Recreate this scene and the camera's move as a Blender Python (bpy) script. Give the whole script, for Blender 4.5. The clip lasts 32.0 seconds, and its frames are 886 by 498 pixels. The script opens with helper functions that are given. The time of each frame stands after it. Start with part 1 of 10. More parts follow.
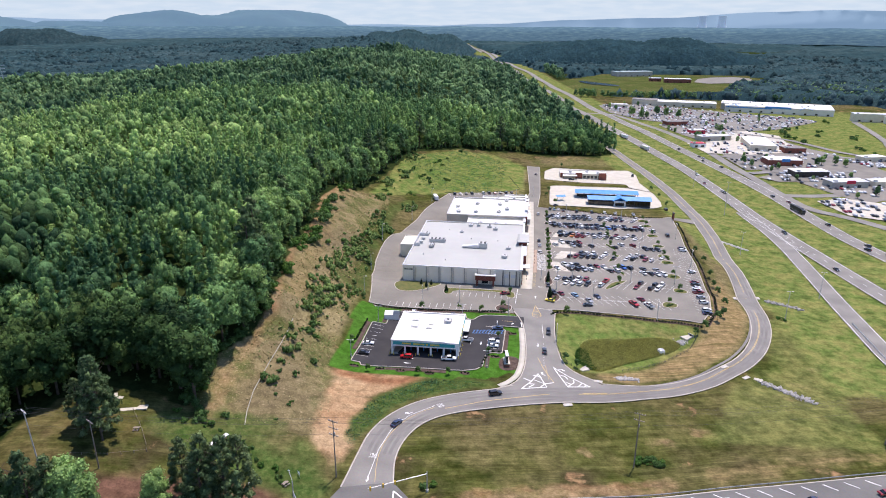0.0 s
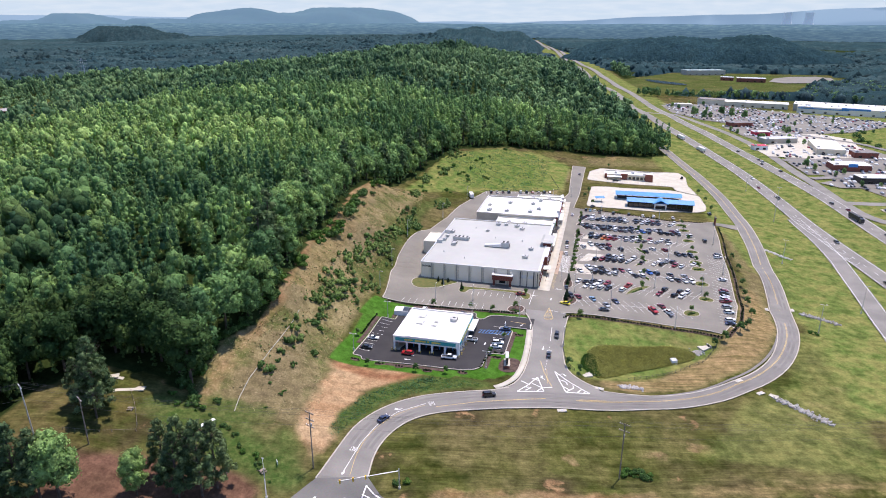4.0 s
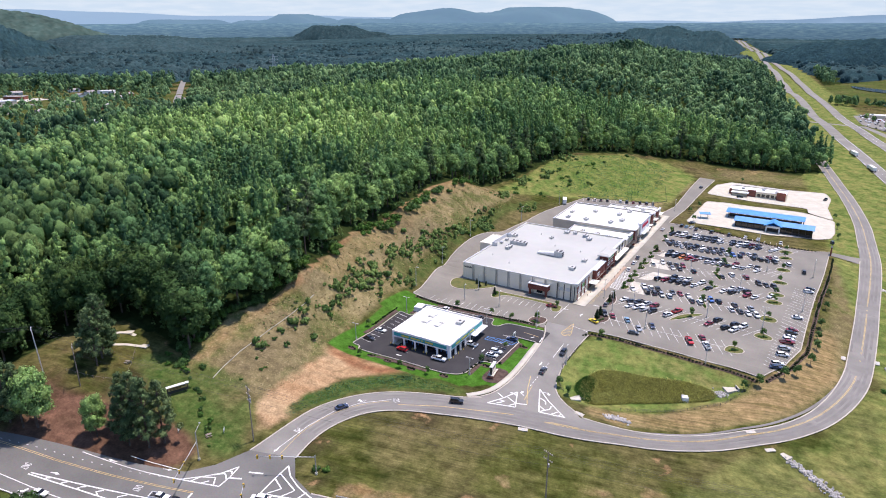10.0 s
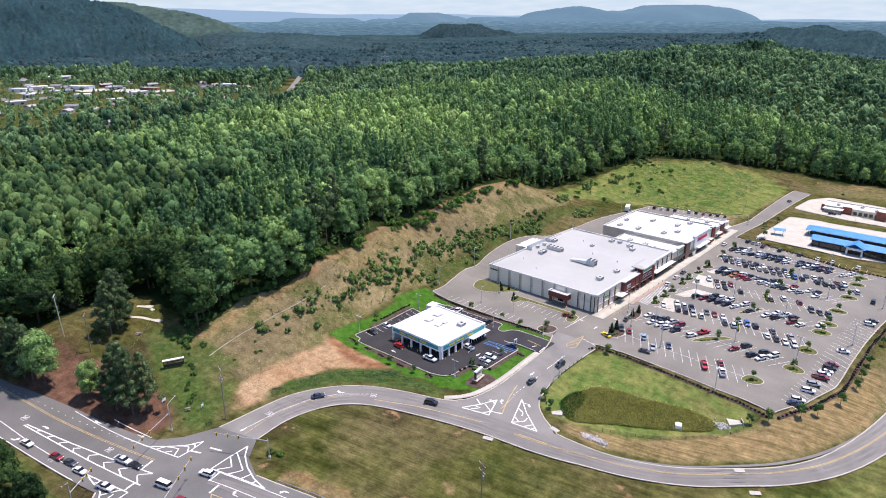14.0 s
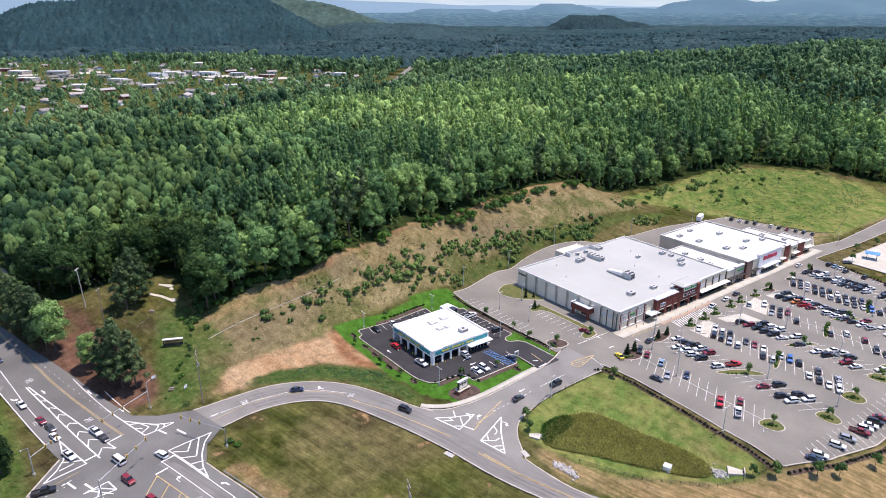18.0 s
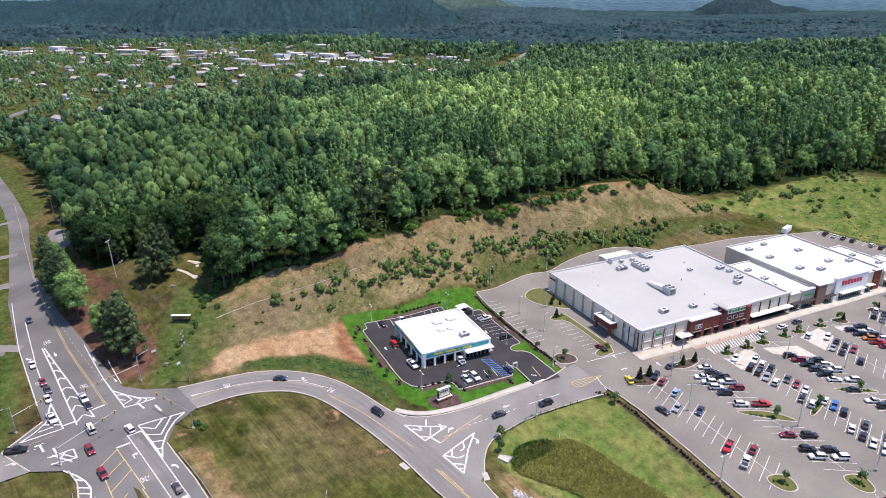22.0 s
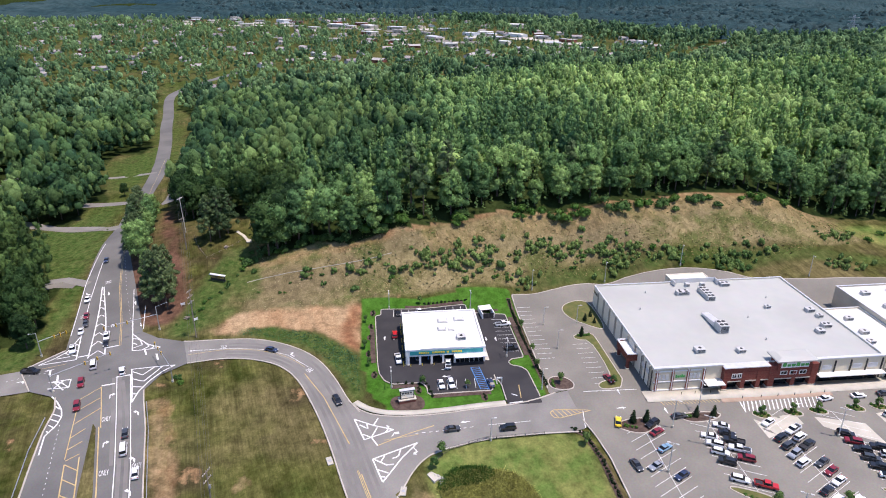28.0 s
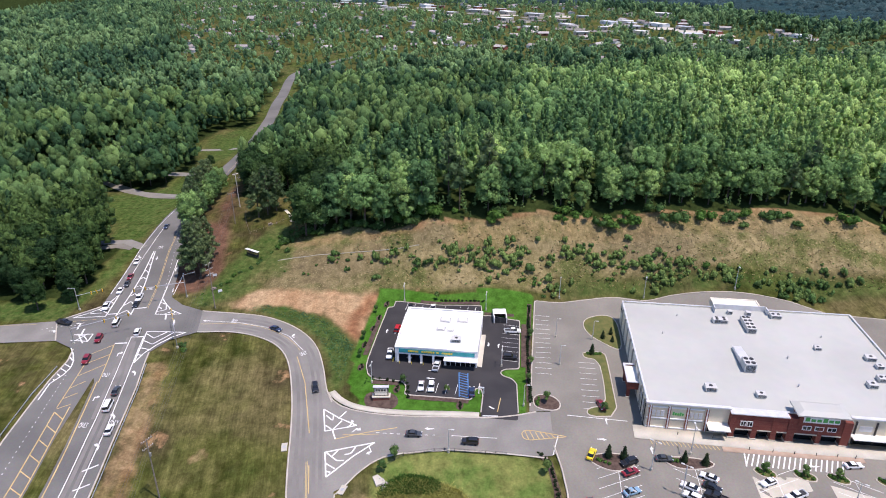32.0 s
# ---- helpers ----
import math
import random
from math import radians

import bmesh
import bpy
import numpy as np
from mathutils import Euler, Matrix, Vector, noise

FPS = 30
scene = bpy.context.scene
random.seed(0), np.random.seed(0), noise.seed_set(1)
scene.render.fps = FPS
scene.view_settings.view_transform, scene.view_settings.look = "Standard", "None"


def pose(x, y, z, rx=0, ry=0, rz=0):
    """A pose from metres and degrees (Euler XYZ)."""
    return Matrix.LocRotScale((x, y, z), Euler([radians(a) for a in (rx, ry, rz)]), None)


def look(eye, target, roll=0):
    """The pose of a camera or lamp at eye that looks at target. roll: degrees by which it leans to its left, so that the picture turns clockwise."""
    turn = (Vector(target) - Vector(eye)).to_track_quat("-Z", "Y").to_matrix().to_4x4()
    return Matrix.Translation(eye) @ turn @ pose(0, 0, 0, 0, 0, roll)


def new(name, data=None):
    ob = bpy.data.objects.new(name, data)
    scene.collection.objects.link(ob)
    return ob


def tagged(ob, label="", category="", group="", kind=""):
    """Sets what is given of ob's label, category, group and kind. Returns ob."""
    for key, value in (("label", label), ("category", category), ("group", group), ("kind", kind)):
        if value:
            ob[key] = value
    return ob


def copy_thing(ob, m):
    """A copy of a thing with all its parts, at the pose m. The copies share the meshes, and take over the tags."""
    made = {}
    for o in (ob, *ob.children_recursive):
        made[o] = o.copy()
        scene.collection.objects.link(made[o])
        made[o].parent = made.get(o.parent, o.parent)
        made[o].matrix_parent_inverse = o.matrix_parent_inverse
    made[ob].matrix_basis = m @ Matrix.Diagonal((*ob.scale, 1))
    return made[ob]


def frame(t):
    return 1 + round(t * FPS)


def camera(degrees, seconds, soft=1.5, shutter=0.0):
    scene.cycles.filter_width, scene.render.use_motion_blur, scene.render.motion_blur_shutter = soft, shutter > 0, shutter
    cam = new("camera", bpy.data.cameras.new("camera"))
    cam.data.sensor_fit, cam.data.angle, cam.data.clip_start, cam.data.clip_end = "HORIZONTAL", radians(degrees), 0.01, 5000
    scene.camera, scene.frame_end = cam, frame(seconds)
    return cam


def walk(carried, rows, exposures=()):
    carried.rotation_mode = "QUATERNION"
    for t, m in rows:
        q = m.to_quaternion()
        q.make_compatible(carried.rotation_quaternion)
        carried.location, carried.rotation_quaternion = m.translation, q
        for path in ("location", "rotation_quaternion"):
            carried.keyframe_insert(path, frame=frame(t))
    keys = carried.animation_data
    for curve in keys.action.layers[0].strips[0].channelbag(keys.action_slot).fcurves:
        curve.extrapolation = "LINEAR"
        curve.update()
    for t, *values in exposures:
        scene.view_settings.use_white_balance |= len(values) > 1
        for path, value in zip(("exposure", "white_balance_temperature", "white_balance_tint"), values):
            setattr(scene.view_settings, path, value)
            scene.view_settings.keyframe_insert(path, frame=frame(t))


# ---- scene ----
cam = camera(68.2, 32.0, 1.0)
METRES, EYE, TILT, LEAN, TURN = 350.0, 122.5, 1.893, 3.592, 6.3
ROWS = [
    (0.0, 0.0, 0.0, 0.0, 1.44, -21.14, -3.73),
    (0.5, 0.0062, 0.0006, 0.0004, 1.93, -21.23, -3.71),
    (1.0, 0.0124, 0.001, 0.0007, 2.43, -21.25, -3.7),
    (1.5, 0.0186, 0.0016, 0.001, 2.98, -21.29, -3.67),
    (2.0, 0.0242, 0.0022, 0.0014, 3.8, -21.35, -3.65),
    (2.5, 0.0309, 0.003, 0.0015, 4.37, -21.42, -3.6),
    (3.0, 0.0409, 0.0042, 0.0021, 5.21, -21.52, -3.55),
    (3.5, 0.0534, 0.006, 0.0028, 6.31, -21.63, -3.48),
    (5.5, 0.1186, 0.0175, 0.007, 12.01, -22.07, -3.15),
    (6.0, 0.1344, 0.0212, 0.0077, 13.37, -22.14, -3.04),
    (6.5, 0.1503, 0.0253, 0.0087, 14.76, -22.24, -2.97),
    (7.0, 0.1661, 0.0301, 0.0096, 16.16, -22.28, -2.9),
    (7.5, 0.1822, 0.0353, 0.01, 17.57, -22.31, -2.79),
    (8.0, 0.1975, 0.0408, 0.0111, 18.98, -22.41, -2.72),
    (8.5, 0.2129, 0.0467, 0.0116, 20.38, -22.47, -2.64),
    (9.0, 0.228, 0.053, 0.0127, 21.78, -22.53, -2.58),
    (9.5, 0.2431, 0.0597, 0.0134, 23.18, -22.59, -2.48),
    (10.0, 0.2578, 0.0668, 0.0141, 24.56, -22.66, -2.4),
    (10.5, 0.2725, 0.0741, 0.0146, 25.95, -22.7, -2.31),
    (11.0, 0.2868, 0.082, 0.0154, 27.34, -22.78, -2.23),
    (11.5, 0.3015, 0.0899, 0.0156, 28.74, -22.82, -2.14),
    (12.0, 0.3156, 0.0986, 0.0162, 30.12, -22.88, -2.05),
    (12.5, 0.3291, 0.1075, 0.0169, 31.5, -22.97, -2.0),
    (13.0, 0.3428, 0.1169, 0.0172, 32.89, -23.01, -1.91),
    (13.5, 0.356, 0.1268, 0.0178, 34.29, -23.09, -1.83),
    (14.0, 0.3689, 0.1375, 0.018, 35.7, -23.18, -1.73),
    (14.5, 0.3808, 0.149, 0.0185, 37.12, -23.27, -1.67),
    (16.5, 0.4217, 0.2023, 0.0193, 42.78, -23.78, -1.31),
    (17.0, 0.4306, 0.2164, 0.0193, 44.19, -23.92, -1.2),
    (17.5, 0.4387, 0.2308, 0.0193, 45.61, -24.04, -1.14),
    (18.0, 0.4465, 0.2456, 0.0194, 47.05, -24.16, -1.06),
    (18.5, 0.4539, 0.2608, 0.0192, 48.48, -24.25, -0.93),
    (19.0, 0.4607, 0.2759, 0.0192, 49.92, -24.37, -0.84),
    (19.5, 0.4673, 0.2914, 0.019, 51.37, -24.5, -0.72),
    (20.0, 0.4732, 0.3071, 0.0189, 52.84, -24.72, -0.62),
    (20.5, 0.4786, 0.323, 0.0187, 54.31, -24.94, -0.52),
    (21.0, 0.4836, 0.3388, 0.0184, 55.78, -25.15, -0.41),
    (21.5, 0.4885, 0.3545, 0.0182, 57.26, -25.36, -0.32),
    (22.0, 0.4935, 0.3706, 0.0178, 58.78, -25.55, -0.18),
    (22.5, 0.498, 0.3862, 0.0175, 60.27, -25.73, -0.1),
    (23.0, 0.5026, 0.4024, 0.0169, 61.8, -25.87, -0.01),
    (23.5, 0.5068, 0.4184, 0.0169, 63.34, -26.05, 0.1),
    (24.0, 0.5106, 0.4344, 0.0164, 64.9, -26.2, 0.18),
    (24.5, 0.5141, 0.4507, 0.016, 66.47, -26.32, 0.27),
    (25.0, 0.5175, 0.4669, 0.0155, 68.05, -26.44, 0.39),
    (25.5, 0.5206, 0.4832, 0.0151, 69.63, -26.54, 0.52),
    (27.5, 0.5294, 0.5491, 0.0131, 76.09, -26.88, 0.92),
    (28.0, 0.5303, 0.5657, 0.0126, 77.73, -27.0, 1.03),
    (28.5, 0.5307, 0.5823, 0.012, 79.37, -27.09, 1.11),
    (29.0, 0.5307, 0.5993, 0.0113, 81.05, -27.16, 1.23),
    (29.5, 0.53, 0.6158, 0.0107, 82.7, -27.26, 1.32),
    (30.0, 0.5287, 0.6324, 0.01, 84.34, -27.36, 1.43),
    (30.5, 0.5265, 0.6488, 0.0092, 85.98, -27.45, 1.54),
    (31.0, 0.5237, 0.6652, 0.0083, 87.63, -27.55, 1.64),
    (31.5, 0.5205, 0.6814, 0.0074, 89.29, -27.66, 1.75),
    (32.0, 0.5173, 0.6975, 0.0065, 90.97, -27.76, 1.84),
]
walk(cam, [(t, pose(0, 0, EYE, TILT, LEAN, TURN) @ pose(METRES * x, METRES * y, METRES * z, 90 + pitch, roll, yaw)) for t, x, y, z, yaw, pitch, roll in ROWS], exposures=[(0.0, 0.56, 6900, 23), (9.0, 0.62, 6900, 23), (17.0, 0.60, 6900, 23), (24.0, 0.54, 6900, 23), (28.0, 0.48, 6900, 23), (32.0, 0.46, 6900, 23)])

# ---------------------------------------------------------------- light
SUN_DIR = Vector((0.12, 0.29, 0.949)).normalized()
world = bpy.data.worlds.new("sky")
scene.world = world
world.use_nodes = True
wn = world.node_tree.nodes
sky = wn.new("ShaderNodeTexSky")
sky.sky_type = "NISHITA"
sky.sun_disc = False
sky.sun_elevation = math.asin(SUN_DIR.z)
sky.sun_rotation = math.atan2(SUN_DIR.x, SUN_DIR.y)
sky.altitude, sky.air_density, sky.dust_density, sky.ozone_density = 200, 1.0, 0.0, 5.0
wn["Background"].inputs[1].default_value = 0.148
tone = wn.new("ShaderNodeMix")
tone.data_type, tone.blend_type = "RGBA", "MULTIPLY"
tone.inputs[0].default_value, tone.inputs[7].default_value = 1.0, (0.97, 1.0, 1.02, 1)
world.node_tree.links.new(sky.outputs[0], tone.inputs[6])
world.node_tree.links.new(tone.outputs[2], wn["Background"].inputs[0])
sun = new("sun", bpy.data.lights.new("sun", "SUN"))
sun.data.energy, sun.data.angle, sun.data.color = 3.6, radians(0.53), (1.0, 0.97, 0.92)
sun.matrix_world = look(SUN_DIR * 400, (0, 0, 0))

# ---------------------------------------------------------------- materials
def rgb(c):
    return (c[0], c[1], c[2], 1.0)


def surface(name, a, b=None, scale=1.0, rough=0.85, bump=0.0, fine=12.0, metal=0.0, spec=0.3, tint=0.0, speckle=0.25):
    """Two base colours mixed by broad noise, darkened and lightened by a fine grain. tint: variation from object to object."""
    m = bpy.data.materials.new(name)
    m.use_nodes = True
    nt, n = m.node_tree, m.node_tree.nodes
    p = n["Principled BSDF"]
    p.inputs["Roughness"].default_value, p.inputs["Metallic"].default_value = rough, metal
    p.inputs["Specular IOR Level"].default_value = spec
    co = n.new("ShaderNodeTexCoord")
    big, small = n.new("ShaderNodeTexNoise"), n.new("ShaderNodeTexNoise")
    big.inputs["Scale"].default_value, big.inputs["Detail"].default_value = scale, 6
    small.inputs["Scale"].default_value, small.inputs["Detail"].default_value = scale * fine, 4
    ramp = n.new("ShaderNodeMapRange")
    ramp.inputs[1].default_value, ramp.inputs[2].default_value = 0.36, 0.64
    mix, grain = n.new("ShaderNodeMix"), n.new("ShaderNodeMix")
    mix.data_type = grain.data_type = "RGBA"
    grain.blend_type = "OVERLAY"
    grain.inputs[0].default_value = speckle
    mix.inputs[6].default_value, mix.inputs[7].default_value = rgb(a), rgb(b or a)
    ln = nt.links.new
    ln(co.outputs["Object"], big.inputs["Vector"]), ln(co.outputs["Object"], small.inputs["Vector"])
    ln(big.outputs[0], ramp.inputs[0]), ln(ramp.outputs[0], mix.inputs[0])
    ln(mix.outputs[2], grain.inputs[6]), ln(small.outputs[1], grain.inputs[7])
    last = grain.outputs[2]
    if tint:
        info, hsv, mr = n.new("ShaderNodeObjectInfo"), n.new("ShaderNodeHueSaturation"), n.new("ShaderNodeMapRange")
        mr.inputs[3].default_value, mr.inputs[4].default_value = 1 - tint, 1 + tint
        ln(info.outputs["Random"], mr.inputs[0]), ln(mr.outputs[0], hsv.inputs["Value"]), ln(last, hsv.inputs["Color"])
        last = hsv.outputs[0]
    ln(last, p.inputs["Base Color"])
    if bump:
        bm_ = n.new("ShaderNodeBump")
        bm_.inputs["Strength"].default_value, bm_.inputs["Distance"].default_value = 0.6, bump
        ln(small.outputs[0], bm_.inputs["Height"]), ln(bm_.outputs[0], p.inputs["Normal"])
    return m


def foliage(name, dark, light, scale=0.35, trans=0.26, gloss=0.1, clump=1.3, relief=0.0):
    """Leaves: colour from tree to tree by the mesh's tint layer or the object's random number, and from leaf to leaf by island."""
    m = bpy.data.materials.new(name)
    m.use_nodes = True
    nt, n = m.node_tree, m.node_tree.nodes
    p = n["Principled BSDF"]
    p.inputs["Roughness"].default_value, p.inputs["Specular IOR Level"].default_value = 0.65, gloss
    ln = nt.links.new
    at, info, geo, co, noise_ = (n.new("ShaderNode" + k) for k in ("Attribute", "ObjectInfo", "NewGeometry", "TexCoord", "TexNoise"))
    at.attribute_name = "tint"
    noise_.inputs["Scale"].default_value = scale
    ln(co.outputs["Object"], noise_.inputs["Vector"])
    fine = n.new("ShaderNodeTexNoise")
    fine.inputs["Scale"].default_value, fine.inputs["Detail"].default_value = clump, 2
    ln(co.outputs["Object"], fine.inputs["Vector"])
    tree, leaf, grit = (n.new("ShaderNodeMath") for _ in range(3))
    tree.operation, leaf.operation, grit.operation = "ADD", "ADD", "MULTIPLY_ADD"
    ln(at.outputs["Fac"], tree.inputs[0]), ln(info.outputs["Random"], tree.inputs[1])
    ramp = n.new("ShaderNodeValToRGB")
    half = n.new("ShaderNodeMath")
    half.operation, half.inputs[1].default_value = "MULTIPLY", 0.55
    ln(tree.outputs[0], half.inputs[0]), ln(half.outputs[0], ramp.inputs[0])
    mid = tuple(0.45 * a + 0.35 * b for a, b in zip(dark, light))
    ramp.color_ramp.elements[0].color, ramp.color_ramp.elements[1].color = rgb((dark[0] * 1.25, dark[1] * 1.2, dark[2] * 1.15)), rgb((light[0] * 0.8, light[1] * 0.78, light[2] * 0.8))
    e = ramp.color_ramp.elements.new(0.42)
    e.color = rgb((mid[0] * 0.85, mid[1], mid[2]))
    ln(geo.outputs["Random Per Island"], leaf.inputs[0]), ln(noise_.outputs[0], leaf.inputs[1])
    grit.inputs[1].default_value = 1.4
    ln(fine.outputs[0], grit.inputs[0]), ln(leaf.outputs[0], grit.inputs[2])
    r = n.new("ShaderNodeMapRange")
    r.inputs[1].default_value, r.inputs[2].default_value, r.inputs[3].default_value, r.inputs[4].default_value = 0.95, 2.45, 0.42, 1.62
    mix = n.new("ShaderNodeMix")
    mix.data_type, mix.blend_type = "RGBA", "MULTIPLY"
    mix.inputs[0].default_value = 1.0
    ln(grit.outputs[0], r.inputs[0]), ln(ramp.outputs[0], mix.inputs[6]), ln(r.outputs[0], mix.inputs[7])
    ln(mix.outputs[2], p.inputs["Base Color"])
    if relief:
        rough_, bump_ = n.new("ShaderNodeTexNoise"), n.new("ShaderNodeBump")
        rough_.inputs["Scale"].default_value, rough_.inputs["Detail"].default_value, rough_.inputs["Roughness"].default_value = 1.1 / relief, 3, 0.7
        bump_.inputs["Strength"].default_value, bump_.inputs["Distance"].default_value = 1.0, relief
        ln(co.outputs["Object"], rough_.inputs["Vector"]), ln(rough_.outputs[0], bump_.inputs["Height"]), ln(bump_.outputs[0], p.inputs["Normal"])
    if trans:
        tr, add = n.new("ShaderNodeBsdfTranslucent"), n.new("ShaderNodeMixShader")
        add.inputs[0].default_value = trans
        ln(mix.outputs[2], tr.inputs[0]), ln(p.outputs[0], add.inputs[1]), ln(tr.outputs[0], add.inputs[2])
        ln(add.outputs[0], n["Material Output"].inputs[0])
    return m


def ground_material():
    """Meadow, dry grass, bare clay, watered lawn and leaf litter, blended by the sheet's layers and broken up by noise."""
    m = bpy.data.materials.new("meadow_and_clay")
    m.use_nodes = True
    nt, n = m.node_tree, m.node_tree.nodes
    p = n["Principled BSDF"]
    p.inputs["Roughness"].default_value, p.inputs["Specular IOR Level"].default_value = 1.0, 0.0
    ln = nt.links.new
    co = n.new("ShaderNodeTexCoord")

    def tex(scale, detail=5.0, stretch=None):
        t = n.new("ShaderNodeTexNoise")
        t.inputs["Scale"].default_value, t.inputs["Detail"].default_value, t.inputs["Roughness"].default_value = scale, detail, 0.62
        if stretch:
            mp = n.new("ShaderNodeMapping")
            mp.vector_type = "TEXTURE"
            mp.inputs["Scale"].default_value = stretch
            mp.inputs["Rotation"].default_value = (0, 0, radians(15))
            ln(co.outputs["Object"], mp.inputs[0]), ln(mp.outputs[0], t.inputs["Vector"])
        else:
            ln(co.outputs["Object"], t.inputs["Vector"])
        return t.outputs[0]

    def span(v, lo, hi):
        r = n.new("ShaderNodeMapRange")
        r.inputs[1].default_value, r.inputs[2].default_value = lo, hi
        ln(v, r.inputs[0])
        return r.outputs[0]

    def blend(f, a, b, mode="MIX"):
        x = n.new("ShaderNodeMix")
        x.data_type, x.blend_type = "RGBA", mode
        for k, v in ((0, f), (6, a), (7, b)):
            if isinstance(v, (tuple, float)):
                x.inputs[k].default_value = rgb(v) if isinstance(v, tuple) else v
            else:
                ln(v, x.inputs[k])
        return x.outputs[2]

    def layer(name, noise_out, width=0.5):
        a = n.new("ShaderNodeAttribute")
        a.attribute_name = name
        mad = n.new("ShaderNodeMath")
        mad.operation = "MULTIPLY_ADD"
        mad.inputs[1].default_value = width * 2
        ln(noise_out, mad.inputs[0]), ln(a.outputs["Fac"], mad.inputs[2])
        return span(mad.outputs[0], 0.25 + width, 0.75 + width)

    broad, mid, grain, mow = tex(0.02), tex(0.11), tex(1.5, 8), tex(0.16, 5, (7.0, 0.5, 1))
    grass = blend(span(mid, 0.35, 0.65), (0.037, 0.050, 0.012), (0.088, 0.090, 0.025))
    grass = blend(span(broad, 0.42, 0.62), grass, (0.125, 0.104, 0.046))
    grass = blend(span(tex(0.035, 5), 0.52, 0.66), grass, (0.060, 0.050, 0.024))
    grass = blend(span(tex(0.07, 8), 0.635, 0.70), grass, (0.27, 0.165, 0.085))
    grass = blend(0.25, grass, span(mow, 0.34, 0.68), "OVERLAY")
    grass = blend(0.2, grass, span(tex(0.8, 4, (10.0, 0.55, 1)), 0.32, 0.68), "OVERLAY")
    grass = blend(0.16, grass, span(tex(1.3, 6, (5.0, 0.3, 1)), 0.34, 0.66), "OVERLAY")
    dry = blend(span(mid, 0.38, 0.62), (0.262, 0.210, 0.106), (0.146, 0.128, 0.052))
    dry = blend(span(broad, 0.45, 0.62), dry, (0.165, 0.132, 0.072))
    dry = blend(span(tex(0.055, 7), 0.5, 0.62), dry, (0.092, 0.104, 0.034))
    dry = blend(span(grain, 0.56, 0.7), dry, (0.260, 0.205, 0.120))
    clay = blend(span(tex(0.09, 4, (3.0, 0.8, 1)), 0.35, 0.65), (0.37, 0.255, 0.145), (0.30, 0.180, 0.095))
    clay = blend(span(grain, 0.5, 0.95), clay, (0.40, 0.29, 0.18))
    lawn = blend(span(mid, 0.35, 0.65), (0.040, 0.118, 0.014), (0.058, 0.145, 0.022))
    litter = blend(span(mid, 0.35, 0.65), (0.085, 0.050, 0.032), (0.15, 0.082, 0.055))
    # Ground under the woods: near-black green, far darker than the meadow.
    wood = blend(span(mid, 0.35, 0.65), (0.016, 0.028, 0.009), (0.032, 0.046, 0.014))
    c = grass
    c = blend(layer("dry", mid), c, dry)
    c = blend(layer("clay", tex(0.2, 8), 0.45), c, clay)
    red = blend(span(mid, 0.35, 0.65), (0.27, 0.125, 0.062), (0.22, 0.105, 0.055))
    c = blend(layer("red", mid, 0.4), c, red)
    c = blend(layer("lush", mid, 0.5), c, blend(span(tex(0.5, 6), 0.4, 0.6), (0.040, 0.078, 0.018), (0.082, 0.110, 0.032)))
    c = blend(layer("verge", mid, 0.5), c, blend(span(mid, 0.4, 0.6), (0.094, 0.144, 0.035), (0.182, 0.184, 0.060)))
    c = blend(layer("straw", tex(0.16, 7), 0.45), c, blend(span(tex(0.4, 7, (6.0, 0.5, 1)), 0.38, 0.62), (0.290, 0.202, 0.102), (0.138, 0.110, 0.045)))
    c = blend(layer("lawn", mid, 0.1), c, lawn)
    c = blend(layer("litter", mid, 0.3), c, litter)
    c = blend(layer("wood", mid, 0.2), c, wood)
    c = blend(0.22, c, span(grain, 0.3, 0.7), "OVERLAY")
    c = blend(0.36, c, span(tex(0.32, 6), 0.3, 0.7), "OVERLAY")
    ln(c, p.inputs["Base Color"])
    b = n.new("ShaderNodeBump")
    b.inputs["Strength"].default_value, b.inputs["Distance"].default_value = 0.8, 0.14
    ln(grain, b.inputs["Height"]), ln(b.outputs[0], p.inputs["Normal"])
    return m


GROUND = ground_material()
ASPHALT = surface("worn_asphalt", (0.174, 0.163, 0.139), (0.224, 0.209, 0.177), 0.06, 0.9, 0.01, 30)
MAINWAY = surface("dark_road_asphalt", (0.118, 0.116, 0.109), (0.168, 0.164, 0.152), 0.05, 0.9, 0.01, 40)
WORN = surface("tyre_darkened_asphalt", (0.160, 0.152, 0.140), (0.206, 0.195, 0.180), 0.12, 0.85, 0.01, 30)
ROADWAY = surface("old_road_asphalt", (0.178, 0.170, 0.153), (0.234, 0.223, 0.200), 0.09, 0.9, 0.01, 25)
FRESH = surface("fresh_asphalt", (0.030, 0.029, 0.031), (0.043, 0.041, 0.042), 0.12, 0.85, 0.01, 30)
CONCRETE = surface("concrete", (0.44, 0.41, 0.335), (0.52, 0.485, 0.405), 0.25, 0.85, 0.005, 14)
KERB = surface("kerb_concrete", (0.41, 0.365, 0.305), (0.50, 0.455, 0.39), 0.4, 0.85, 0, 10)
WHITELINE = surface("white_road_paint", (0.62, 0.62, 0.6), (0.76, 0.76, 0.74), 0.5, 0.7, 0, 9)
YELLOWLINE = surface("yellow_road_paint", (0.46, 0.32, 0.13), (0.55, 0.42, 0.20), 0.5, 0.7, 0, 9)
BLUELINE = surface("blue_road_paint", (0.05, 0.16, 0.38), (0.08, 0.22, 0.45), 0.5, 0.7, 0, 9)
MULCH = surface("bark_mulch", (0.060, 0.038, 0.030), (0.11, 0.075, 0.06), 0.8, 0.95, 0.05, 12)
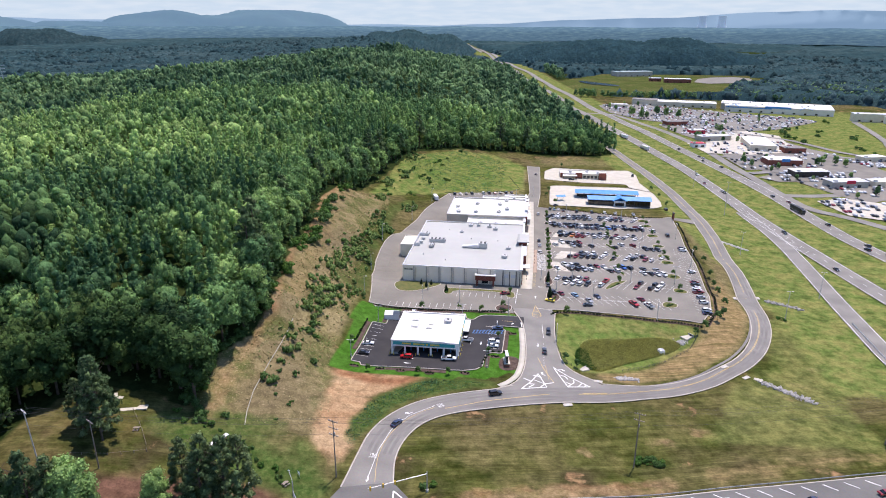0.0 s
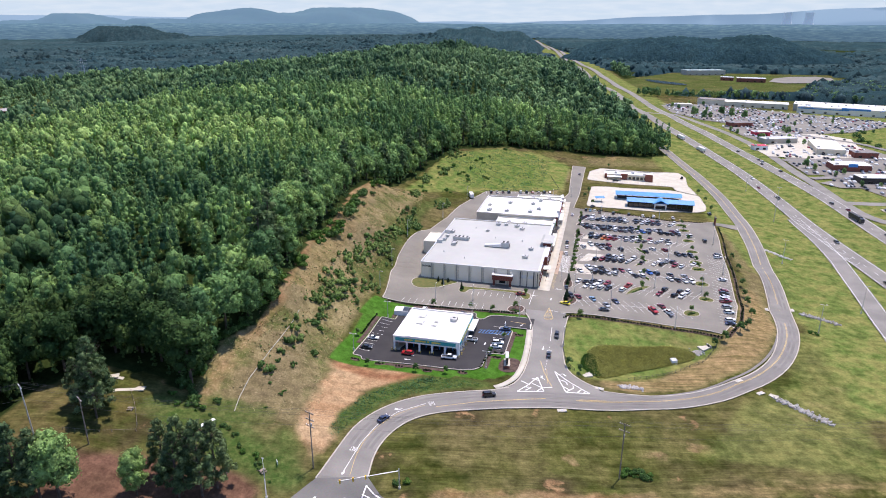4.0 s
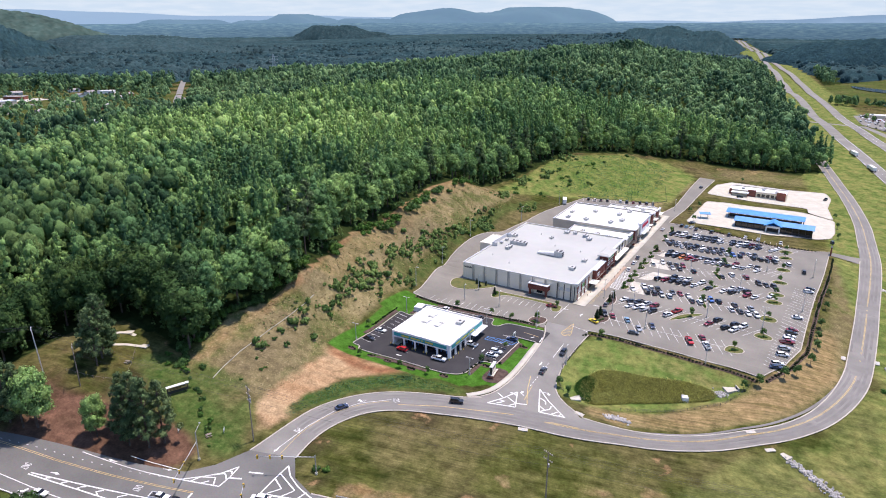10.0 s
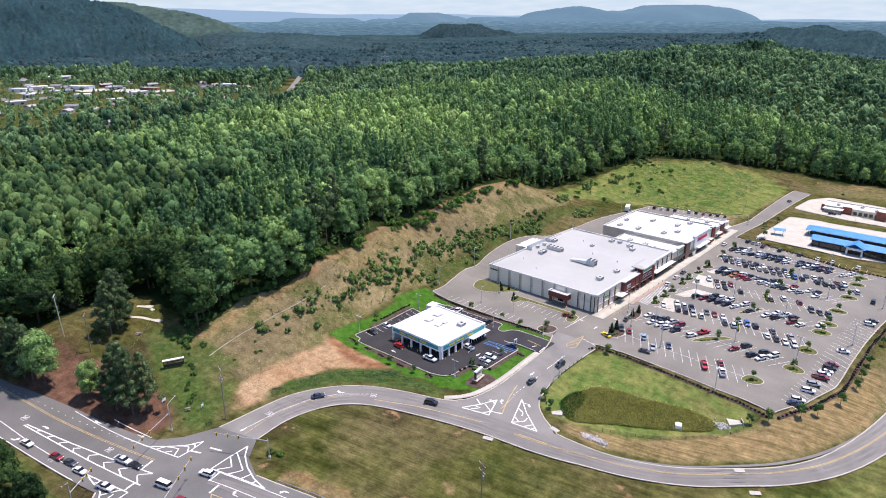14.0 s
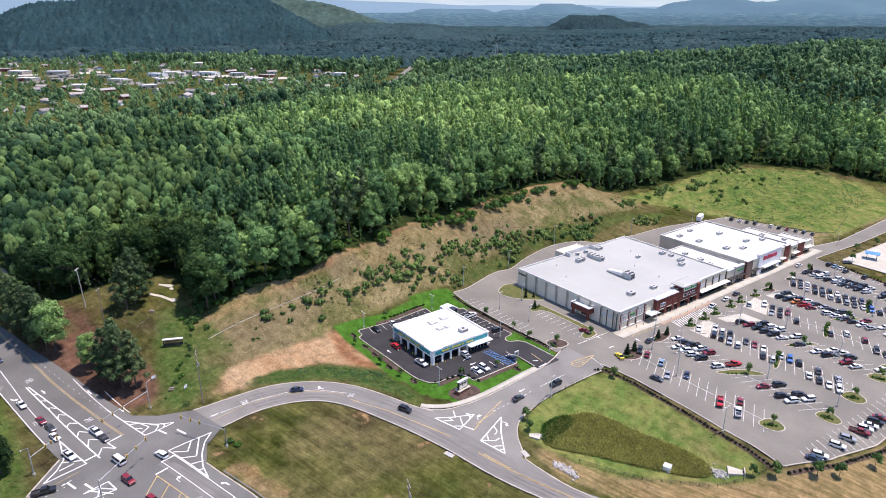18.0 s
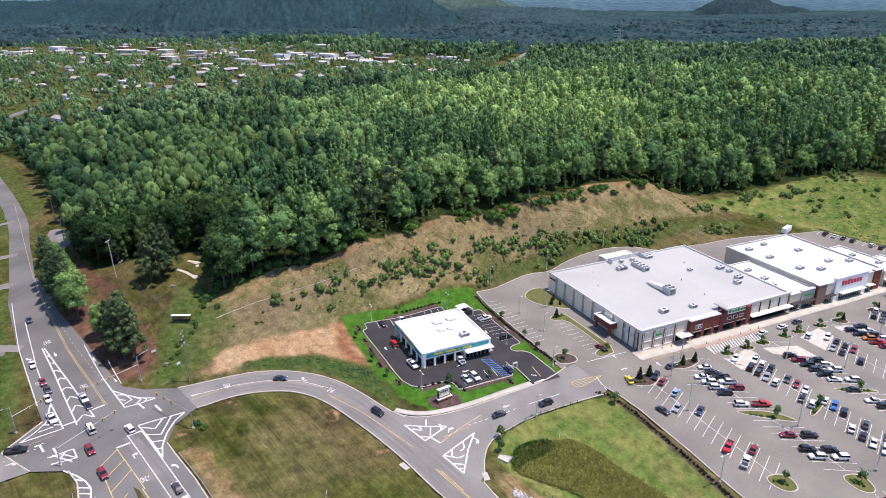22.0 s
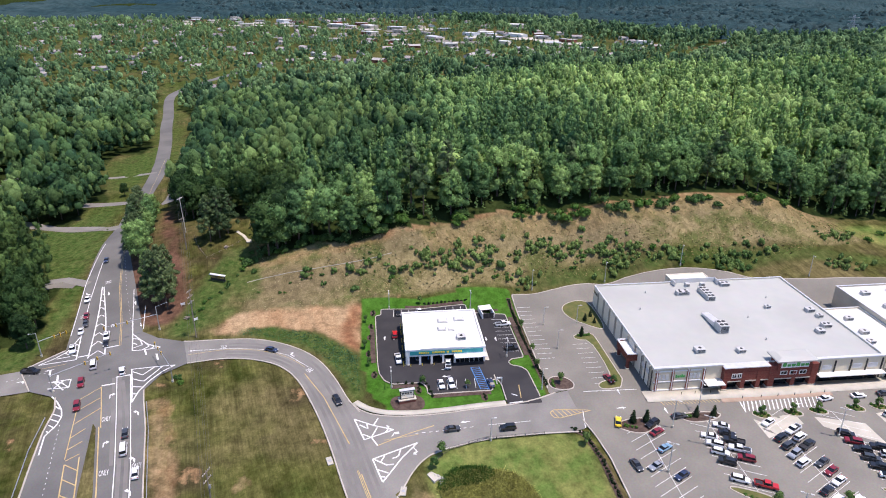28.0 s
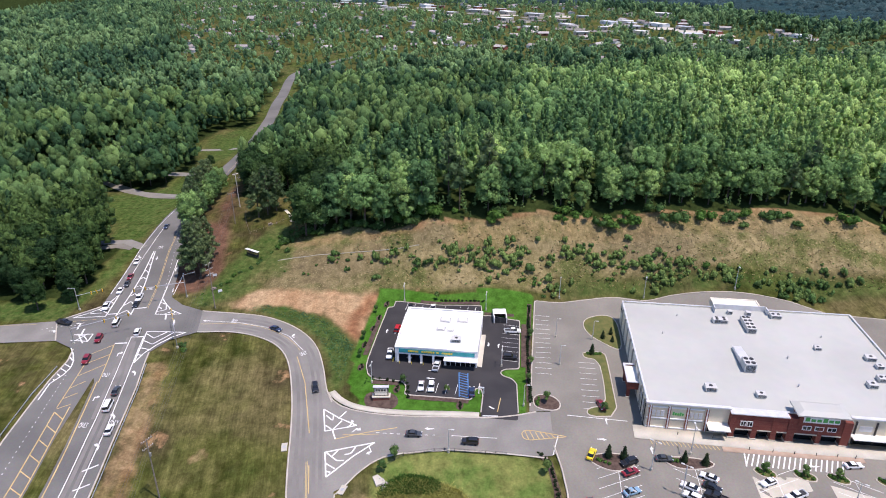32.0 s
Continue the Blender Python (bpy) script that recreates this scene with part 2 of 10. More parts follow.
ROCK = surface("grey_riprap", (0.33, 0.32, 0.30), (0.5, 0.48, 0.45), 0.7, 0.9, 0.02, 8, tint=0.25)
ROOF_WHITE = surface("white_roof_membrane", (0.64, 0.63, 0.585), (0.71, 0.70, 0.655), 0.09, 0.6, 0, 6, speckle=0.06)
ROOF_GREY = surface("pale_grey_roof_membrane", (0.390, 0.394, 0.364), (0.438, 0.442, 0.408), 0.035, 0.6, 0, 8, speckle=0.06)
ROOF_EDGE = surface("metal_coping", (0.62, 0.62, 0.62), (0.7, 0.7, 0.7), 0.5, 0.45, 0, 6, metal=0.3)
CREAM = surface("cream_stucco", (0.66, 0.575, 0.425), (0.71, 0.625, 0.475), 0.25, 0.85, 0.004, 14)
TAN = surface("greige_stucco", (0.42, 0.38, 0.32), (0.47, 0.43, 0.36), 0.25, 0.85, 0.004, 14)
WALLGREY = surface("pale_grey_panel", (0.80, 0.725, 0.59), (0.84, 0.765, 0.63), 0.2, 0.8, 0, 10)
WHITE = surface("white_stucco", (0.76, 0.75, 0.73), (0.82, 0.81, 0.79), 0.3, 0.75, 0, 12)
DARKBAND = surface("dark_bronze", (0.035, 0.03, 0.028), (0.05, 0.045, 0.04), 0.8, 0.5, 0, 8)
TEAL = surface("teal_panel", (0.02, 0.28, 0.30), (0.03, 0.34, 0.36), 0.5, 0.5, 0, 8)
YELLOWSIGN = surface("yellow_sign_face", (0.75, 0.55, 0.05), (0.8, 0.6, 0.08), 1, 0.5)
GREENSIGN = surface("green_sign_face", (0.05, 0.33, 0.08), (0.07, 0.38, 0.1), 1, 0.5)
REDSIGN = surface("red_sign_face", (0.55, 0.03, 0.06), (0.6, 0.05, 0.08), 1, 0.5)
WHITESIGN = surface("white_sign_face", (0.75, 0.75, 0.75), (0.8, 0.8, 0.8), 1, 0.5)
BLUEROOF = surface("blue_metal_roof", (0.03, 0.22, 0.55), (0.05, 0.28, 0.62), 0.3, 0.45, 0, 10, spec=0.5)
LAMPGREY = surface("pale_grey_lamp_paint", (0.46, 0.46, 0.44), (0.54, 0.54, 0.52), 1.5, 0.5, 0, 8)
STEEL = surface("galvanised_steel", (0.42, 0.43, 0.44), (0.52, 0.53, 0.54), 1.5, 0.45, 0, 8, metal=0.6)
BLACKMETAL = surface("black_metal", (0.03, 0.03, 0.032), (0.045, 0.045, 0.047), 2, 0.5)
POLEWOOD = surface("weathered_pole_wood", (0.20, 0.165, 0.13), (0.28, 0.24, 0.2), 1.5, 0.9, 0.01, 8)
BARK = surface("bark", (0.075, 0.058, 0.046), (0.13, 0.105, 0.085), 1.2, 0.95, 0.03, 8)
SIGNAL = surface("yellow_signal_housing", (0.65, 0.38, 0.02), (0.7, 0.45, 0.04), 2, 0.5)
SHOPBRICK = surface("red_brick_far", (0.22, 0.075, 0.05), (0.28, 0.10, 0.07), 0.5, 0.9, 0, 10)
TYRE = surface("tyre_rubber", (0.02, 0.02, 0.02), (0.03, 0.03, 0.03), 4, 0.9)
GREENROOF = surface("grey_green_metal_roof", (0.24, 0.32, 0.30), (0.32, 0.40, 0.38), 0.3, 0.5, 0, 10)
SHINGLE = surface("grey_shingle", (0.24, 0.22, 0.21), (0.36, 0.33, 0.31), 0.6, 0.95, 0, 10, tint=0.35)
SIDING = surface("house_siding", (0.55, 0.52, 0.47), (0.68, 0.66, 0.62), 0.3, 0.85, 0, 8, tint=0.25)
WATER = surface("still_water", (0.03, 0.05, 0.06), (0.04, 0.06, 0.07), 0.1, 0.08, spec=0.5)
HAZED_TOWER = surface("hazed_tower_concrete", (0.36, 0.39, 0.42), (0.44, 0.47, 0.50), 0.01, 0.9)
LENS = surface("lamp_lens", (0.7, 0.7, 0.68), (0.78, 0.78, 0.76), 2, 0.3)
TAILLIGHT = surface("red_lamp_lens", (0.4, 0.02, 0.02), (0.45, 0.03, 0.03), 2, 0.3)
LEAF = foliage("broadleaf", (0.022, 0.064, 0.031), (0.205, 0.340, 0.105), relief=0.9)
# Lit copy of the broadleaf above: brightness in sun is put into its colour.
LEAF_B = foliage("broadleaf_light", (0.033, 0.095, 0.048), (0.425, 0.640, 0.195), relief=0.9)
# Far broadleaf: the blue of distance haze is put into the leaf colour.
LEAF_HAZED = foliage("broadleaf_hazed", (0.018, 0.056, 0.038), (0.225, 0.385, 0.150), relief=1.2)
PINE = foliage("pine_needles", (0.045, 0.085, 0.040), (0.230, 0.310, 0.125), relief=0.7)
SHRUB = foliage("shrub_leaves", (0.045, 0.115, 0.024), (0.190, 0.310, 0.062))
HEDGE = foliage("dark_hedge_leaves", (0.015, 0.028, 0.012), (0.045, 0.065, 0.028))
REED = foliage("pond_reeds", (0.34, 0.33, 0.10), (0.58, 0.53, 0.20), trans=0.4)
# Dark oaks; cloud shade over the near woods is put into the colour too.
LEAF_DARK_SHADED = foliage("dark_shaded_broadleaf", (0.016, 0.042, 0.018), (0.105, 0.190, 0.052), relief=0.9)
BUSH = foliage("bank_scrub_leaves", (0.040, 0.092, 0.028), (0.190, 0.290, 0.082))
# Cloud shade and blue haze over the valley are put into this leaf colour.
FARWOOD_SHADED = foliage("far_woodland", (0.017, 0.040, 0.052), (0.056, 0.098, 0.098), 0.02, 0.0, 0.0, 0.07, 2.0)


def brick_material():
    m = surface("red_brick", (0.15, 0.036, 0.028), (0.20, 0.055, 0.040), 0.6, 0.9, 0.0, 10)
    nt, n = m.node_tree, m.node_tree.nodes
    b, co = n.new("ShaderNodeTexBrick"), n.new("ShaderNodeTexCoord")
    mp = n.new("ShaderNodeMapping")
    mp.inputs["Rotation"].default_value = (radians(90), 0, radians(90))
    b.inputs["Scale"].default_value, b.inputs["Mortar Size"].default_value = 4.0, 0.012
    b.inputs["Color1"].default_value, b.inputs["Color2"].default_value = (0.150, 0.036, 0.027, 1), (0.200, 0.056, 0.040, 1)
    b.inputs["Mortar"].default_value = (0.20, 0.13, 0.105, 1)
    nt.links.new(co.outputs["Object"], mp.inputs[0])
    nt.links.new(mp.outputs[0], b.inputs[0])
    nt.links.new(b.outputs[0], n["Principled BSDF"].inputs["Base Color"])
    return m


BRICK = brick_material()


def glass_material():
    m = bpy.data.materials.new("dark_window_glass")
    m.use_nodes = True
    p = m.node_tree.nodes["Principled BSDF"]
    p.inputs["Base Color"].default_value, p.inputs["Roughness"].default_value = (0.012, 0.014, 0.016, 1), 0.06
    p.inputs["Specular IOR Level"].default_value = 0.6
    return m


GLASS = glass_material()


def paint(name, c, metal=0.0):
    m = bpy.data.materials.new(name)
    m.use_nodes = True
    p = m.node_tree.nodes["Principled BSDF"]
    p.inputs["Base Color"].default_value, p.inputs["Roughness"].default_value = rgb(c), 0.32
    p.inputs["Metallic"].default_value, p.inputs["Coat Weight"].default_value = metal, 0.6
    n, ln = m.node_tree.nodes, m.node_tree.links.new
    t, r = n.new("ShaderNodeTexNoise"), n.new("ShaderNodeMapRange")
    t.inputs["Scale"].default_value = 3
    r.inputs[3].default_value, r.inputs[4].default_value = 0.25, 0.45
    ln(t.outputs[0], r.inputs[0]), ln(r.outputs[0], p.inputs["Roughness"])
    return m


PAINTS = {
    "w": ("white", paint("white_car_paint", (0.74, 0.74, 0.73))), "k": ("black", paint("black_car_paint", (0.012, 0.012, 0.014))),
    "g": ("dark grey", paint("dark_grey_car_paint", (0.06, 0.065, 0.07), 0.3)), "s": ("silver", paint("silver_car_paint", (0.42, 0.43, 0.44), 0.5)),
    "r": ("dark red", paint("dark_red_car_paint", (0.22, 0.012, 0.02))), "R": ("bright red", paint("red_car_paint", (0.5, 0.015, 0.02))),
    "b": ("light blue", paint("light_blue_car_paint", (0.22, 0.38, 0.5), 0.2)), "B": ("blue", paint("blue_car_paint", (0.02, 0.12, 0.42))),
    "n": ("navy blue", paint("navy_car_paint", (0.02, 0.035, 0.08))), "o": ("orange", paint("orange_car_paint", (0.55, 0.16, 0.02))),
    "y": ("yellow", paint("yellow_car_paint", (0.75, 0.55, 0.02))), "t": ("beige", paint("beige_car_paint", (0.42, 0.38, 0.32), 0.3)),
}

# ---------------------------------------------------------------- helpers for building
def thing(name, label, category, at=(0, 0, 0), turn=0.0, group="", kind=""):
    ob = new(name)
    ob.empty_display_size = 0.5
    ob.matrix_basis = pose(*at, 0, 0, turn)
    return tagged(ob, label, category, group, kind)


def part(name, bm, material, parent=None, label="", smooth=False):
    """One mesh object from a bmesh, under a thing or a part."""
    me = bpy.data.meshes.new(name)
    bm.normal_update()
    bm.to_mesh(me)
    bm.free()
    me.materials.append(material)
    if smooth:
        for f in me.polygons:
            f.use_smooth = True
    ob = new(name, me)
    ob.parent = parent
    if label:
        ob["label"] = label
    return ob


def arrays(name, verts, faces, material, smooth=False, layers=None):
    """A mesh object from numpy arrays: verts (n, 3), faces (m, 3 or 4)."""
    me = bpy.data.meshes.new(name)
    verts, faces = np.asarray(verts, np.float32), np.asarray(faces, np.int32)
    k = faces.shape[1]
    me.vertices.add(len(verts)), me.loops.add(faces.size), me.polygons.add(len(faces))
    me.vertices.foreach_set("co", verts.ravel())
    me.loops.foreach_set("vertex_index", faces.ravel())
    me.polygons.foreach_set("loop_start", np.arange(len(faces), dtype=np.int32) * k)
    me.polygons.foreach_set("loop_total", np.full(len(faces), k, np.int32))
    if smooth:
        me.polygons.foreach_set("use_smooth", np.ones(len(faces), bool))
    for key, values in (layers or {}).items():
        a = me.attributes.new(key, "FLOAT", "POINT")
        a.data.foreach_set("value", np.asarray(values, np.float32))
    me.update(calc_edges=True)
    me.validate()
    me.materials.append(material)
    return new(name, me)


def box(bm, x0, y0, z0, x1, y1, z1, bevel=0.0):
    r = bmesh.ops.create_cube(bm, size=1.0, matrix=Matrix.Translation(((x0 + x1) / 2, (y0 + y1) / 2, (z0 + z1) / 2)) @ Matrix.Diagonal((x1 - x0, y1 - y0, z1 - z0, 1)))
    if bevel:
        edges = list({e for v in r["verts"] for e in v.link_edges})
        bmesh.ops.bevel(bm, geom=edges, offset=bevel, segments=1, affect="EDGES")
    return bm


def boxes(*items):
    bm = bmesh.new()
    for i in items:
        box(bm, *i)
    return bm


def tube(bm, p, q, r0, r1=None, seg=8):
    p, q = Vector(p), Vector(q)
    d = q - p
    m = Matrix.Translation((p + q) / 2) @ d.to_track_quat("Z", "Y").to_matrix().to_4x4()
    bmesh.ops.create_cone(bm, cap_ends=True, segments=seg, radius1=r0, radius2=r0 if r1 is None else r1, depth=d.length, matrix=m)
    return bm


def cable(bm, pts, r):
    """One unbroken four-sided rod along a line of points."""
    pts = [Vector(p) for p in pts]
    rings = []
    for i, p in enumerate(pts):
        d = (pts[min(i + 1, len(pts) - 1)] - pts[max(i - 1, 0)]).normalized()
        side = d.cross(Vector((0, 0, 1))).normalized()
        up = side.cross(d)
        rings.append([bm.verts.new(p + (side * a + up * b) * r) for a, b in ((1, 0), (0, 1), (-1, 0), (0, -1))])
    for a, b in zip(rings, rings[1:]):
        for k in range(4):
            bm.faces.new((a[k], a[(k + 1) % 4], b[(k + 1) % 4], b[k]))
    bm.faces.new(rings[0]), bm.faces.new(rings[-1][::-1])
    return bm


def prism(bm, outline, z0, z1):
    """An upright prism over a plan outline."""
    lo = [bm.verts.new((x, y, z0)) for x, y in outline]
    hi = [bm.verts.new((x, y, z1)) for x, y in outline]
    bm.faces.new(hi)
    bm.faces.new(lo[::-1])
    for i in range(len(outline)):
        j = (i + 1) % len(outline)
        bm.faces.new((lo[i], lo[j], hi[j], hi[i]))
    bmesh.ops.recalc_face_normals(bm, faces=bm.faces)
    return bm


def inside(outline, x, y):
    x, y = np.asarray(x, float), np.asarray(y, float)
    c = np.zeros(x.shape, bool)
    n = len(outline)
    for i in range(n):
        (ax, ay), (bx, by) = outline[i][:2], outline[(i + 1) % n][:2]
        if ay != by:
            c ^= ((ay > y) != (by > y)) & (x < (bx - ax) * (y - ay) / (by - ay) + ax)
    return c


def near_line(line, x, y):
    """Distance of points from a polyline."""
    x, y = np.asarray(x, float), np.asarray(y, float)
    d = np.full(x.shape, 1e9)
    for (ax, ay), (bx, by) in zip([p[:2] for p in line], [p[:2] for p in line[1:]]):
        ux, uy = bx - ax, by - ay
        t = np.clip(((x - ax) * ux + (y - ay) * uy) / (ux * ux + uy * uy), 0, 1)
        d = np.minimum(d, np.hypot(x - ax - t * ux, y - ay - t * uy))
    return d


def rounded(line, rounds=2, closed=True):
    """Corners cut off, again and again: a smooth line from a few corners."""
    pts = [Vector(p[:2]) for p in line]
    for _ in range(rounds):
        out = [] if closed else [pts[0]]
        for i in range(len(pts) if closed else len(pts) - 1):
            a, b = pts[i], pts[(i + 1) % len(pts)]
            out += [a.lerp(b, 0.25), a.lerp(b, 0.75)]
        pts = out if closed else out + [pts[-1]]
    return [(p.x, p.y) for p in pts]


def eased(line, r):
    """A closed outline with every corner turned in a short bend."""
    pts = [Vector(p[:2]) for p in line]
    out = []
    for i, b in enumerate(pts):
        a, c = pts[i - 1], pts[(i + 1) % len(pts)]
        p = b.lerp(a, min(0.45, r / max((a - b).length, 0.01)))
        q = b.lerp(c, min(0.45, r / max((c - b).length, 0.01)))
        for t in (0.0, 0.33, 0.67, 1.0):
            out.append(p.lerp(b, t).lerp(b.lerp(q, t), t))
    return [(v.x, v.y) for v in out]


def resample(line, step):
    p = np.array([q[:2] for q in line], float)
    s = np.r_[0, np.cumsum(np.hypot(*np.diff(p, axis=0).T))]
    t = np.linspace(0, s[-1], max(2, int(s[-1] / step) + 1))
    return np.c_[np.interp(t, s, p[:, 0]), np.interp(t, s, p[:, 1])]


# ---------------------------------------------------------------- lie of the land: spot levels in groups
LOOP_OUT = [(-34, 150.5), (-36, 162), (-34.3, 173), (-30, 182), (-21.6, 188.8), (-4.8, 195.6), (10, 200.4), (31, 206), (47, 211.8), (65, 221.5), (78, 230.5), (94.3, 248.2), (106.6, 268), (114, 291), (117.3, 316), (119, 350), (121, 392), (122.8, 439), (122, 470), (118, 551), (93, 700), (79, 765)]
LOOP_IN = [(-48, 146), (-47, 160), (-46, 173.5), (-40.6, 186), (-32, 195), (-19.5, 201.2), (-8, 205.4), (-2, 209), (31, 219), (38, 219.8), (48, 221.8), (64, 230), (79.5, 242), (94, 260), (102.5, 280), (107, 306), (108.5, 330), (111, 380), (111.7, 411), (112.2, 443), (111.7, 469), (108.5, 551), (84, 697), (70, 762)]
HIGHWAY = [(383, -540), (268, -40), (222, 160), (199, 260), (184, 335), (179, 368), (175, 397), (170, 427), (165, 465), (159, 520), (146, 629), (136, 684), (121, 756), (94, 892), (74, 990), (48, 1119), (11, 1338), (-20, 1530), (-68, 1849), (-122, 2198), (-199, 2632), (-295, 3123), (-428, 3840), (-510, 4300)]
HIGHWAY_FAR = [(448, -540), (323, -40), (262, 200), (235, 310), (216, 400), (208.5, 436), (205, 474), (201, 517), (195, 568), (174, 675), (157, 755), (136, 860), (116, 950), (91, 1078), (63, 1216), (32, 1421), (-7, 1653), (-50, 1916), (-104, 2202), (-178, 2632), (-275, 3123), (-408, 3840), (-485, 4300)]
RAMP = [(151.8, 176), (153, 268), (155.5, 300), (158, 348), (161.5, 403), (161, 440), (158, 490)]
FRONTAGE = [(118, 1000), (150, 905), (175, 813), (189, 740), (195, 650), (201, 603), (204.5, 551), (211, 508), (231, 492), (246, 467), (268, 420), (296, 330), (322, 236)]
STORE_LEVELS = [(-62, 300, 0), (-60, 375, 0), (0, 300, -.3), (0, 355, -.3), (0, 460, -.3), (-67, 457, 0), (-80, 312, 0), (-76, 278, .5), (-82, 380, 0), (-30, 300, -.3), (-30, 340, -.3), (-30, 420, -.3), (0, 385, -.3), (0, 420, -.3), (13, 330, -.6), (13, 410, -.6), (-45, 290, -.2), (-22, 285, -.3)]
LOT_LEVELS = [(40, 300, -1.5), (40, 400, -1.5), (95, 425, -2.5), (77, 279, -3), (98, 350, -3), (45, 285, -1.8), (86, 293, -3.2), (91, 332, -3.3), (94, 374, -3.1), (96, 407, -2.8), (97, 440, -2.5), (40, 490, -2.5), (85, 490, -3.5), (45, 560, -4), (0, 608, -4), (-40, 520, 2), (20, 660, -2)]
SHOP_LEVELS = [(-45, 225, -.3), (-23, 224, -.3), (-25, 255, -.3), (-68, 208, .3), (-8, 224, -.8), (10, 245, -1), (8, 215, -2.2), (48, 245, -7.3), (66, 262, -7), (30, 240, -6), (20, 266, -1.6), (55, 262, -5)]
LOOP_LEVELS = [(17, 202, -3.1), (45, 213, -5), (80, 240, -6.6), (100, 265, -8), (107, 322, -9.8), (110, 380, -8), (112, 430, -5.5), (105, 520, -6), (95, 600, -6), (79, 682, -5), (-24, 148, -1.3), (-8, 190, -2.5), (-50, 150, -.5), (-57, 135, -.5), (-21, 127, .2)]
FIELD_LEVELS = [(36, 174, -6.5), (60, 200, -7), (10, 170, -4), (95, 233, -8.6), (120, 240, -10), (40, 140, -2), (60, 150, -2), (114, 165, -2.5), (143, 482, -9.6), (160, 350, -10), (24, 140, -1.6), (200, 190, -3)]
WEST_LEVELS = [(-125, 130, 11.8), (-84, 148, 4.2), (-74, 130, .5), (-163, 80, 0.3), (-101, 169, 8.4), (-62, 162, 2.1), (-260, 60, 0), (-362, 52, -1), (-220, 0, 0), (-455, 31, -1), (-540, 8, 0)]
BANK_LEVELS = [(-98, 226, 22), (-104, 270, 23), (-110, 320, 23.5), (-117, 370, 23), (-119, 400, 22), (-118, 434, 9.5), (-75, 232, 1.5), (-90, 550, 14)]
HILL_LEVELS = [(-200, 250, 22), (-170, 375, 27), (-170, 600, 32), (-250, 900, 44), (-215, 1131, 52), (-346, 1028, 46), (-394, 922, 36), (-700, 1500, 14), (-1000, 1600, 12), (-330, 1500, 58), (-440, 2500, 66), (-560, 3500, 25), (-730, 1090, 20), (-820, 950, 20), (-755, 684, 16), (-900, 300, 14), (-500, 250, 14), (-400, 0, 1), (-400, -300, 4), (-1500, 600, 18), (-1500, 2000, 15)]
PLAIN_LEVELS = [(150, 850, -5.5), (128, 700, -7), (94, 892, -4.8), (50, 860, -3), (110, 960, -4.3), (62, 1050, -3.6), (84, 1110, -3.3), (11, 1338, -1.2), (45, 1338, -1.2), (-10, 1530, 0.2), (24, 1530, 0.2), (-60, 1870, 2.3), (-115, 2220, 4), (-190, 2632, 6), (-285, 3123, 7.5), (-418, 3840, 10), (300, 800, -8), (500, 400, -8), (600, 1500, 0), (1500, 2500, 5), (100, -100, -3), (2500, 300, 0), (-2500, 200, 18), (-2600, 2600, 12), (1200, 4000, 8), (-400, 4300, 12), (0, -1500, 0)]
SPOT = np.array(STORE_LEVELS + LOT_LEVELS + SHOP_LEVELS + LOOP_LEVELS + FIELD_LEVELS + WEST_LEVELS + BANK_LEVELS + HILL_LEVELS + PLAIN_LEVELS, float)


def spline_weights():
    n = len(SPOT)
    d = np.sqrt(((SPOT[:, None, :2] - SPOT[None, :, :2]) ** 2).sum(2) + 16)
    a = np.zeros((n + 3, n + 3))
    a[:n, :n], a[:n, n], a[:n, n + 1:] = -d, 1, SPOT[:, :2]
    a[n:, :n] = a[:n, n:].T
    return np.linalg.solve(a, np.r_[SPOT[:, 2], 0, 0, 0])


WEIGHT = spline_weights()


def h(x, y):
    """Height of the land."""
    x, y = np.asarray(x, float), np.asarray(y, float)
    shape = x.shape
    x, y = np.clip(x.ravel(), -3000, 3000), np.clip(y.ravel(), -1500, 4500)
    out = np.empty(len(x))
    for i in range(0, len(x), 40000):
        a, b = x[i:i + 40000], y[i:i + 40000]
        r = np.sqrt((a[:, None] - SPOT[:, 0]) ** 2 + (b[:, None] - SPOT[:, 1]) ** 2 + 16)
        out[i:i + 40000] = -r @ WEIGHT[:-3] + WEIGHT[-3] + WEIGHT[-2] * a + WEIGHT[-1] * b
    return out.reshape(shape)


def hz(x, y):
    return float(h(np.array([x]), np.array([y]))[0])


# ---------------------------------------------------------------- outlines of the plan
MAIN_ROAD = [(-300, 73.5), (-275, 79.5), (-249, 84), (-214, 88), (-167, 94.5), (-113, 108), (-86, 118.4), (-56.5, 129.2), (-51.5, 136), (-48, 146), (-41, 149), (-34, 150.5), (-27.7, 143.7), (-19.2, 140.8), (-13.4, 142.5), (-1, 146.6), (24, 153.2), (65, 164.5), (114, 178), (250, 215), (760, 352), (760, 324), (250, 187), (114, 150), (65, 136), (28, 124.5), (14, 121.5), (0, 118.8), (-10, 118), (-16.3, 115.5), (-20.5, 106), (-33, 97.6), (-45, 107), (-61, 103), (-97, 95), (-135, 88), (-173, 83.5), (-234, 76.5), (-275, 70), (-300, 64.5)]
SIDE_ROAD = [(-20.5, 106), (-17.2, 87.6), (-8, 45), (4, -10), (70, -300), (59, -302), (-7, -12), (-19, 42), (-28, 79), (-33, 97.6)]
LOOP_ROAD = LOOP_OUT + LOOP_IN[::-1]
ENTRANCE = [(-8, 205.4), (-1.5, 210), (1.5, 217.5), (2.6, 231.6), (1.4, 253.3), (-0.5, 262.5), (-3.6, 270), (-4.6, 277), (11, 277.5), (14.8, 273), (14, 258.3), (14.3, 243.4), (16.5, 230.2), (21, 224.5), (31, 219.3), (31, 213), (8, 205)]
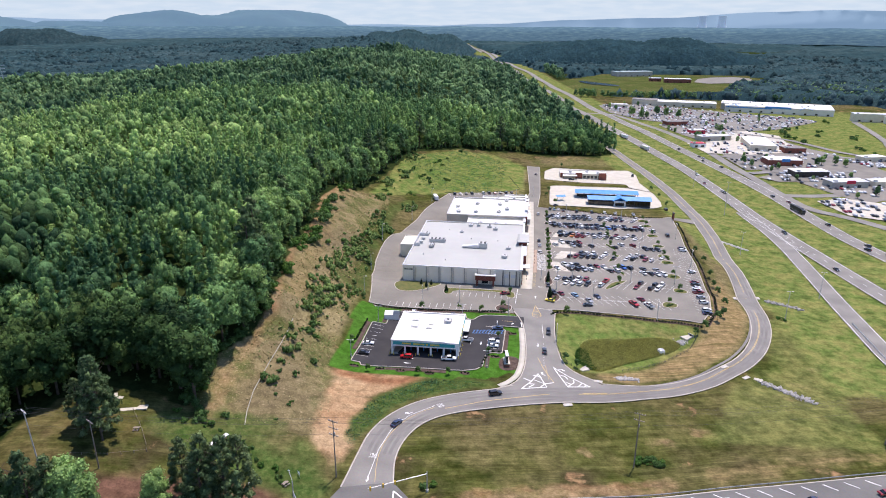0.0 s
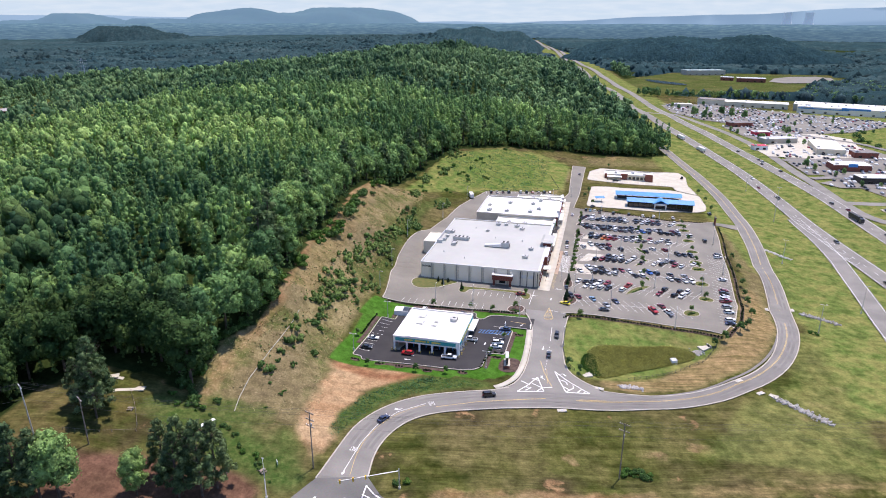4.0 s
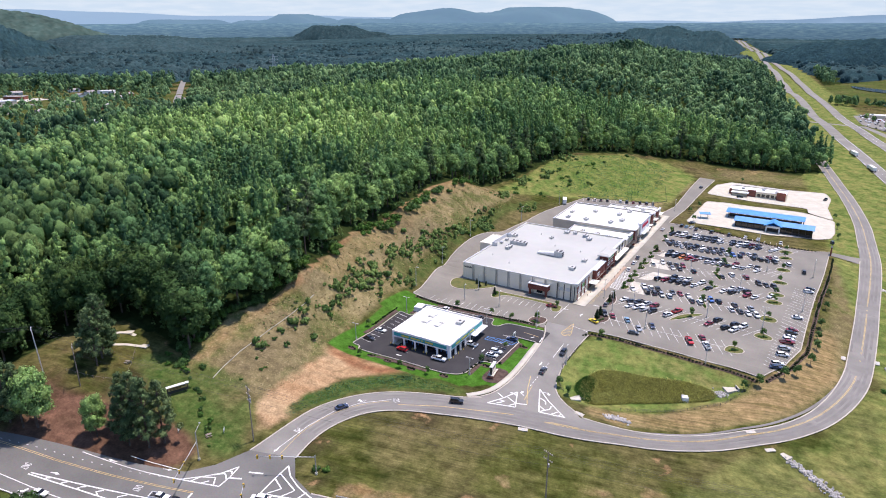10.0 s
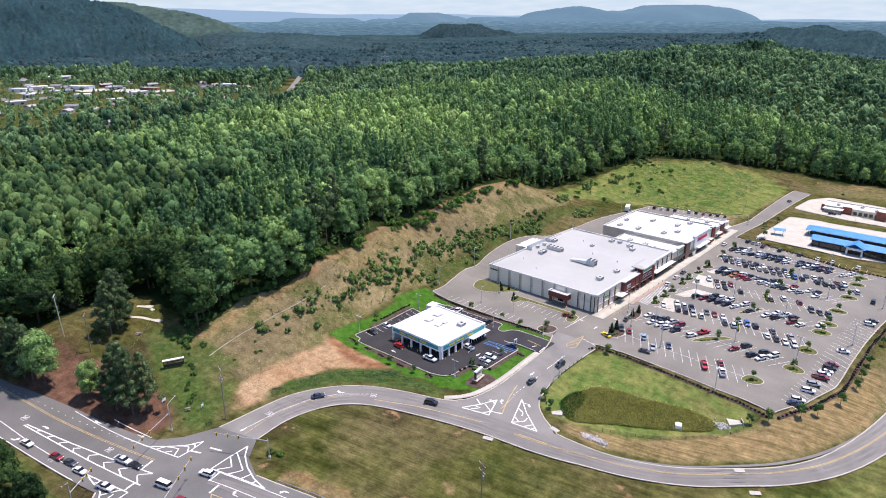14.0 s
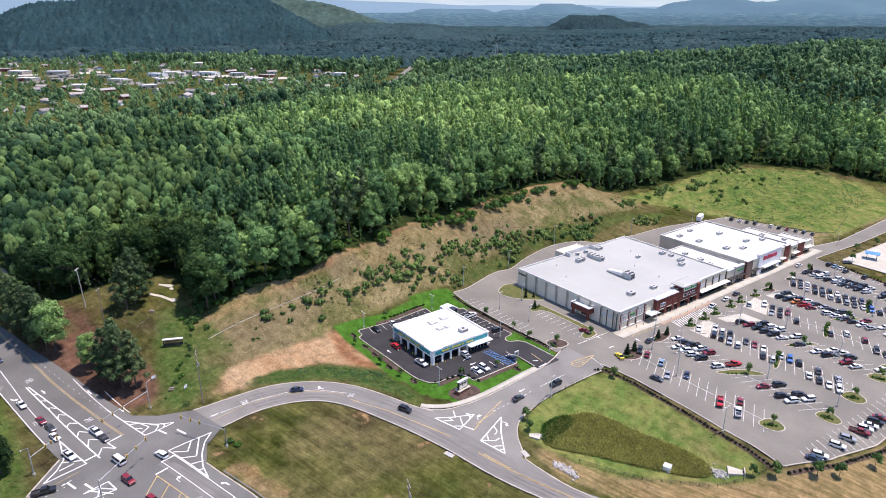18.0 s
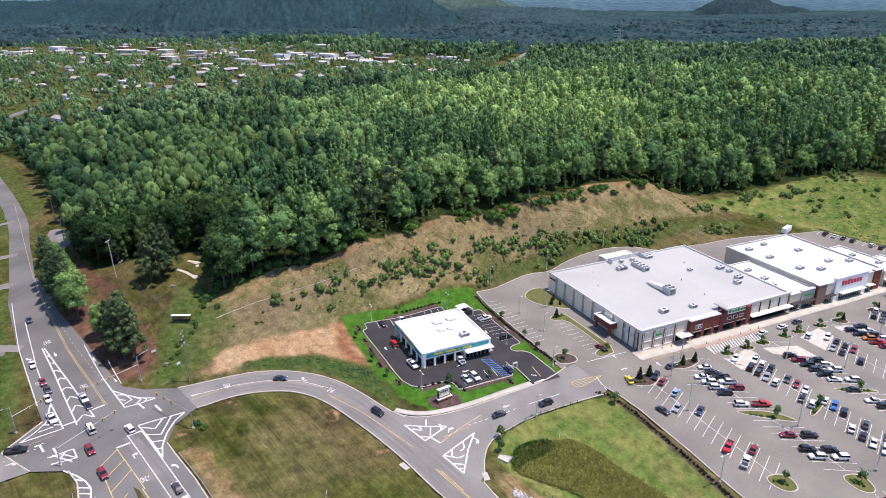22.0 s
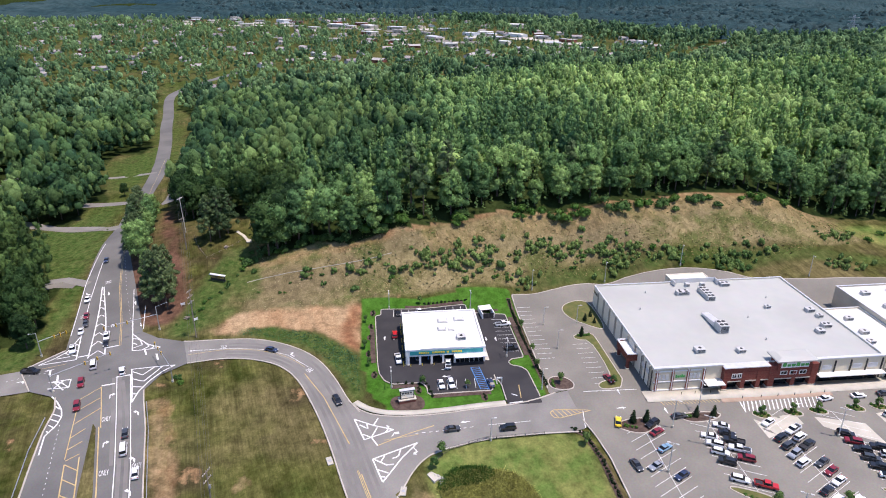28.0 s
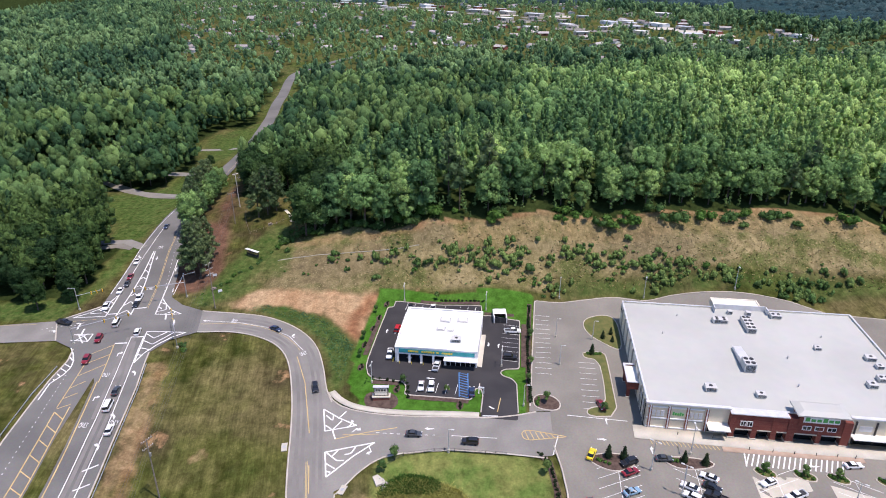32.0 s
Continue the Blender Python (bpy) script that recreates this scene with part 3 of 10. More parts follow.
STORE_LOT = [(-70, 269.5), (-3.4, 268), (-4.5, 274), (10, 274.8), (17.8, 276.6), (26, 277.8), (48, 278.2), (69, 278), (79.5, 276.2), (86.5, 290), (91, 311), (91.5, 329.5), (93.3, 369.5), (95.7, 404), (97, 437), (112, 438), (112.2, 448), (97, 443), (88, 436), (69, 433), (47, 440), (20.6, 446), (7.5, 448), (9.5, 489), (10, 604), (-1.5, 604), (1.8, 490), (-2, 466), (-13, 488), (-58, 474), (-65, 455), (-68.5, 430), (-70.5, 402), (-75, 385), (-78, 366), (-78.8, 345), (-78.6, 320), (-76.6, 303), (-73.5, 290)]
TIRE_LAWN = [(-71, 208), (-29, 209), (-10, 212), (0, 219), (1.5, 231), (0, 253), (-2, 266.5), (-66, 268.5), (-72.5, 268)]
TIRE_LOT = [(-7, 230.3), (-11.1, 230.1), (-13.2, 228.7), (-13.6, 226), (-13.8, 219.7), (-16, 216.9), (-20.5, 215.2), (-25.5, 214.8), (-60, 214.3), (-60.4, 216.5), (-64.3, 216.5), (-63.6, 249.7), (-57.6, 249.9), (-57.7, 254.7), (-56.6, 258.5), (-56.1, 264.2), (-24.8, 264.6), (-24, 260.1), (-22.2, 258.6), (-20.2, 259.4), (-19, 262.4), (-16.5, 264), (-2.8, 264.8), (1, 264.8), (1, 254.1), (-1.3, 254), (-9.6, 254), (-12.6, 253.1), (-12.5, 251.7), (-9.6, 251), (-6.6, 250.8)]
WASH_LOT = [(16, 457), (17.6, 521), (31, 526.5), (40, 526), (79, 533.5), (98, 524), (99, 492), (97, 476), (90, 467), (64, 457), (44, 458)]
DINER_LOT = [(13.5, 545), (14.5, 584), (23, 603), (65, 600), (90, 606), (94.5, 588), (93, 558), (97.5, 526), (82, 535), (81, 548), (46, 543)]
BIG_FRONT = [(-57, 135), (-75, 150), (-102, 163), (-104, 190), (-97, 206), (-96, 222), (-100, 240), (-106, 270), (-112, 320), (-120, 360), (-121, 400), (-119, 437), (-112, 470), (-105, 520), (-95, 560), (-60, 612), (-20, 640), (30, 652), (78, 668), (92, 700), (80, 780), (66, 885), (38, 1014), (4, 1243), (-30, 1442), (-75, 1723), (-190, 2276), (-360, 3240), (-470, 3900), (-560, 4400), (3000, 4400), (3000, -400), (-3, -200), (-30, 60)]
PARK = [(-57, 137), (-75, 122), (-110, 106), (-185, 93), (-182, 108), (-140, 124), (-142, 146), (-134, 164), (-112, 167), (-70, 155)]
LAWNS = [[(-28, 50), (-33, 100), (-97, 97), (-100, 88), (-84, 86), (-60, 93), (-48, 84), (-42, 50)], [(-166, 17), (-171, 49), (-170, 82), (-125, 93), (-100, 92), (-99, 75), (-126, 60)], [(-170, 60), (-206, 57), (-211, 77), (-180, 80), (-170, 80)], [(-250, 41), (-287, 29), (-313, 37), (-324, 53), (-305, 68), (-256, 73), (-215, 74), (-217, 64)]]
EAST_WOOD = [(100, 1260), (330, 1240), (560, 1180), (640, 950), (3000, 800), (3000, 4400), (-440, 4400), (-380, 3800), (-130, 2500), (-60, 2200), (20, 1800), (60, 1500)]
WEST_ROAD = [(-270, 75), (-290, 71.5), (-351, 57), (-405, 42.5), (-455, 31), (-540, 8), (-570, 7), (-620, 22), (-700, 60)]
SCHOOL_GROUNDS = [(70, 1262), (40, 1480), (90, 1600), (180, 1790), (320, 1810), (540, 1790), (520, 1540), (400, 1440), (360, 1300), (330, 1262), (200, 1258)]
MEADOW = [(276, 894), (385, 1004), (460, 1046), (435, 875), (369, 732), (332, 775), (289, 807)]
RIDGE_ROAD = [(-931, 834), (-828, 746), (-719, 654), (-583, 544)]


def wooded(x, y):
    """Where the woods stand."""
    x, y = np.asarray(x, float), np.asarray(y, float)
    w = ~inside(BIG_FRONT, x, y) | inside(EAST_WOOD, x, y)
    for o in [PARK] + LAWNS:
        w &= ~inside(o, x, y)
    west = near_line(WEST_ROAD, x, y)
    w &= (west > 11) & (near_line([(-300, 69), (-214, 83), (-86, 108), (-20, 128)], x, y) > 21)
    w &= near_line(RIDGE_ROAD, x, y) > 15
    w &= ~((near_line([(-215, 96), (-280, 84), (-318, 76), (-363, 65), (-440, 46)], x, y) < 12) & (y > 30))
    w &= (near_line(HIGHWAY[13:], x, y) > 20) & (near_line(HIGHWAY_FAR[11:], x, y) > 24)
    w &= ~inside(SCHOOL_GROUNDS, x, y)
    w &= ~((x > -42) & (y < 110) & ~inside(EAST_WOOD, x, y))
    return w


# ---------------------------------------------------------------- the ground, one sheet to the horizon
def axis(lo, hi, step, far_lo, far_hi, near_by=600.0):
    a = list(np.arange(lo, hi + 0.01, step))
    s = step
    while a[-1] < far_hi:
        s = min(s * 1.13, 18.0) if a[-1] < hi + near_by else s * 1.13
        a.append(a[-1] + s)
    s = step
    while a[0] > far_lo:
        s = min(s * 1.13, 18.0) if a[0] > lo - near_by else s * 1.13
        a.insert(0, a[0] - s)
    return np.array(a)


PAVED = [MAIN_ROAD, SIDE_ROAD, rounded(LOOP_ROAD, 1), ENTRANCE, STORE_LOT, TIRE_LOT, WASH_LOT, DINER_LOT]


def offset_line(line, d):
    p = np.array([q[:2] for q in line], float)
    t = np.gradient(p, axis=0)
    t /= np.linalg.norm(t, axis=1)[:, None]
    return np.c_[p[:, 0] + t[:, 1] * d, p[:, 1] - t[:, 0] * d]


def build_ground():
    gx, gy = axis(-132, 130, 2.0, -4700, 4700, 420), axis(96, 560, 2.0, -4300, 4800, 1700)
    X, Y = np.meshgrid(gx, gy)
    Z = h(X, Y)
    pave = np.zeros(X.shape, bool)
    for o in PAVED:
        pave |= inside(o, X, Y)
    for line, w in ((HIGHWAY, 7.5), (HIGHWAY_FAR, 7.5), (RAMP, 5), (FRONTAGE, 5), (WEST_ROAD, 5.5), (RIDGE_ROAD, 5)):
        pave |= near_line(line, X, Y) < w
    Xw, Yw = X + 1.3 * np.sin(Y * 0.9 + 1.1 * np.sin(X * 0.5)) + 0.9 * np.sin(Y * 0.37), Y + 1.3 * np.sin(X * 0.8 + 1.2 * np.sin(Y * 0.6)) + 0.9 * np.sin(X * 0.33 + 1)
    lump = np.sin(X * 0.31 + 2 * np.sin(Y * 0.11)) * np.sin(Y * 0.27 + 1.5 * np.sin(X * 0.09))
    Z = Z + np.where(pave, -0.35, 0.08 * lump)
    crest = near_line([(-97, 206), (-96, 222), (-100, 240), (-106, 270), (-112, 320), (-120, 360), (-121, 400), (-119, 434)], X, Y)
    bank = inside([(-70, 206), (-104, 185), (-99, 240), (-120, 360), (-121, 434), (-100, 450), (-88, 400), (-82, 320), (-75, 270), (-73, 232)], X, Y)
    lowbank = inside([(-62, 163), (-100, 166), (-104, 190), (-70, 207), (-60, 200)], X, Y)
    wood = wooded(X, Y)
    dry = np.where(bank, 0.95, 0.0) + np.where(lowbank, 0.7, 0.0)
    dry = np.maximum(dry, 0.95 * (inside([(24, 224), (40, 222), (64, 233), (92, 262), (104, 290), (106, 330), (98, 340), (88, 290), (76, 266), (50, 236)], X, Y)))
    dry = np.maximum(dry, 0.6 * inside([(100, 300), (112, 300), (112, 430), (98, 430)], X, Y))
    dry = np.maximum(dry, 0.22 * inside([(-28, 150), (-30, 172), (-10, 190), (60, 212), (60, 176), (10, 156)], X, Y))
    dry = np.maximum(dry, 0.9 * inside([(-15, 470), (-4, 470), (0, 590), (-20, 560)], X, Y))
    dry = np.maximum(dry, 0.6 * inside([(-20, 605), (80, 612), (74, 662), (20, 648)], X, Y))
    dry = np.maximum(dry, 0.45 * inside([(14, 532), (76, 543), (70, 548), (14, 556)], X, Y))
    dry = np.maximum(dry, 0.25 * inside([(-104, 150), (-146, 150), (-140, 124), (-112, 132)], X, Y))
    dry = dry * np.where(bank & (near_line([(-78, 282), (-82, 312), (-86, 345), (-89, 400), (-82, 440)], X, Y) < 6.5), 0.3, 1.0)
    clay = np.where(crest < 2.2, 0.62, 0.0)
    clay = np.maximum(clay, 1.0 * inside([(-68.5, 209), (-67, 201), (-65, 188), (-63.4, 172), (-63, 163), (-53, 156), (-48.5, 157), (-52.8, 171), (-52, 180), (-50.5, 192), (-45, 199.5), (-34, 208.6)], Xw, Yw))
    clay = np.maximum(clay, 0.62 * (near_line([(10, 640), (55, 650)], X, Y) < 7))
    clay = np.maximum(clay, 0.5 * (near_line([(-12, 147), (0, 151), (14, 155.5), (44, 164)], X, Y) < 4.5))
    clay = np.maximum(clay, 0.55 * (near_line([(-95, 163), (-98, 190), (-96, 205)], X, Y) < 3.5))
    for cx, cy, cr in ((60, 196, 3), (108, 236, 4), (100, 226, 3), (46, 188, 3), (118, 252, 3), (22, 178, 2.5)):
        clay = np.maximum(clay, 0.5 * (np.hypot((X - cx) / 2.2, Y - cy) < cr))
    lawn = np.where(inside(TIRE_LAWN, X, Y), 1.0, 0.0)
    lawn = np.maximum(lawn, 0.3 * inside(rounded([(13, 233), (18, 228), (34, 232), (52, 244), (72, 266), (74, 272), (24, 272), (14, 268)], 1), X, Y))
    lawn = np.maximum(lawn, 0.35 * inside([(-75, 475), (-15, 500), (-25, 560), (-60, 590), (-100, 520)], X, Y))
    litter = np.where(near_line([(-70, 131), (-88, 124), (-104, 116)], X, Y) < 9, 1.0, 0.0)
    # Thin litter over the park; the trees' shade is painted in with it.
    litter = np.maximum(litter, 0.28 * (inside(PARK, X, Y) & (X < -96)))
    litter = np.maximum(litter, 0.85 * (near_line([(-62, 136), (-70, 138.6), (-79, 139), (-92, 134), (-109, 128), (-140, 117), (-175, 108)], X, Y) < 2.6))
    lush = 0.9 * inside([(-50, 160), (-53, 168), (-52.5, 178), (-49.5, 192), (-39, 204), (-31, 209), (-10, 211), (-4, 208), (-20, 203), (-32, 196.5), (-41, 187), (-47, 172)], X, Y)
    lush = np.maximum(lush, 0.6 * (near_line([(-78, 282), (-82, 312), (-86, 345), (-89, 400), (-82, 440)], X, Y) < 5))
    lush = np.maximum(lush, 0.55 * inside([(-100, 164), (-88, 158), (-86, 150), (-62, 142), (-52, 150), (-60, 160), (-70, 168), (-92, 170)], X, Y))
    dry = np.maximum(dry, 0.55 * inside([(23, 237), (31, 230.5), (49.5, 245), (66, 256.5), (67, 262.5), (56, 262.6), (43, 260.5), (28, 252.5)], X, Y))
    for o in LAWNS:
        lush = np.maximum(lush, 0.8 * inside(o, X, Y))
    lush = np.maximum(lush, 0.75 * (near_line([(-104, 156), (-84, 150), (-66, 146), (-56, 144)], X, Y) < 7))
    lush = np.maximum(lush, 0.6 * (near_line(WEST_ROAD, X, Y) < 20))
    lush = np.maximum(lush, 0.9 * inside(MEADOW, X, Y)) + 0.5 * inside(SCHOOL_GROUNDS, X, Y)
    red = 0.75 * (near_line([(-66.5, 207.5), (-58, 205.5), (-46, 203.5), (-38, 207)], X, Y) < 3.2)
    red = np.maximum(red, 0.35 * (near_line([(-14, 149), (0, 153), (14, 158), (40, 165)], X, Y) < 3))
    red = np.maximum(red, 0.4 * (crest < 3)) + 0.12 * (bank & (lump > 0.25))
    verge = 0.75 * ((near_line(HIGHWAY, X, Y) < 70) & (Y > 200) | ((X > 118) & (Y > 230) & (Y < 1100)))
    dry = np.maximum(dry, 0.25 * (near_line([(-1560, -160), (-1322, -44), (-1290, 150), (-1180, 260), (-1040, 340), (-900, 400), (-850, 500)], X, Y) < 75))
    lush = np.maximum(lush, 0.45 * ((X < -560) & (X > -1560) & (np.abs(Y - (0.55 * (X + 900) + 175)) < 485)))
    verge = np.maximum(verge, 0.9 * inside([(-112, 432), (-80, 462), (-14, 492), (-3, 500), (-4, 600), (-30, 618), (-66, 600), (-104, 530)], X, Y))
    verge = np.maximum(verge, 0.85 * inside([(13, 230), (20, 226), (36, 229), (54, 240), (76, 264), (77, 274), (20, 275), (13, 268)], X, Y))
    verge = np.maximum(verge, 0.5 * inside([(60, 190), (118, 190), (125, 300), (112, 300), (100, 252), (78, 226)], X, Y))
    straw = 0.75 * inside([(24, 225), (40, 222), (64, 233), (92, 262), (104, 290), (106, 330), (98, 340), (88, 290), (76, 266), (50, 236)], X, Y)
    straw = np.maximum(straw, 0.5 * (bank & (crest < 12) & (Y > 235)))
    straw = np.maximum(straw, 0.2 * inside([(-60, 158), (-100, 164), (-100, 186), (-84, 196), (-66, 190)], X, Y))
    straw = np.maximum(straw, 0.42 * inside([(34, 262), (44, 271), (72, 271), (68, 264), (52, 264)], X, Y))
    straw = np.maximum(straw, 0.4 * (near_line([(60, 172), (110, 186), (140, 196)], X, Y) < 5))
    dry = np.maximum(dry, 0.42 * inside([(14, 246), (24, 250), (32, 258), (52, 263), (66, 266), (60, 270), (24, 270), (15, 264)], X, Y))
    for layer_ in (dry, clay, lush, red, verge, litter, straw):
        for _ in range(3):
            layer_[1:-1, 1:-1] = (layer_[1:-1, 1:-1] * 2 + layer_[:-2, 1:-1] + layer_[2:, 1:-1] + layer_[1:-1, :-2] + layer_[1:-1, 2:]) / 6
    ny, nx = X.shape
    i = np.arange(ny * nx).reshape(ny, nx)
    f = np.stack([i[:-1, :-1], i[:-1, 1:], i[1:, 1:], i[1:, :-1]], -1).reshape(-1, 4)
    ob = arrays("ground", np.stack([X, Y, Z], -1).reshape(-1, 3), f, GROUND, True,
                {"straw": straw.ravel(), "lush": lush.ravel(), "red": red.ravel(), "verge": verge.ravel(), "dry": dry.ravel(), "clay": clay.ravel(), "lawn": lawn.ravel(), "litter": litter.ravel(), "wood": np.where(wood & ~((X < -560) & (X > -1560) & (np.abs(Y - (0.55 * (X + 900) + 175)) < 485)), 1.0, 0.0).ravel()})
    tagged(ob, "mown meadow, dry grass bank, bare red clay and woodland floor", "ground", kind="structure")


build_ground()


# ---------------------------------------------------------------- roads, kerbs and paint
def drape(name, outline, material, lift, cell=4.0, label="", category="pavement", kind="structure", parent=None, thick=0.0):
    """A flat outline cut into cells and laid on the land."""
    bm = bmesh.new()
    f = bm.faces.new([bm.verts.new((p[0], p[1], 0)) for p in outline])
    xs, ys = [p[0] for p in outline], [p[1] for p in outline]
    for a, lo, hi in ((0, min(xs), max(xs)), (1, min(ys), max(ys))):
        n = Vector((1, 0, 0)) if a == 0 else Vector((0, 1, 0))
        for k in np.arange(math.floor(lo / cell) * cell + cell, hi, cell):
            bmesh.ops.bisect_plane(bm, geom=bm.verts[:] + bm.edges[:] + bm.faces[:], plane_co=n * float(k), plane_no=n)
    bmesh.ops.triangulate(bm, faces=bm.faces[:])
    z = h(np.array([v.co.x for v in bm.verts]), np.array([v.co.y for v in bm.verts]))
    for v, zz in zip(bm.verts, z):
        v.co.z = zz + lift
    for f in bm.faces:
        f.normal_update()
        if f.normal.z < 0:
            f.normal_flip()
    if thick:
        r = bmesh.ops.extrude_face_region(bm, geom=bm.faces[:])
        for v in [g for g in r["geom"] if isinstance(g, bmesh.types.BMVert)]:
            v.co.z += thick
    ob = part(name, bm, material, parent)
    if parent is None:
        tagged(ob, label, category, kind=kind)
    return ob


def strip_arrays(line, width, lift, step=2.0, across=2, height=0.0):
    """A band along a line, laid on the land; with a height it is a solid kerb."""
    p = resample(line, step)
    t = np.gradient(p, axis=0)
    t /= np.linalg.norm(t, axis=1)[:, None] + 1e-9
    nrm = np.c_[t[:, 1], -t[:, 0]]
    if height:
        offs = ((-width / 2, 0.0), (-width / 2, height), (width / 2, height), (width / 2, 0.0))
    else:
        offs = tuple((w, 0.0) for w in np.linspace(-width / 2, width / 2, across))
    zc = h(p[:, 0], p[:, 1])
    cols = []
    for o, up in offs:
        q = p + nrm * o
        z = zc if height else h(q[:, 0], q[:, 1])
        cols.append(np.c_[q, z + lift + up + np.clip((p[:, 1] - 1100) / 600, 0, 1) * 1.5])
    v = np.stack(cols, 1).reshape(-1, 3)
    k, n = len(offs), len(p)
    i = np.arange(n * k).reshape(n, k)
    f = np.stack([i[:-1, :-1], i[:-1, 1:], i[1:, 1:], i[1:, :-1]], -1).reshape(-1, 4)
    return v, f[:, ::-1]


def strips(name, lines, material, width, lift, label, category, height=0.0, step=2.0, across=2, kind="structure"):
    vs, fs, n = [], [], 0
    for line in lines:
        v, f = strip_arrays(line, width, lift, step, across, height)
        vs.append(v), fs.append(f + n)
        n += len(v)
    return tagged(arrays(name, np.concatenate(vs), np.concatenate(fs), material), label, category, kind=kind)


def closed(o):
    return list(o) + [o[0]]


LOOP_SOFT = rounded(LOOP_OUT, 2, False) + rounded(LOOP_IN, 2, False)[::-1]
drape("road_main", MAIN_ROAD, MAINWAY, 0.100, 6, "worn grey asphalt main road with a signalled crossing", "road")
drape("road_side", SIDE_ROAD, ROADWAY, 0.106, 6, "grey asphalt side road joining the crossing", "road")
drape("road_loop", LOOP_SOFT, ROADWAY, 0.112, 6, "curving grey asphalt access road with pale kerbs", "road")
drape("road_entrance", rounded(ENTRANCE, 1), ROADWAY, 0.118, 5, "grey asphalt entrance road to the shops", "road")
drape("pavement_store_lot", STORE_LOT, ASPHALT, 0.124, 6, "large grey asphalt car park and drives round the store", "car park")
drape("pavement_tire_lot", eased(TIRE_LOT, 0.7), FRESH, 0.13, 5, "fresh black asphalt lot round the tyre shop", "car park")
drape("pavement_wash_lot", eased(WASH_LOT, 3), CONCRETE, 0.12, 6, "pale concrete apron round the car wash", "pavement")
drape("pavement_diner_lot", eased(DINER_LOT, 3), CONCRETE, 0.12, 6, "pale concrete lot round the restaurant", "pavement")
strips("road_ramp", [rounded(RAMP, 2, False)], ROADWAY, 10, 0.14, "grey exit ramp leaving the highway", "road", across=3, step=6)
strips("road_frontage", [rounded(FRONTAGE, 2, False), [(204, 548), (230, 551), (260, 560), (283, 547), (340, 540)]], ROADWAY, 9, 0.17, "grey frontage road before the roadside shops", "road", across=3, step=6)
strips("road_highway_near", [rounded(HIGHWAY, 2, False)], ROADWAY, 13, 0.15, "near carriageway of a grey divided highway", "road", across=4, step=8)
strips("road_highway_far", [rounded(HIGHWAY_FAR, 2, False)], ROADWAY, 13, 0.15, "far carriageway of a grey divided highway", "road", across=4, step=8)
strips("road_west", [rounded(WEST_ROAD, 2, False)], MAINWAY, 9.4, 0.12, "narrow grey road running off through the woods", "road", across=3, step=6)
strips("driveway", [[(-93, 92), (-95, 84), (-92, 74), (-86, 64)], [(-164, 88), (-164, 62), (-172, 40), (-190, 10)], [(-200, 84), (-203, 61), (-208, 30), (-216, 10)]], ASPHALT, 4.2, 0.11, "grey driveways to houses across the main road", "driveway", step=4)
strips("road_ridge", [RIDGE_ROAD], ROADWAY, 9, 0.3, "pale road seen through a gap in the woods", "road", across=3, step=6)
strips("road_crossover", [[(74, 986), (94, 991), (122, 998)], [(76, 986), (50, 976), (34, 958)]], ROADWAY, 9, 0.16, "short grey link roads across the highway median", "road", step=5, across=3)
kerb_lines = [rounded(LOOP_OUT, 2, False), rounded(LOOP_IN[:8], 2, False), rounded(LOOP_IN[8:20], 2, False), rounded(LOOP_IN[20:], 2, False), rounded(ENTRANCE[:7], 1, False), rounded(ENTRANCE[9:15], 1, False),
              STORE_LOT[3:15], [(97, 443), (88, 436), (69, 433), (47, 440), (20.6, 446), (7.5, 448), (9.5, 489), (10, 600)], [(-2, 466), (1.8, 490), (-1.5, 600)], STORE_LOT[27:] + [STORE_LOT[0], (-6, 268.2)],
              MAIN_ROAD[13:19], MAIN_ROAD[22:30], MAIN_ROAD[30:33]]
strips("kerb", kerb_lines, KERB, 0.42, 0.08, "pale concrete kerbs along the roads and lots", "kerb", 0.17, 1.5)
soft_lot = eased(TIRE_LOT, 0.7)
mouth = max(k for k, p in enumerate(soft_lot) if p[0] > -1.0)
strips("kerb", [[p for p in soft_lot[mouth + 1:] + soft_lot[:mouth + 1] if p[0] <= -1.0], [(-15, 252.6), (-9.6, 252.7)]], KERB, 0.34, 0.09, "clean new kerb round the black asphalt lot", "kerb", 0.17, 1.0)
strips("kerb", [closed(eased(WASH_LOT, 3)), closed(eased(DINER_LOT, 3))], KERB, 0.4, 0.08, "pale kerb round the concrete lots", "kerb", 0.16, 2.0)
strips("pavement_sidewalk", [rounded([(-7, 207.5), (-2.8, 211.5), (0.1, 218), (1.2, 231.6), (0, 253.6)], 2, False)], CONCRETE, 2.2, 0.16, "pale concrete footway beside the entrance road", "pavement", 0.1)
strips("pavement_storefront", [[(1.6, 297), (2.2, 340), (2.2, 400), (1.8, 462)]], CONCRETE, 5.6, 0.14, "pale concrete footway along the shopfronts", "pavement", 0.14, across=4)
strips("pavement_crossing_apron", [[(4.9, 320), (5.1, 356)]], surface("tan_pavers", (0.36, 0.26, 0.19), (0.42, 0.31, 0.23), 0.5), 3.4, 0.14, "tan paved apron before the store entrance", "pavement", 0.12)

# painted lines
def dashes(line, on=3.0, off=9.0):
    p = resample(line, 0.5)
    k, a, b = 0, int(on / 0.5), int((on + off) / 0.5)
    out = []
    while k + a < len(p):
        out.append([tuple(q) for q in p[k:k + a + 1]])
        k += b
    return out


LIFT = 0.165


def shifted(line, d):
    return [tuple(q) for q in offset_line(resample(line, 3.0), d)]


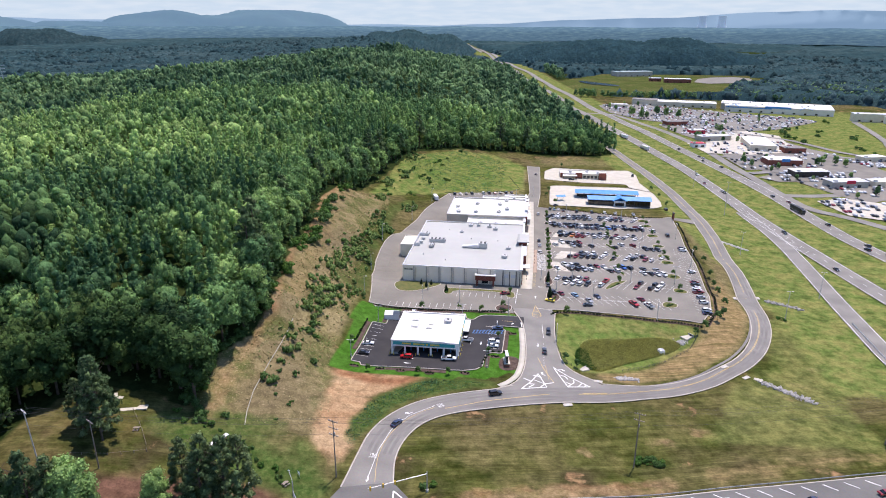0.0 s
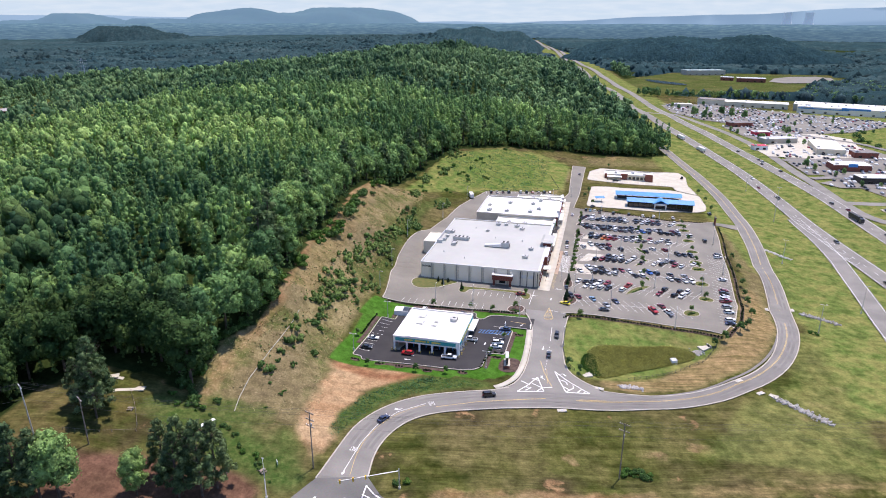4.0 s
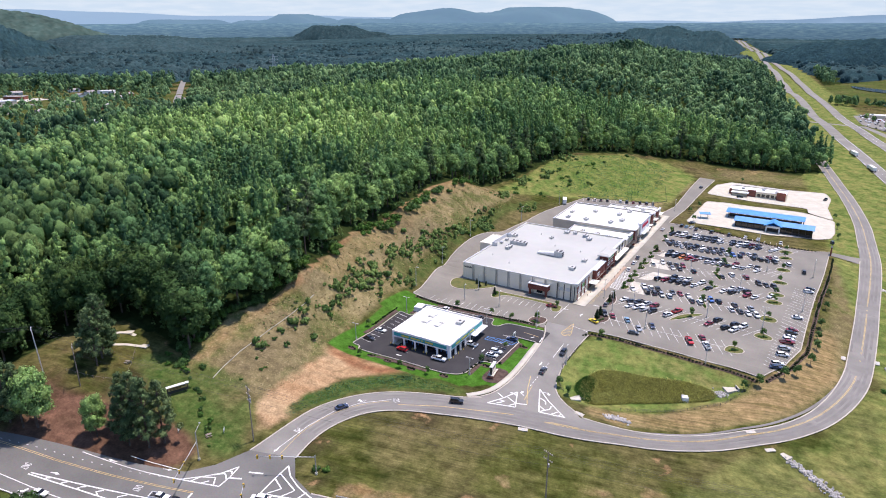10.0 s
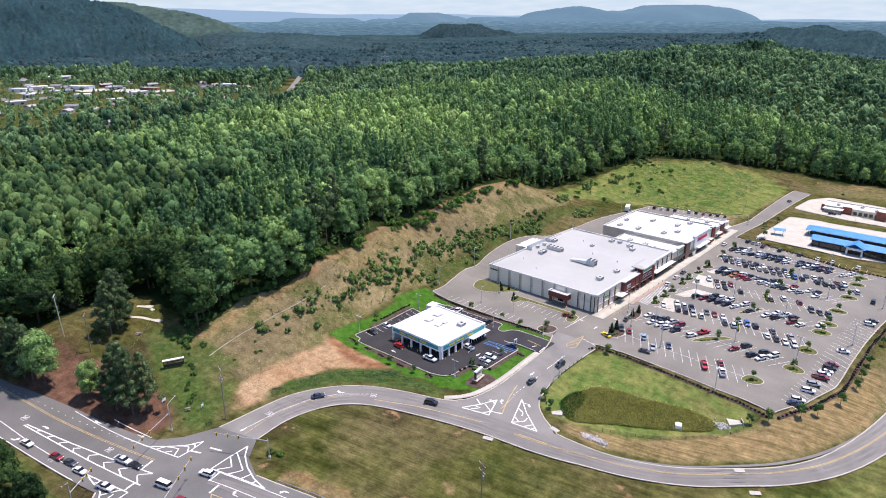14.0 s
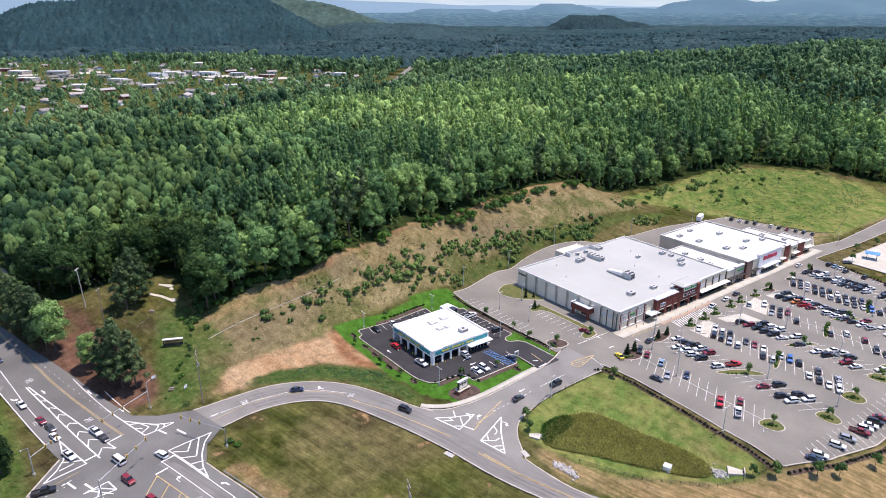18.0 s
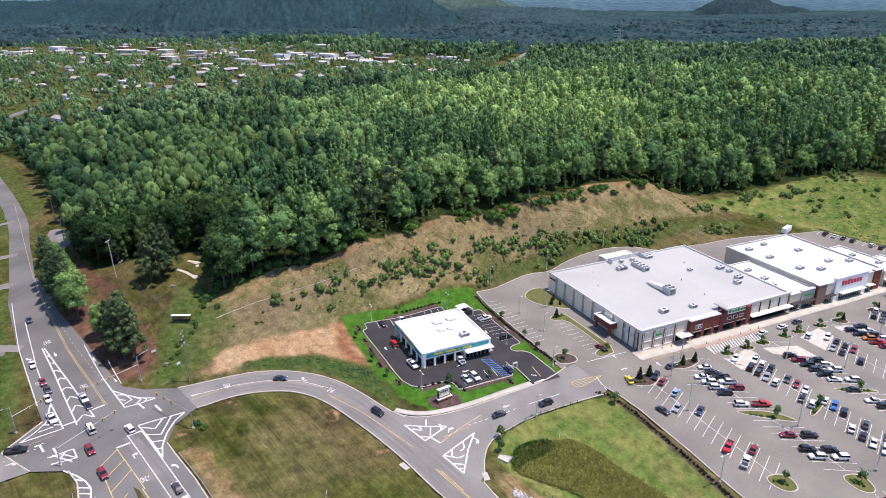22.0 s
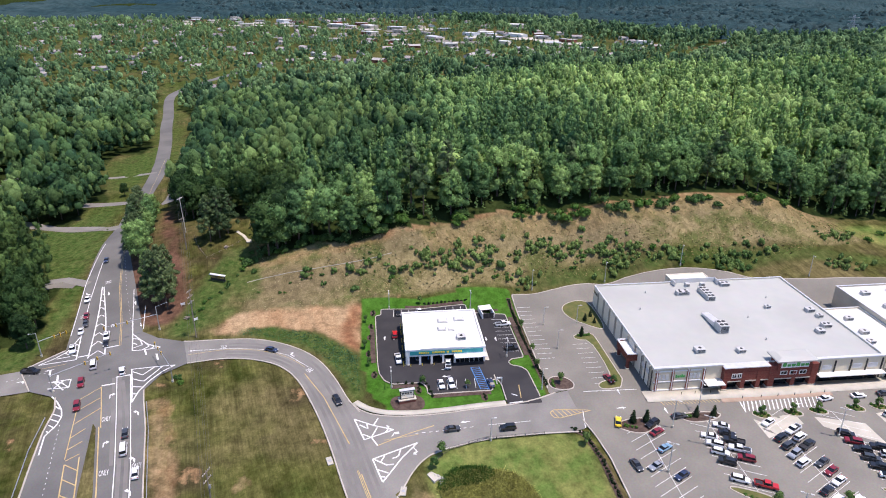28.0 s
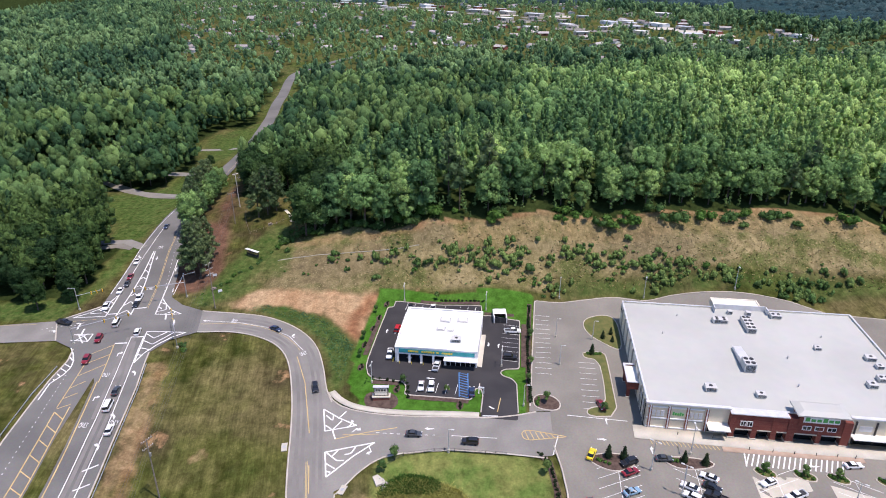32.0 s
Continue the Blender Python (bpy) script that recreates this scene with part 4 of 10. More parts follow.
loop_centre = shifted(rounded(LOOP_OUT, 2, False), -5.2)
strips("yellow_centre_line", [loop_centre[:14], loop_centre[30:], shifted(loop_centre[30:], 0.35), [(-160, 94.8), (-120.5, 102.6), (-87.7, 111.2), (-64.4, 118.9), (-47, 124.2)], [(-160, 95.3), (-120.5, 103.1), (-87.7, 111.7), (-64.4, 119.4), (-47, 124.7)], [(-300, 71.3), (-249, 80), (-200, 88), (-160, 94.8)],
                                [(11, 216), (9.8, 226)], [(-32, 99), (-36, 111)], [(-30, 92), (-24, 60), (-6, -8)]], YELLOWLINE, 0.16, LIFT, "faded yellow centre lines", "road marking", step=2)
hatch_left, hatch_right = resample([(14, 130.2), (24.4, 133.2), (110, 156.5)], 5.6), resample([(11, 132.9), (24.5, 136.9), (110, 160.6)], 5.6)
strips("yellow_hatching", [[tuple(a), tuple(b)] for a, b in zip(hatch_left, hatch_right[1:])] + [[tuple(p) for p in hatch_left], [tuple(p) for p in hatch_right], [(-1.4, 133.6), (24.6, 142.1), (110, 166.4)]], YELLOWLINE, 0.3, LIFT, "faded yellow hatching on the median", "road marking", step=2)
drape("grass_median", [(-3, 131.4), (-1, 132.9), (24.6, 141.3), (112, 165.9), (112, 162), (24.5, 137.5)], GROUND, 0.17, 6, "mown grass median between the carriageways", "median")
# the crossing's islands, stop bars and lane lines, read off the plan
CHEVRON_GORE = [[(-89.8, 103.8), (-73.1, 108.3), (-38.9, 116.6)], [(-89.6, 104.5), (-65.3, 113.3), (-41.3, 121.3)], [(-39.8, 116.2), (-44.1, 118.1), (-41.4, 121.1)], [(-46.6, 114.7), (-50.8, 115.7), (-48.2, 118.6)], [(-53.6, 112.9), (-56.7, 113.9), (-54.4, 116.5)], [(-61.0, 111.3), (-63.0, 112.2), (-61.4, 114.3)], [(-67.4, 109.7), (-69.3, 110.4), (-68.0, 111.9)], [(-73.2, 108.2), (-74.8, 108.5), (-73.1, 110.1)], [(-78.6, 106.8), (-79.9, 107.0), (-78.6, 108.2)], [(-83.8, 105.4), (-84.7, 105.6), (-83.6, 106.4)]]
SOUTH_WEST_GORE = [[(-61.8, 106.5), (-38.4, 113.0)], [(-36.0, 101.9), (-37.2, 107.5), (-38.5, 113.0)], [(-53.9, 108.4), (-44.3, 108.1), (-39.7, 105.4), (-36.0, 101.9)], [(-49.6, 108.1), (-48.0, 110.4)], [(-45.9, 108.1), (-44.3, 111.4)], [(-43.0, 107.5), (-40.9, 112.2)], [(-39.5, 106.2), (-40.7, 110.1)]]
STOP_BARS = [[(-40.1, 112.9), (-41.1, 116.2)], [(-45.7, 120.1), (-47.2, 124.0)], [(-21.2, 127.5), (-22.5, 131.1)], [(-26.2, 130.2), (-27.6, 134.2)], [(-43.4, 133.9), (-40.1, 135.4)], [(-40.6, 138.6), (-36.7, 140.2)], [(-32.7, 107.2), (-28.4, 108.7)], [(-29.1, 111.0), (-24.8, 112.6)]]
NORTH_GORE = [[(-64.0, 123.4), (-43.1, 129.8)], [(-43.1, 129.8), (-43.6, 134.3), (-44.9, 138.9)], [(-55.2, 126.0), (-50.8, 130.0), (-46.9, 134.3), (-44.9, 138.9)], [(-51.8, 127.1), (-50.8, 130.0), (-47.0, 132.0), (-44.9, 129.4)], [(-48.5, 128.3), (-47.3, 130.1)], [(-48.5, 132.4), (-45.9, 134.7), (-43.6, 132.9)], [(-46.6, 135.2), (-45.4, 136.6), (-44.3, 135.5)]]
SOUTH_EAST_GORE = [[(-30.9, 133.5), (-21.5, 136.6), (-12.7, 139.2)], [(-30.9, 133.5), (-32.2, 139.8), (-33.1, 146.8)], [(-33.1, 146.8), (-29.5, 143.6), (-24.2, 141.1), (-18.3, 139.5), (-12.7, 139.2)], [(-29.4, 134.4), (-27.4, 138.0), (-32.2, 140.4)], [(-25.2, 135.5), (-23.8, 139.4), (-32.9, 143.0)], [(-20.9, 136.7), (-20.6, 140.5)], [(-17.1, 137.9), (-17.0, 139.7)]]
WEST_ISLAND = [[(-24.9, 109.9), (-26.1, 116.3)], [(-26.1, 116.3), (-21.3, 117.5)], [(-21.3, 117.5), (-21.3, 111.1)], [(-24.9, 109.9), (-24.7, 113.8), (-21.3, 117.5)], [(-21.4, 112.9), (-25.9, 114.3)], [(-25.5, 111.1), (-20.0, 116.4)]]
CURVE_HATCH = [[(-16.9, 114.3), (-13.6, 117.4), (-9.8, 120.0), (-6.7, 121.3), (-2.9, 121.4), (2.0, 120.1)], [(-12.1, 117.0), (-10.3, 119.3)], [(-8.2, 117.8), (-6.7, 121.1)], [(-5.6, 118.6), (-4.2, 121.5)], [(-2.9, 119.2), (-1.5, 121.4)], [(-0.2, 119.7), (0.6, 120.8)], [(2.0, 120.1), (9.8, 121.9)]]
LANE_LINES = [[(-26.1, 130.5), (-7.9, 136.3), (14.4, 143.2)], [(-27.6, 134.2), (-5.9, 141.0), (15.1, 147.5)], [(-90.8, 100.5), (-79.7, 102.5), (-61.7, 106.6)], [(-86.1, 117.4), (-64.0, 123.4)], [(-74.8, 124.9), (-58.3, 128.9)], [(-92.2, 96.3), (-54.8, 104.8)]]
YELLOW_HATCH = [[(-14.0, 123.4), (-1.2, 126.4), (12.0, 129.5)], [(-20.7, 127.6), (-10.0, 131.3), (-1.1, 134.2)], [(-14.3, 123.3), (-20.4, 127.7)], [(-8.9, 124.7), (-15.1, 129.4)], [(-2.8, 126.1), (-10.1, 131.1)], [(3.2, 127.5), (-0.9, 130.1)], [(8.0, 128.7), (4.6, 131.3)], [(12.6, 129.9), (9.8, 132.5)]]
LANE_DASHES = [[(-2.7, 122.3), (10.7, 125.7)]]
ENTRANCE_GORE_A = [[(1.1, 207.4), (10.2, 210.4)], [(10.2, 210.4), (7.1, 218.9)], [(1.1, 207.4), (4.5, 212.9), (7.1, 218.9)], [(3.8, 209.0), (5.9, 211.5), (3.4, 211.1)], [(7.9, 210.0), (9.4, 212.2)], [(5.6, 214.2), (9.5, 212.4), (12.9, 214.2)], [(1.6, 214.5), (4.9, 212.9)], [(8.2, 216.4), (6.5, 217.4)]]
ENTRANCE_GORE_B = [[(17.9, 212.7), (26.1, 215.3)], [(17.9, 212.7), (15.4, 218.9), (12.9, 225.5)], [(12.9, 225.5), (18.2, 220.7), (26.1, 215.3)], [(17.9, 213.0), (20.4, 216.7), (20.0, 218.5)], [(19.3, 214.8), (16.8, 216.1)], [(18.0, 218.2), (17.5, 219.9), (14.9, 220.6)], [(21.6, 213.8), (23.1, 216.9)], [(24.2, 214.7), (24.4, 216.0)]]
TEARDROP = [[(6.0, 266.0), (4.7, 266.8), (4.7, 269.4), (5.3, 273.9), (6.0, 278.5), (7.4, 273.1), (8.6, 267.9), (7.8, 266.3), (6.0, 266.0)], [(5.0, 266.8), (8.4, 268.0)], [(5.0, 268.2), (8.2, 269.5)], [(5.1, 269.7), (7.9, 270.9)], [(5.1, 271.1), (7.6, 272.3)], [(5.2, 272.5), (7.3, 273.8)], [(5.3, 273.9), (7.0, 275.2)]]
YELLOW_LOOP = [[(-24.3, 190.6), (-11.1, 197.6), (11.4, 206.2)], [(22.9, 209.7), (31.9, 212.4)], [(12.9, 214.2), (10.9, 218.7), (9.0, 223.7), (7.0, 230.7)]]
ENTRANCE_DASHES = [[(9.3, 225.1), (9.4, 242.1)]]
ENTRANCE_LINE = [[(9.3, 246.6), (8.8, 259.2)]]
strips("yellow_gore", TEARDROP + YELLOW_HATCH + YELLOW_LOOP, YELLOWLINE, 0.26, LIFT, "faded yellow hatched gores and centre lines", "road marking", step=1)
for bars, lb in ((CHEVRON_GORE, "long white gore with chevrons between the lanes"), (SOUTH_WEST_GORE, "white hatched corner gore"), (NORTH_GORE, "white hatched turning island"), (SOUTH_EAST_GORE, "large white hatched turning island"), (WEST_ISLAND, "small white painted island"), (CURVE_HATCH, "white hatched curve beside the kerb"), (ENTRANCE_GORE_A, "white hatched island at the entrance road"), (ENTRANCE_GORE_B, "white hatched island at the entrance road")):
    strips("white_gore", bars, WHITELINE, 0.40, LIFT, lb, "road marking", step=1.0)
strips("stop_bar", STOP_BARS, WHITELINE, 0.6, LIFT, "worn white stop bars at the crossing", "road marking", step=1.0)
white = LANE_LINES + [[(14.4, 143.2), (60, 156)], [(15.1, 147.5), (60, 159.6)], [(-92.2, 96.3), (-135, 89.4)], [(-90.8, 100.5), (-112, 96.6)]]
thin = dashes(LANE_DASHES[0] + [(60, 138.5)], 0.7, 1.6) + dashes([(-52, 127.2), (-86, 114.6), (-115, 105)], 0.8, 2.2) + dashes(ENTRANCE_DASHES[0], 1.0, 1.4) + ENTRANCE_LINE
thin += [[(-41.5, 152), (-41.3, 164), (-39.6, 175), (-35.6, 184), (-28, 191.5)]] + dashes([(-27, 96), (-30.5, 103), (-31, 108)], 0.6, 0.9)
white_bars = [[(k, 152.2 + 0.27 * (k - 24)), (k + 3.2, 149.6 + 0.27 * (k - 24))] for k in np.arange(30, 150, 6.5)]
strips("white_edge_line", thin, WHITELINE, 0.17, LIFT, "thin white lane lines", "road marking", step=1.0)
strips("white_line", white, WHITELINE, 0.24, LIFT, "white lane lines of the main road", "road marking", step=1.0)
strips("shoulder_hatching", white_bars, WHITELINE, 0.36, LIFT, "white slanted bars on the road's shoulder", "road marking", step=1.0)
# wheel paths darkened by tyres
paths = []
for d in (-2.0, -3.7, -6.9, -8.6):
    paths.append(shifted(rounded(LOOP_OUT, 2, False), d)[4:])
for a in (LANE_LINES[0], [(-24, 132), (-7, 138.7), (15, 145.4), (60, 157.8)]):
    paths += [shifted(a, d) for d in (-0.9, 0.9)]
strips("wheel_path", paths, WORN, 1.0, 0.15, "faint dark wheel paths worn into the road", "road", step=3.0)
hw = []
for base in (HIGHWAY, HIGHWAY_FAR):
    for d in (-5.6, 5.6):
        hw.append(shifted(rounded(base[:14], 2, False), d))
    hw += dashes(shifted(rounded(base[:13], 2, False), 0), 3.5, 9)
hw += [[(157.5 + 0.75 * k, 500 - 9 * k), (161.5 + 0.85 * k, 492 - 9 * k), (163.5 + 0.95 * k, 496 - 9 * k)] for k in range(11)] + [shifted(RAMP, -4.4), shifted(RAMP, 4.4)]
strips("highway_line", hw, WHITELINE, 0.25, 0.2, "white edge and lane lines of the highway", "road marking", step=4)


def arrow_outline(turn):
    """A lane arrow 3 m long: straight, or bent to one side."""
    if turn == 0:
        return [(-0.12, -1.5), (0.12, -1.5), (0.12, 0.4), (0.5, 0.4), (0, 1.5), (-0.5, 0.4), (-0.12, 0.4)]
    s = turn
    return [(-0.15, -1.5), (0.15, -1.5), (0.15, 0.1), (0.7 * s, 0.35), (0.7 * s, -0.15), (1.6 * s, 0.6), (0.7 * s, 1.3), (0.7 * s, 0.8), (-0.15, 0.55)][::1 if s > 0 else 1]


def lane_arrows(name, items, label):
    made = None
    for x, y, a, turn in items:
        bm = bmesh.new()
        c, s = math.cos(radians(a)), math.sin(radians(a))
        f = bm.faces.new([bm.verts.new((x + 0.95 * (c * u - s * v), y + 0.95 * (s * u + c * v), 0)) for u, v in arrow_outline(turn)])
        bmesh.ops.triangulate(bm, faces=bm.faces[:])
        for v in bm.verts:
            v.co.z = hz(v.co.x, v.co.y) + LIFT + 0.01
        for f in bm.faces:
            f.normal_update()
            if f.normal.z < 0:
                f.normal_flip()
        made = tagged(part(name, bm, WHITELINE), label, "road marking", "lane arrows", "structure")


lane_arrows("lane_arrow", [(-16, 131.8, 105, 1), (6, 137.4, 105, 1), (-8, 142.6, 105, -1), (12, 147.6, 105, -1), (24, 150.2, 105, -1), (-61.4, 127.1, -70, 0), (-84.7, 99.4, -72, -1), (-57.9, 106.9, -66, -1), (-84.2, 108.1, -70, 0), (-76.8, 120.6, 108, 0),
                           (-35.6, 185.1, 140, 1), (-41.5, 150.6, 185, 0), (-32.5, 107, -160, 0), (-26.6, 101, 15, 1), (8.6, 219, 60, 1), (6.2, 217.6, 120, 0), (15.8, 225, -60, 1), (7, 240, 180, 0), (6, 288, 0, 0), (8.5, 301, 90, 0), (-2, 290, 90, 0), (9.5, 342, 180, 0)], "worn white lane arrow on asphalt")
lane_arrows("lot_arrow", [(-42.5, 217.6, 90, 0), (-42, 220.8, -90, 0), (-19.9, 237.2, 0, 0), (-15.9, 237, 180, 0), (-38.5, 253.8, -90, 0), (-38.2, 257.4, 90, 0)], "white arrow on black asphalt")


def road_word(word, x, y, turn, size=2.3):
    """A painted word, laid flat on the road."""
    cu = bpy.data.curves.new("word", "FONT")
    cu.body, cu.size, cu.align_x, cu.align_y = word, 1.0, "CENTER", "CENTER"
    tmp = bpy.data.objects.new("word", cu)
    me = bpy.data.meshes.new_from_object(tmp)
    bpy.data.objects.remove(tmp)
    me.name = "road_word"
    me.materials.clear()
    me.materials.append(WHITELINE)
    c, s_ = math.cos(radians(turn)), math.sin(radians(turn))
    for v in me.vertices:
        u, w = v.co.x * size * 0.38, v.co.y * size * 1.35
        px, py = x + c * u - s_ * w, y + s_ * u + c * w
        v.co = (px, py, hz(px, py) + LIFT + 0.012)
    tagged(new("road_word", me), "white painted word ONLY on grey asphalt", "road marking", "road words", "structure")


for x, y, a in ((-93.1, 105.1, -72), (-61.5, 117.5, -72), (-68.5, 104.2, -72), (-42.2, 161, 180), (-26.1, 192.2, 130), (-4.9, 134.4, 105), (14.7, 148.9, 105), (17.6, 141.5, 105)):
    road_word("ONLY", x, y, a)

# ---------------------------------------------------------------- buildings
def wpart(name, bm, material, parent, label="", smooth=False):
    """A part whose mesh is given in the place's own coordinates."""
    ob = part(name, bm, material, parent, label, smooth)
    ob.matrix_parent_inverse = parent.matrix_basis.inverted()
    return ob


def flat_roof(parent, x0, y0, x1, y1, z, material, rise=0.6, wall=0.35, edge=ROOF_EDGE):
    """Roof membrane behind a parapet with a metal coping."""
    wpart("roof", boxes((x0 + wall, y0 + wall, z - 0.3, x1 - wall, y1 - wall, z)), material, parent)
    c = wall + 0.1
    t = z + rise
    wpart("coping", boxes((x0 - 0.08, y0 - 0.08, t, x1 + 0.08, y0 + c, t + 0.12), (x0 - 0.08, y1 - c, t, x1 + 0.08, y1 + 0.08, t + 0.12),
                          (x0 - 0.08, y0 + c, t, x0 + c, y1 - c, t + 0.12), (x1 - c, y0 + c, t, x1 + 0.08, y1 - c, t + 0.12)), edge, parent)


def walls(parent, x0, y0, x1, y1, z0, z1, material, t=0.35, name="wall"):
    """Four walls, butted end to end."""
    for b in ((x0, y0, z0, x1, y0 + t, z1), (x0, y1 - t, z0, x1, y1, z1), (x0, y0 + t, z0, x0 + t, y1 - t, z1), (x1 - t, y0 + t, z0, x1, y1 - t, z1)):
        wpart(name, boxes(b), material, parent)


def roof_unit(x, y, z, sx, sy, sz, fans=0, label="grey rooftop air handling unit on curbs"):
    """An air-conditioning unit: cabinet on a curb, hood, grille slats and fan rings."""
    u = thing("rooftop_unit", label, "air conditioner", (x, y, z), 0, "rooftop units")
    part("curb", boxes((-sx * .42, -sy * .42, 0, sx * .42, sy * .42, 0.25)), ROOF_EDGE, u)
    if sz < 1:
        part("skylight_dome", box(bmesh.new(), -sx * .36, -sy * .36, 0.25, sx * .36, sy * .36, sz, 0.08), ROOF_WHITE, u)
        part("frame", boxes((-sx / 2, -sy / 2, 0, sx / 2, -sy / 2 + 0.16, 0.14), (-sx / 2, sy / 2 - 0.16, 0, sx / 2, sy / 2, 0.14), (-sx / 2, -sy / 2 + 0.16, 0, -sx / 2 + 0.16, sy / 2 - 0.16, 0.14), (sx / 2 - 0.16, -sy / 2 + 0.16, 0, sx / 2, sy / 2 - 0.16, 0.14)), STEEL, u)
        return u
    body = part("cabinet", box(bmesh.new(), -sx / 2, -sy / 2, 0.25, sx / 2, sy / 2, sz, 0.06), LAMPGREY, u)
    part("grille", boxes(*[(sx / 2, -sy * .4, 0.45 + k * 0.22, sx / 2 + 0.05, sy * .4, 0.55 + k * 0.22) for k in range(max(2, int(sz / 0.3)))]), BLACKMETAL, body)
    part("hood", boxes((-sx / 2 - 0.35, -sy * .3, sz * 0.55, -sx / 2, sy * .3, sz * 0.9)), STEEL, body)
    for k in range(fans):
        fx, fy = (-sx / 2 + sx * (k // 2 + 0.5) / ((fans + 1) // 2), (-0.24 + 0.48 * (k % 2)) * sy if fans > 1 else 0)
        bm = bmesh.new()
        tube(bm, (fx, fy, sz), (fx, fy, sz + 0.12), min(sx, sy) * 0.2, seg=12)
        part("fan_ring", bm, BLACKMETAL, body)
    return u


# grocery store ----------------------------------------------------
store = thing("grocery_store", "large grocery store, pale grey roof, red brick entrance", "store", (-31, 338, 0))
TOP = 8.0
walls(store, -59.4, 300.3, -0.6, 377.5, -1.6, TOP, WALLGREY)
flat_roof(store, -59.4, 300.3, -0.6, 377.5, TOP - 0.5, ROOF_GREY, 0.5)
for k in range(9):
    x = -58.8 + k * 6.35
    wpart("wall_panel", boxes((x, 300.08, -1.2, x + 4.6, 300.3, 7.4)), WALLGREY, store)
    wpart("pilaster", boxes((x + 4.9, 299.9, -1.4, x + 5.5, 300.3, 7.7)), TAN, store)
    bm = bmesh.new()
    tube(bm, (x + 6.0, 300.15, -1.2), (x + 6.0, 300.15, 7.4), 0.08)
    wpart("downpipe", bm, TAN, store)
for k in range(8):
    wpart("sign_letter", boxes((-58.4 + 0.55 * k, 299.98, 5.6, -58.0 + 0.55 * k, 300.08, 6.3 + 0.2 * (k % 3 == 0))), DARKBAND, store)


# front, left of the entrance: cream panels in dark frames, two tiers
wpart("front_wall", boxes((-0.6, 300.3, -1.0, -0.15, 322.4, 8.1)), CREAM, store)
wpart("front_band", boxes((-0.15, 300.3, 2.7, 0.02, 315.6, 3.2)), TAN, store)
wpart("front_plinth", boxes((-0.15, 300.3, -0.9, 0.1, 322.4, 0.1)), TAN, store)
wpart("front_cornice", boxes((-0.9, 299.9, 8.1, 0.25, 322.6, 8.5)), ROOF_EDGE, store)
for y in (300.9, 306.0, 311.0, 316.2):
    wpart("trellis_post", boxes((-0.15, y, 0.1, 0.24, y + 0.2, 7.4), (-0.15, y + 0.55, 0.1, 0.24, y + 0.75, 7.4)), SHOPBRICK, store)
    wpart("post_inlay", boxes((-0.15, y + 0.2, 0.1, 0.18, y + 0.55, 7.6)), WHITE, store)
wpart("front_panel_frame", boxes((-0.15, 300.4, 3.2, 0.1, 315.6, 3.5), (-0.15, 300.4, 6.9, 0.1, 315.6, 7.2), (-0.15, 300.4, 0.1, 0.12, 315.6, 0.4)), WHITE, store)
for y in (301.8, 312.0):
    for k in range(3):
        wpart("louvre_panel", boxes(*[(-0.15, y + 1.2 * k, 4.0 + 0.25 * j, 0.06, y + 1.2 * k + 0.95, 4.16 + 0.25 * j) for j in range(8)]), ROOF_EDGE, store)
for k in range(5):
    wpart("sign_letter", boxes((-0.15, 307.4 + 0.62 * k, 4.6, 0.04, 307.85 + 0.62 * k, 5.3 + 0.3 * (k in (0, 3)))), GREENSIGN, store)
wpart("canopy", boxes((-0.15, 316.6, 3.05, 3.6, 322.4, 3.3)), ROOF_WHITE, store, "flat white metal canopy")
for y in (317.2, 319.55):
    wpart("door", boxes((-0.15, y, -0.2, -0.02, y + 2.2, 2.6)), GLASS, store, "dark glass sliding door")
# brick entrance with four bays
BX = 1.6
for y0, y1 in ((322.4, 323.9), (328.3, 329.7), (333.4, 334.8), (337.4, 339.4), (345.2, 346.4), (351.4, 353.6)):
    z = 7.8
    wpart("brick_pier", boxes((-0.6, y0, -0.9, BX, y1, z)), BRICK, store)
    wpart("pier_base", boxes((-0.3, y0 - 0.15, -0.9, BX + 0.18, y1 + 0.15, 0.25)), CONCRETE, store)
for y0, y1 in ((323.9, 328.3), (329.7, 333.4), (334.8, 337.4), (339.4, 345.2), (346.4, 351.4)):
    wpart("brick_spandrel", boxes((-0.6, y0, 3.0, BX - 0.15, y1, 7.8)), BRICK, store)
    wpart("lintel", boxes((BX - 0.15, y0, 2.75, BX, y1, 3.05)), CONCRETE, store)
    wpart("entrance_glass", boxes((-0.5, y0, -0.5, -0.3, y1, 3.0)), GLASS, store)
for y in (325.2, 326.9):
    wpart("upper_window", boxes((BX - 0.15, y, 4.2, BX - 0.02, y + 1.2, 5.6)), GLASS, store)
    wpart("window_frame", boxes((BX - 0.15, y - 0.14, 4.06, BX + 0.03, y, 5.74), (BX - 0.15, y + 1.2, 4.06, BX + 0.03, y + 1.34, 5.74), (BX - 0.15, y, 5.6, BX + 0.03, y + 1.2, 5.74), (BX - 0.15, y, 4.06, BX + 0.03, y + 1.2, 4.2), (BX - 0.15, y + 0.55, 4.2, BX, y + 0.65, 5.6)), WHITE, store)
wpart("brick_coping", boxes((-0.9, 322.2, 7.8, BX + 0.15, 337.4, 8.1)), ROOF_EDGE, store)
wpart("tower_wall", boxes((-2.4, 339.8, 6.0, BX + 0.05, 351.0, 9.6)), BRICK, store)
wpart("tower_band", boxes((BX + 0.05, 340.8, 7.0, BX + 0.16, 350.0, 9.2)), WHITESIGN, store, "white sign panel")
bm = bmesh.new()
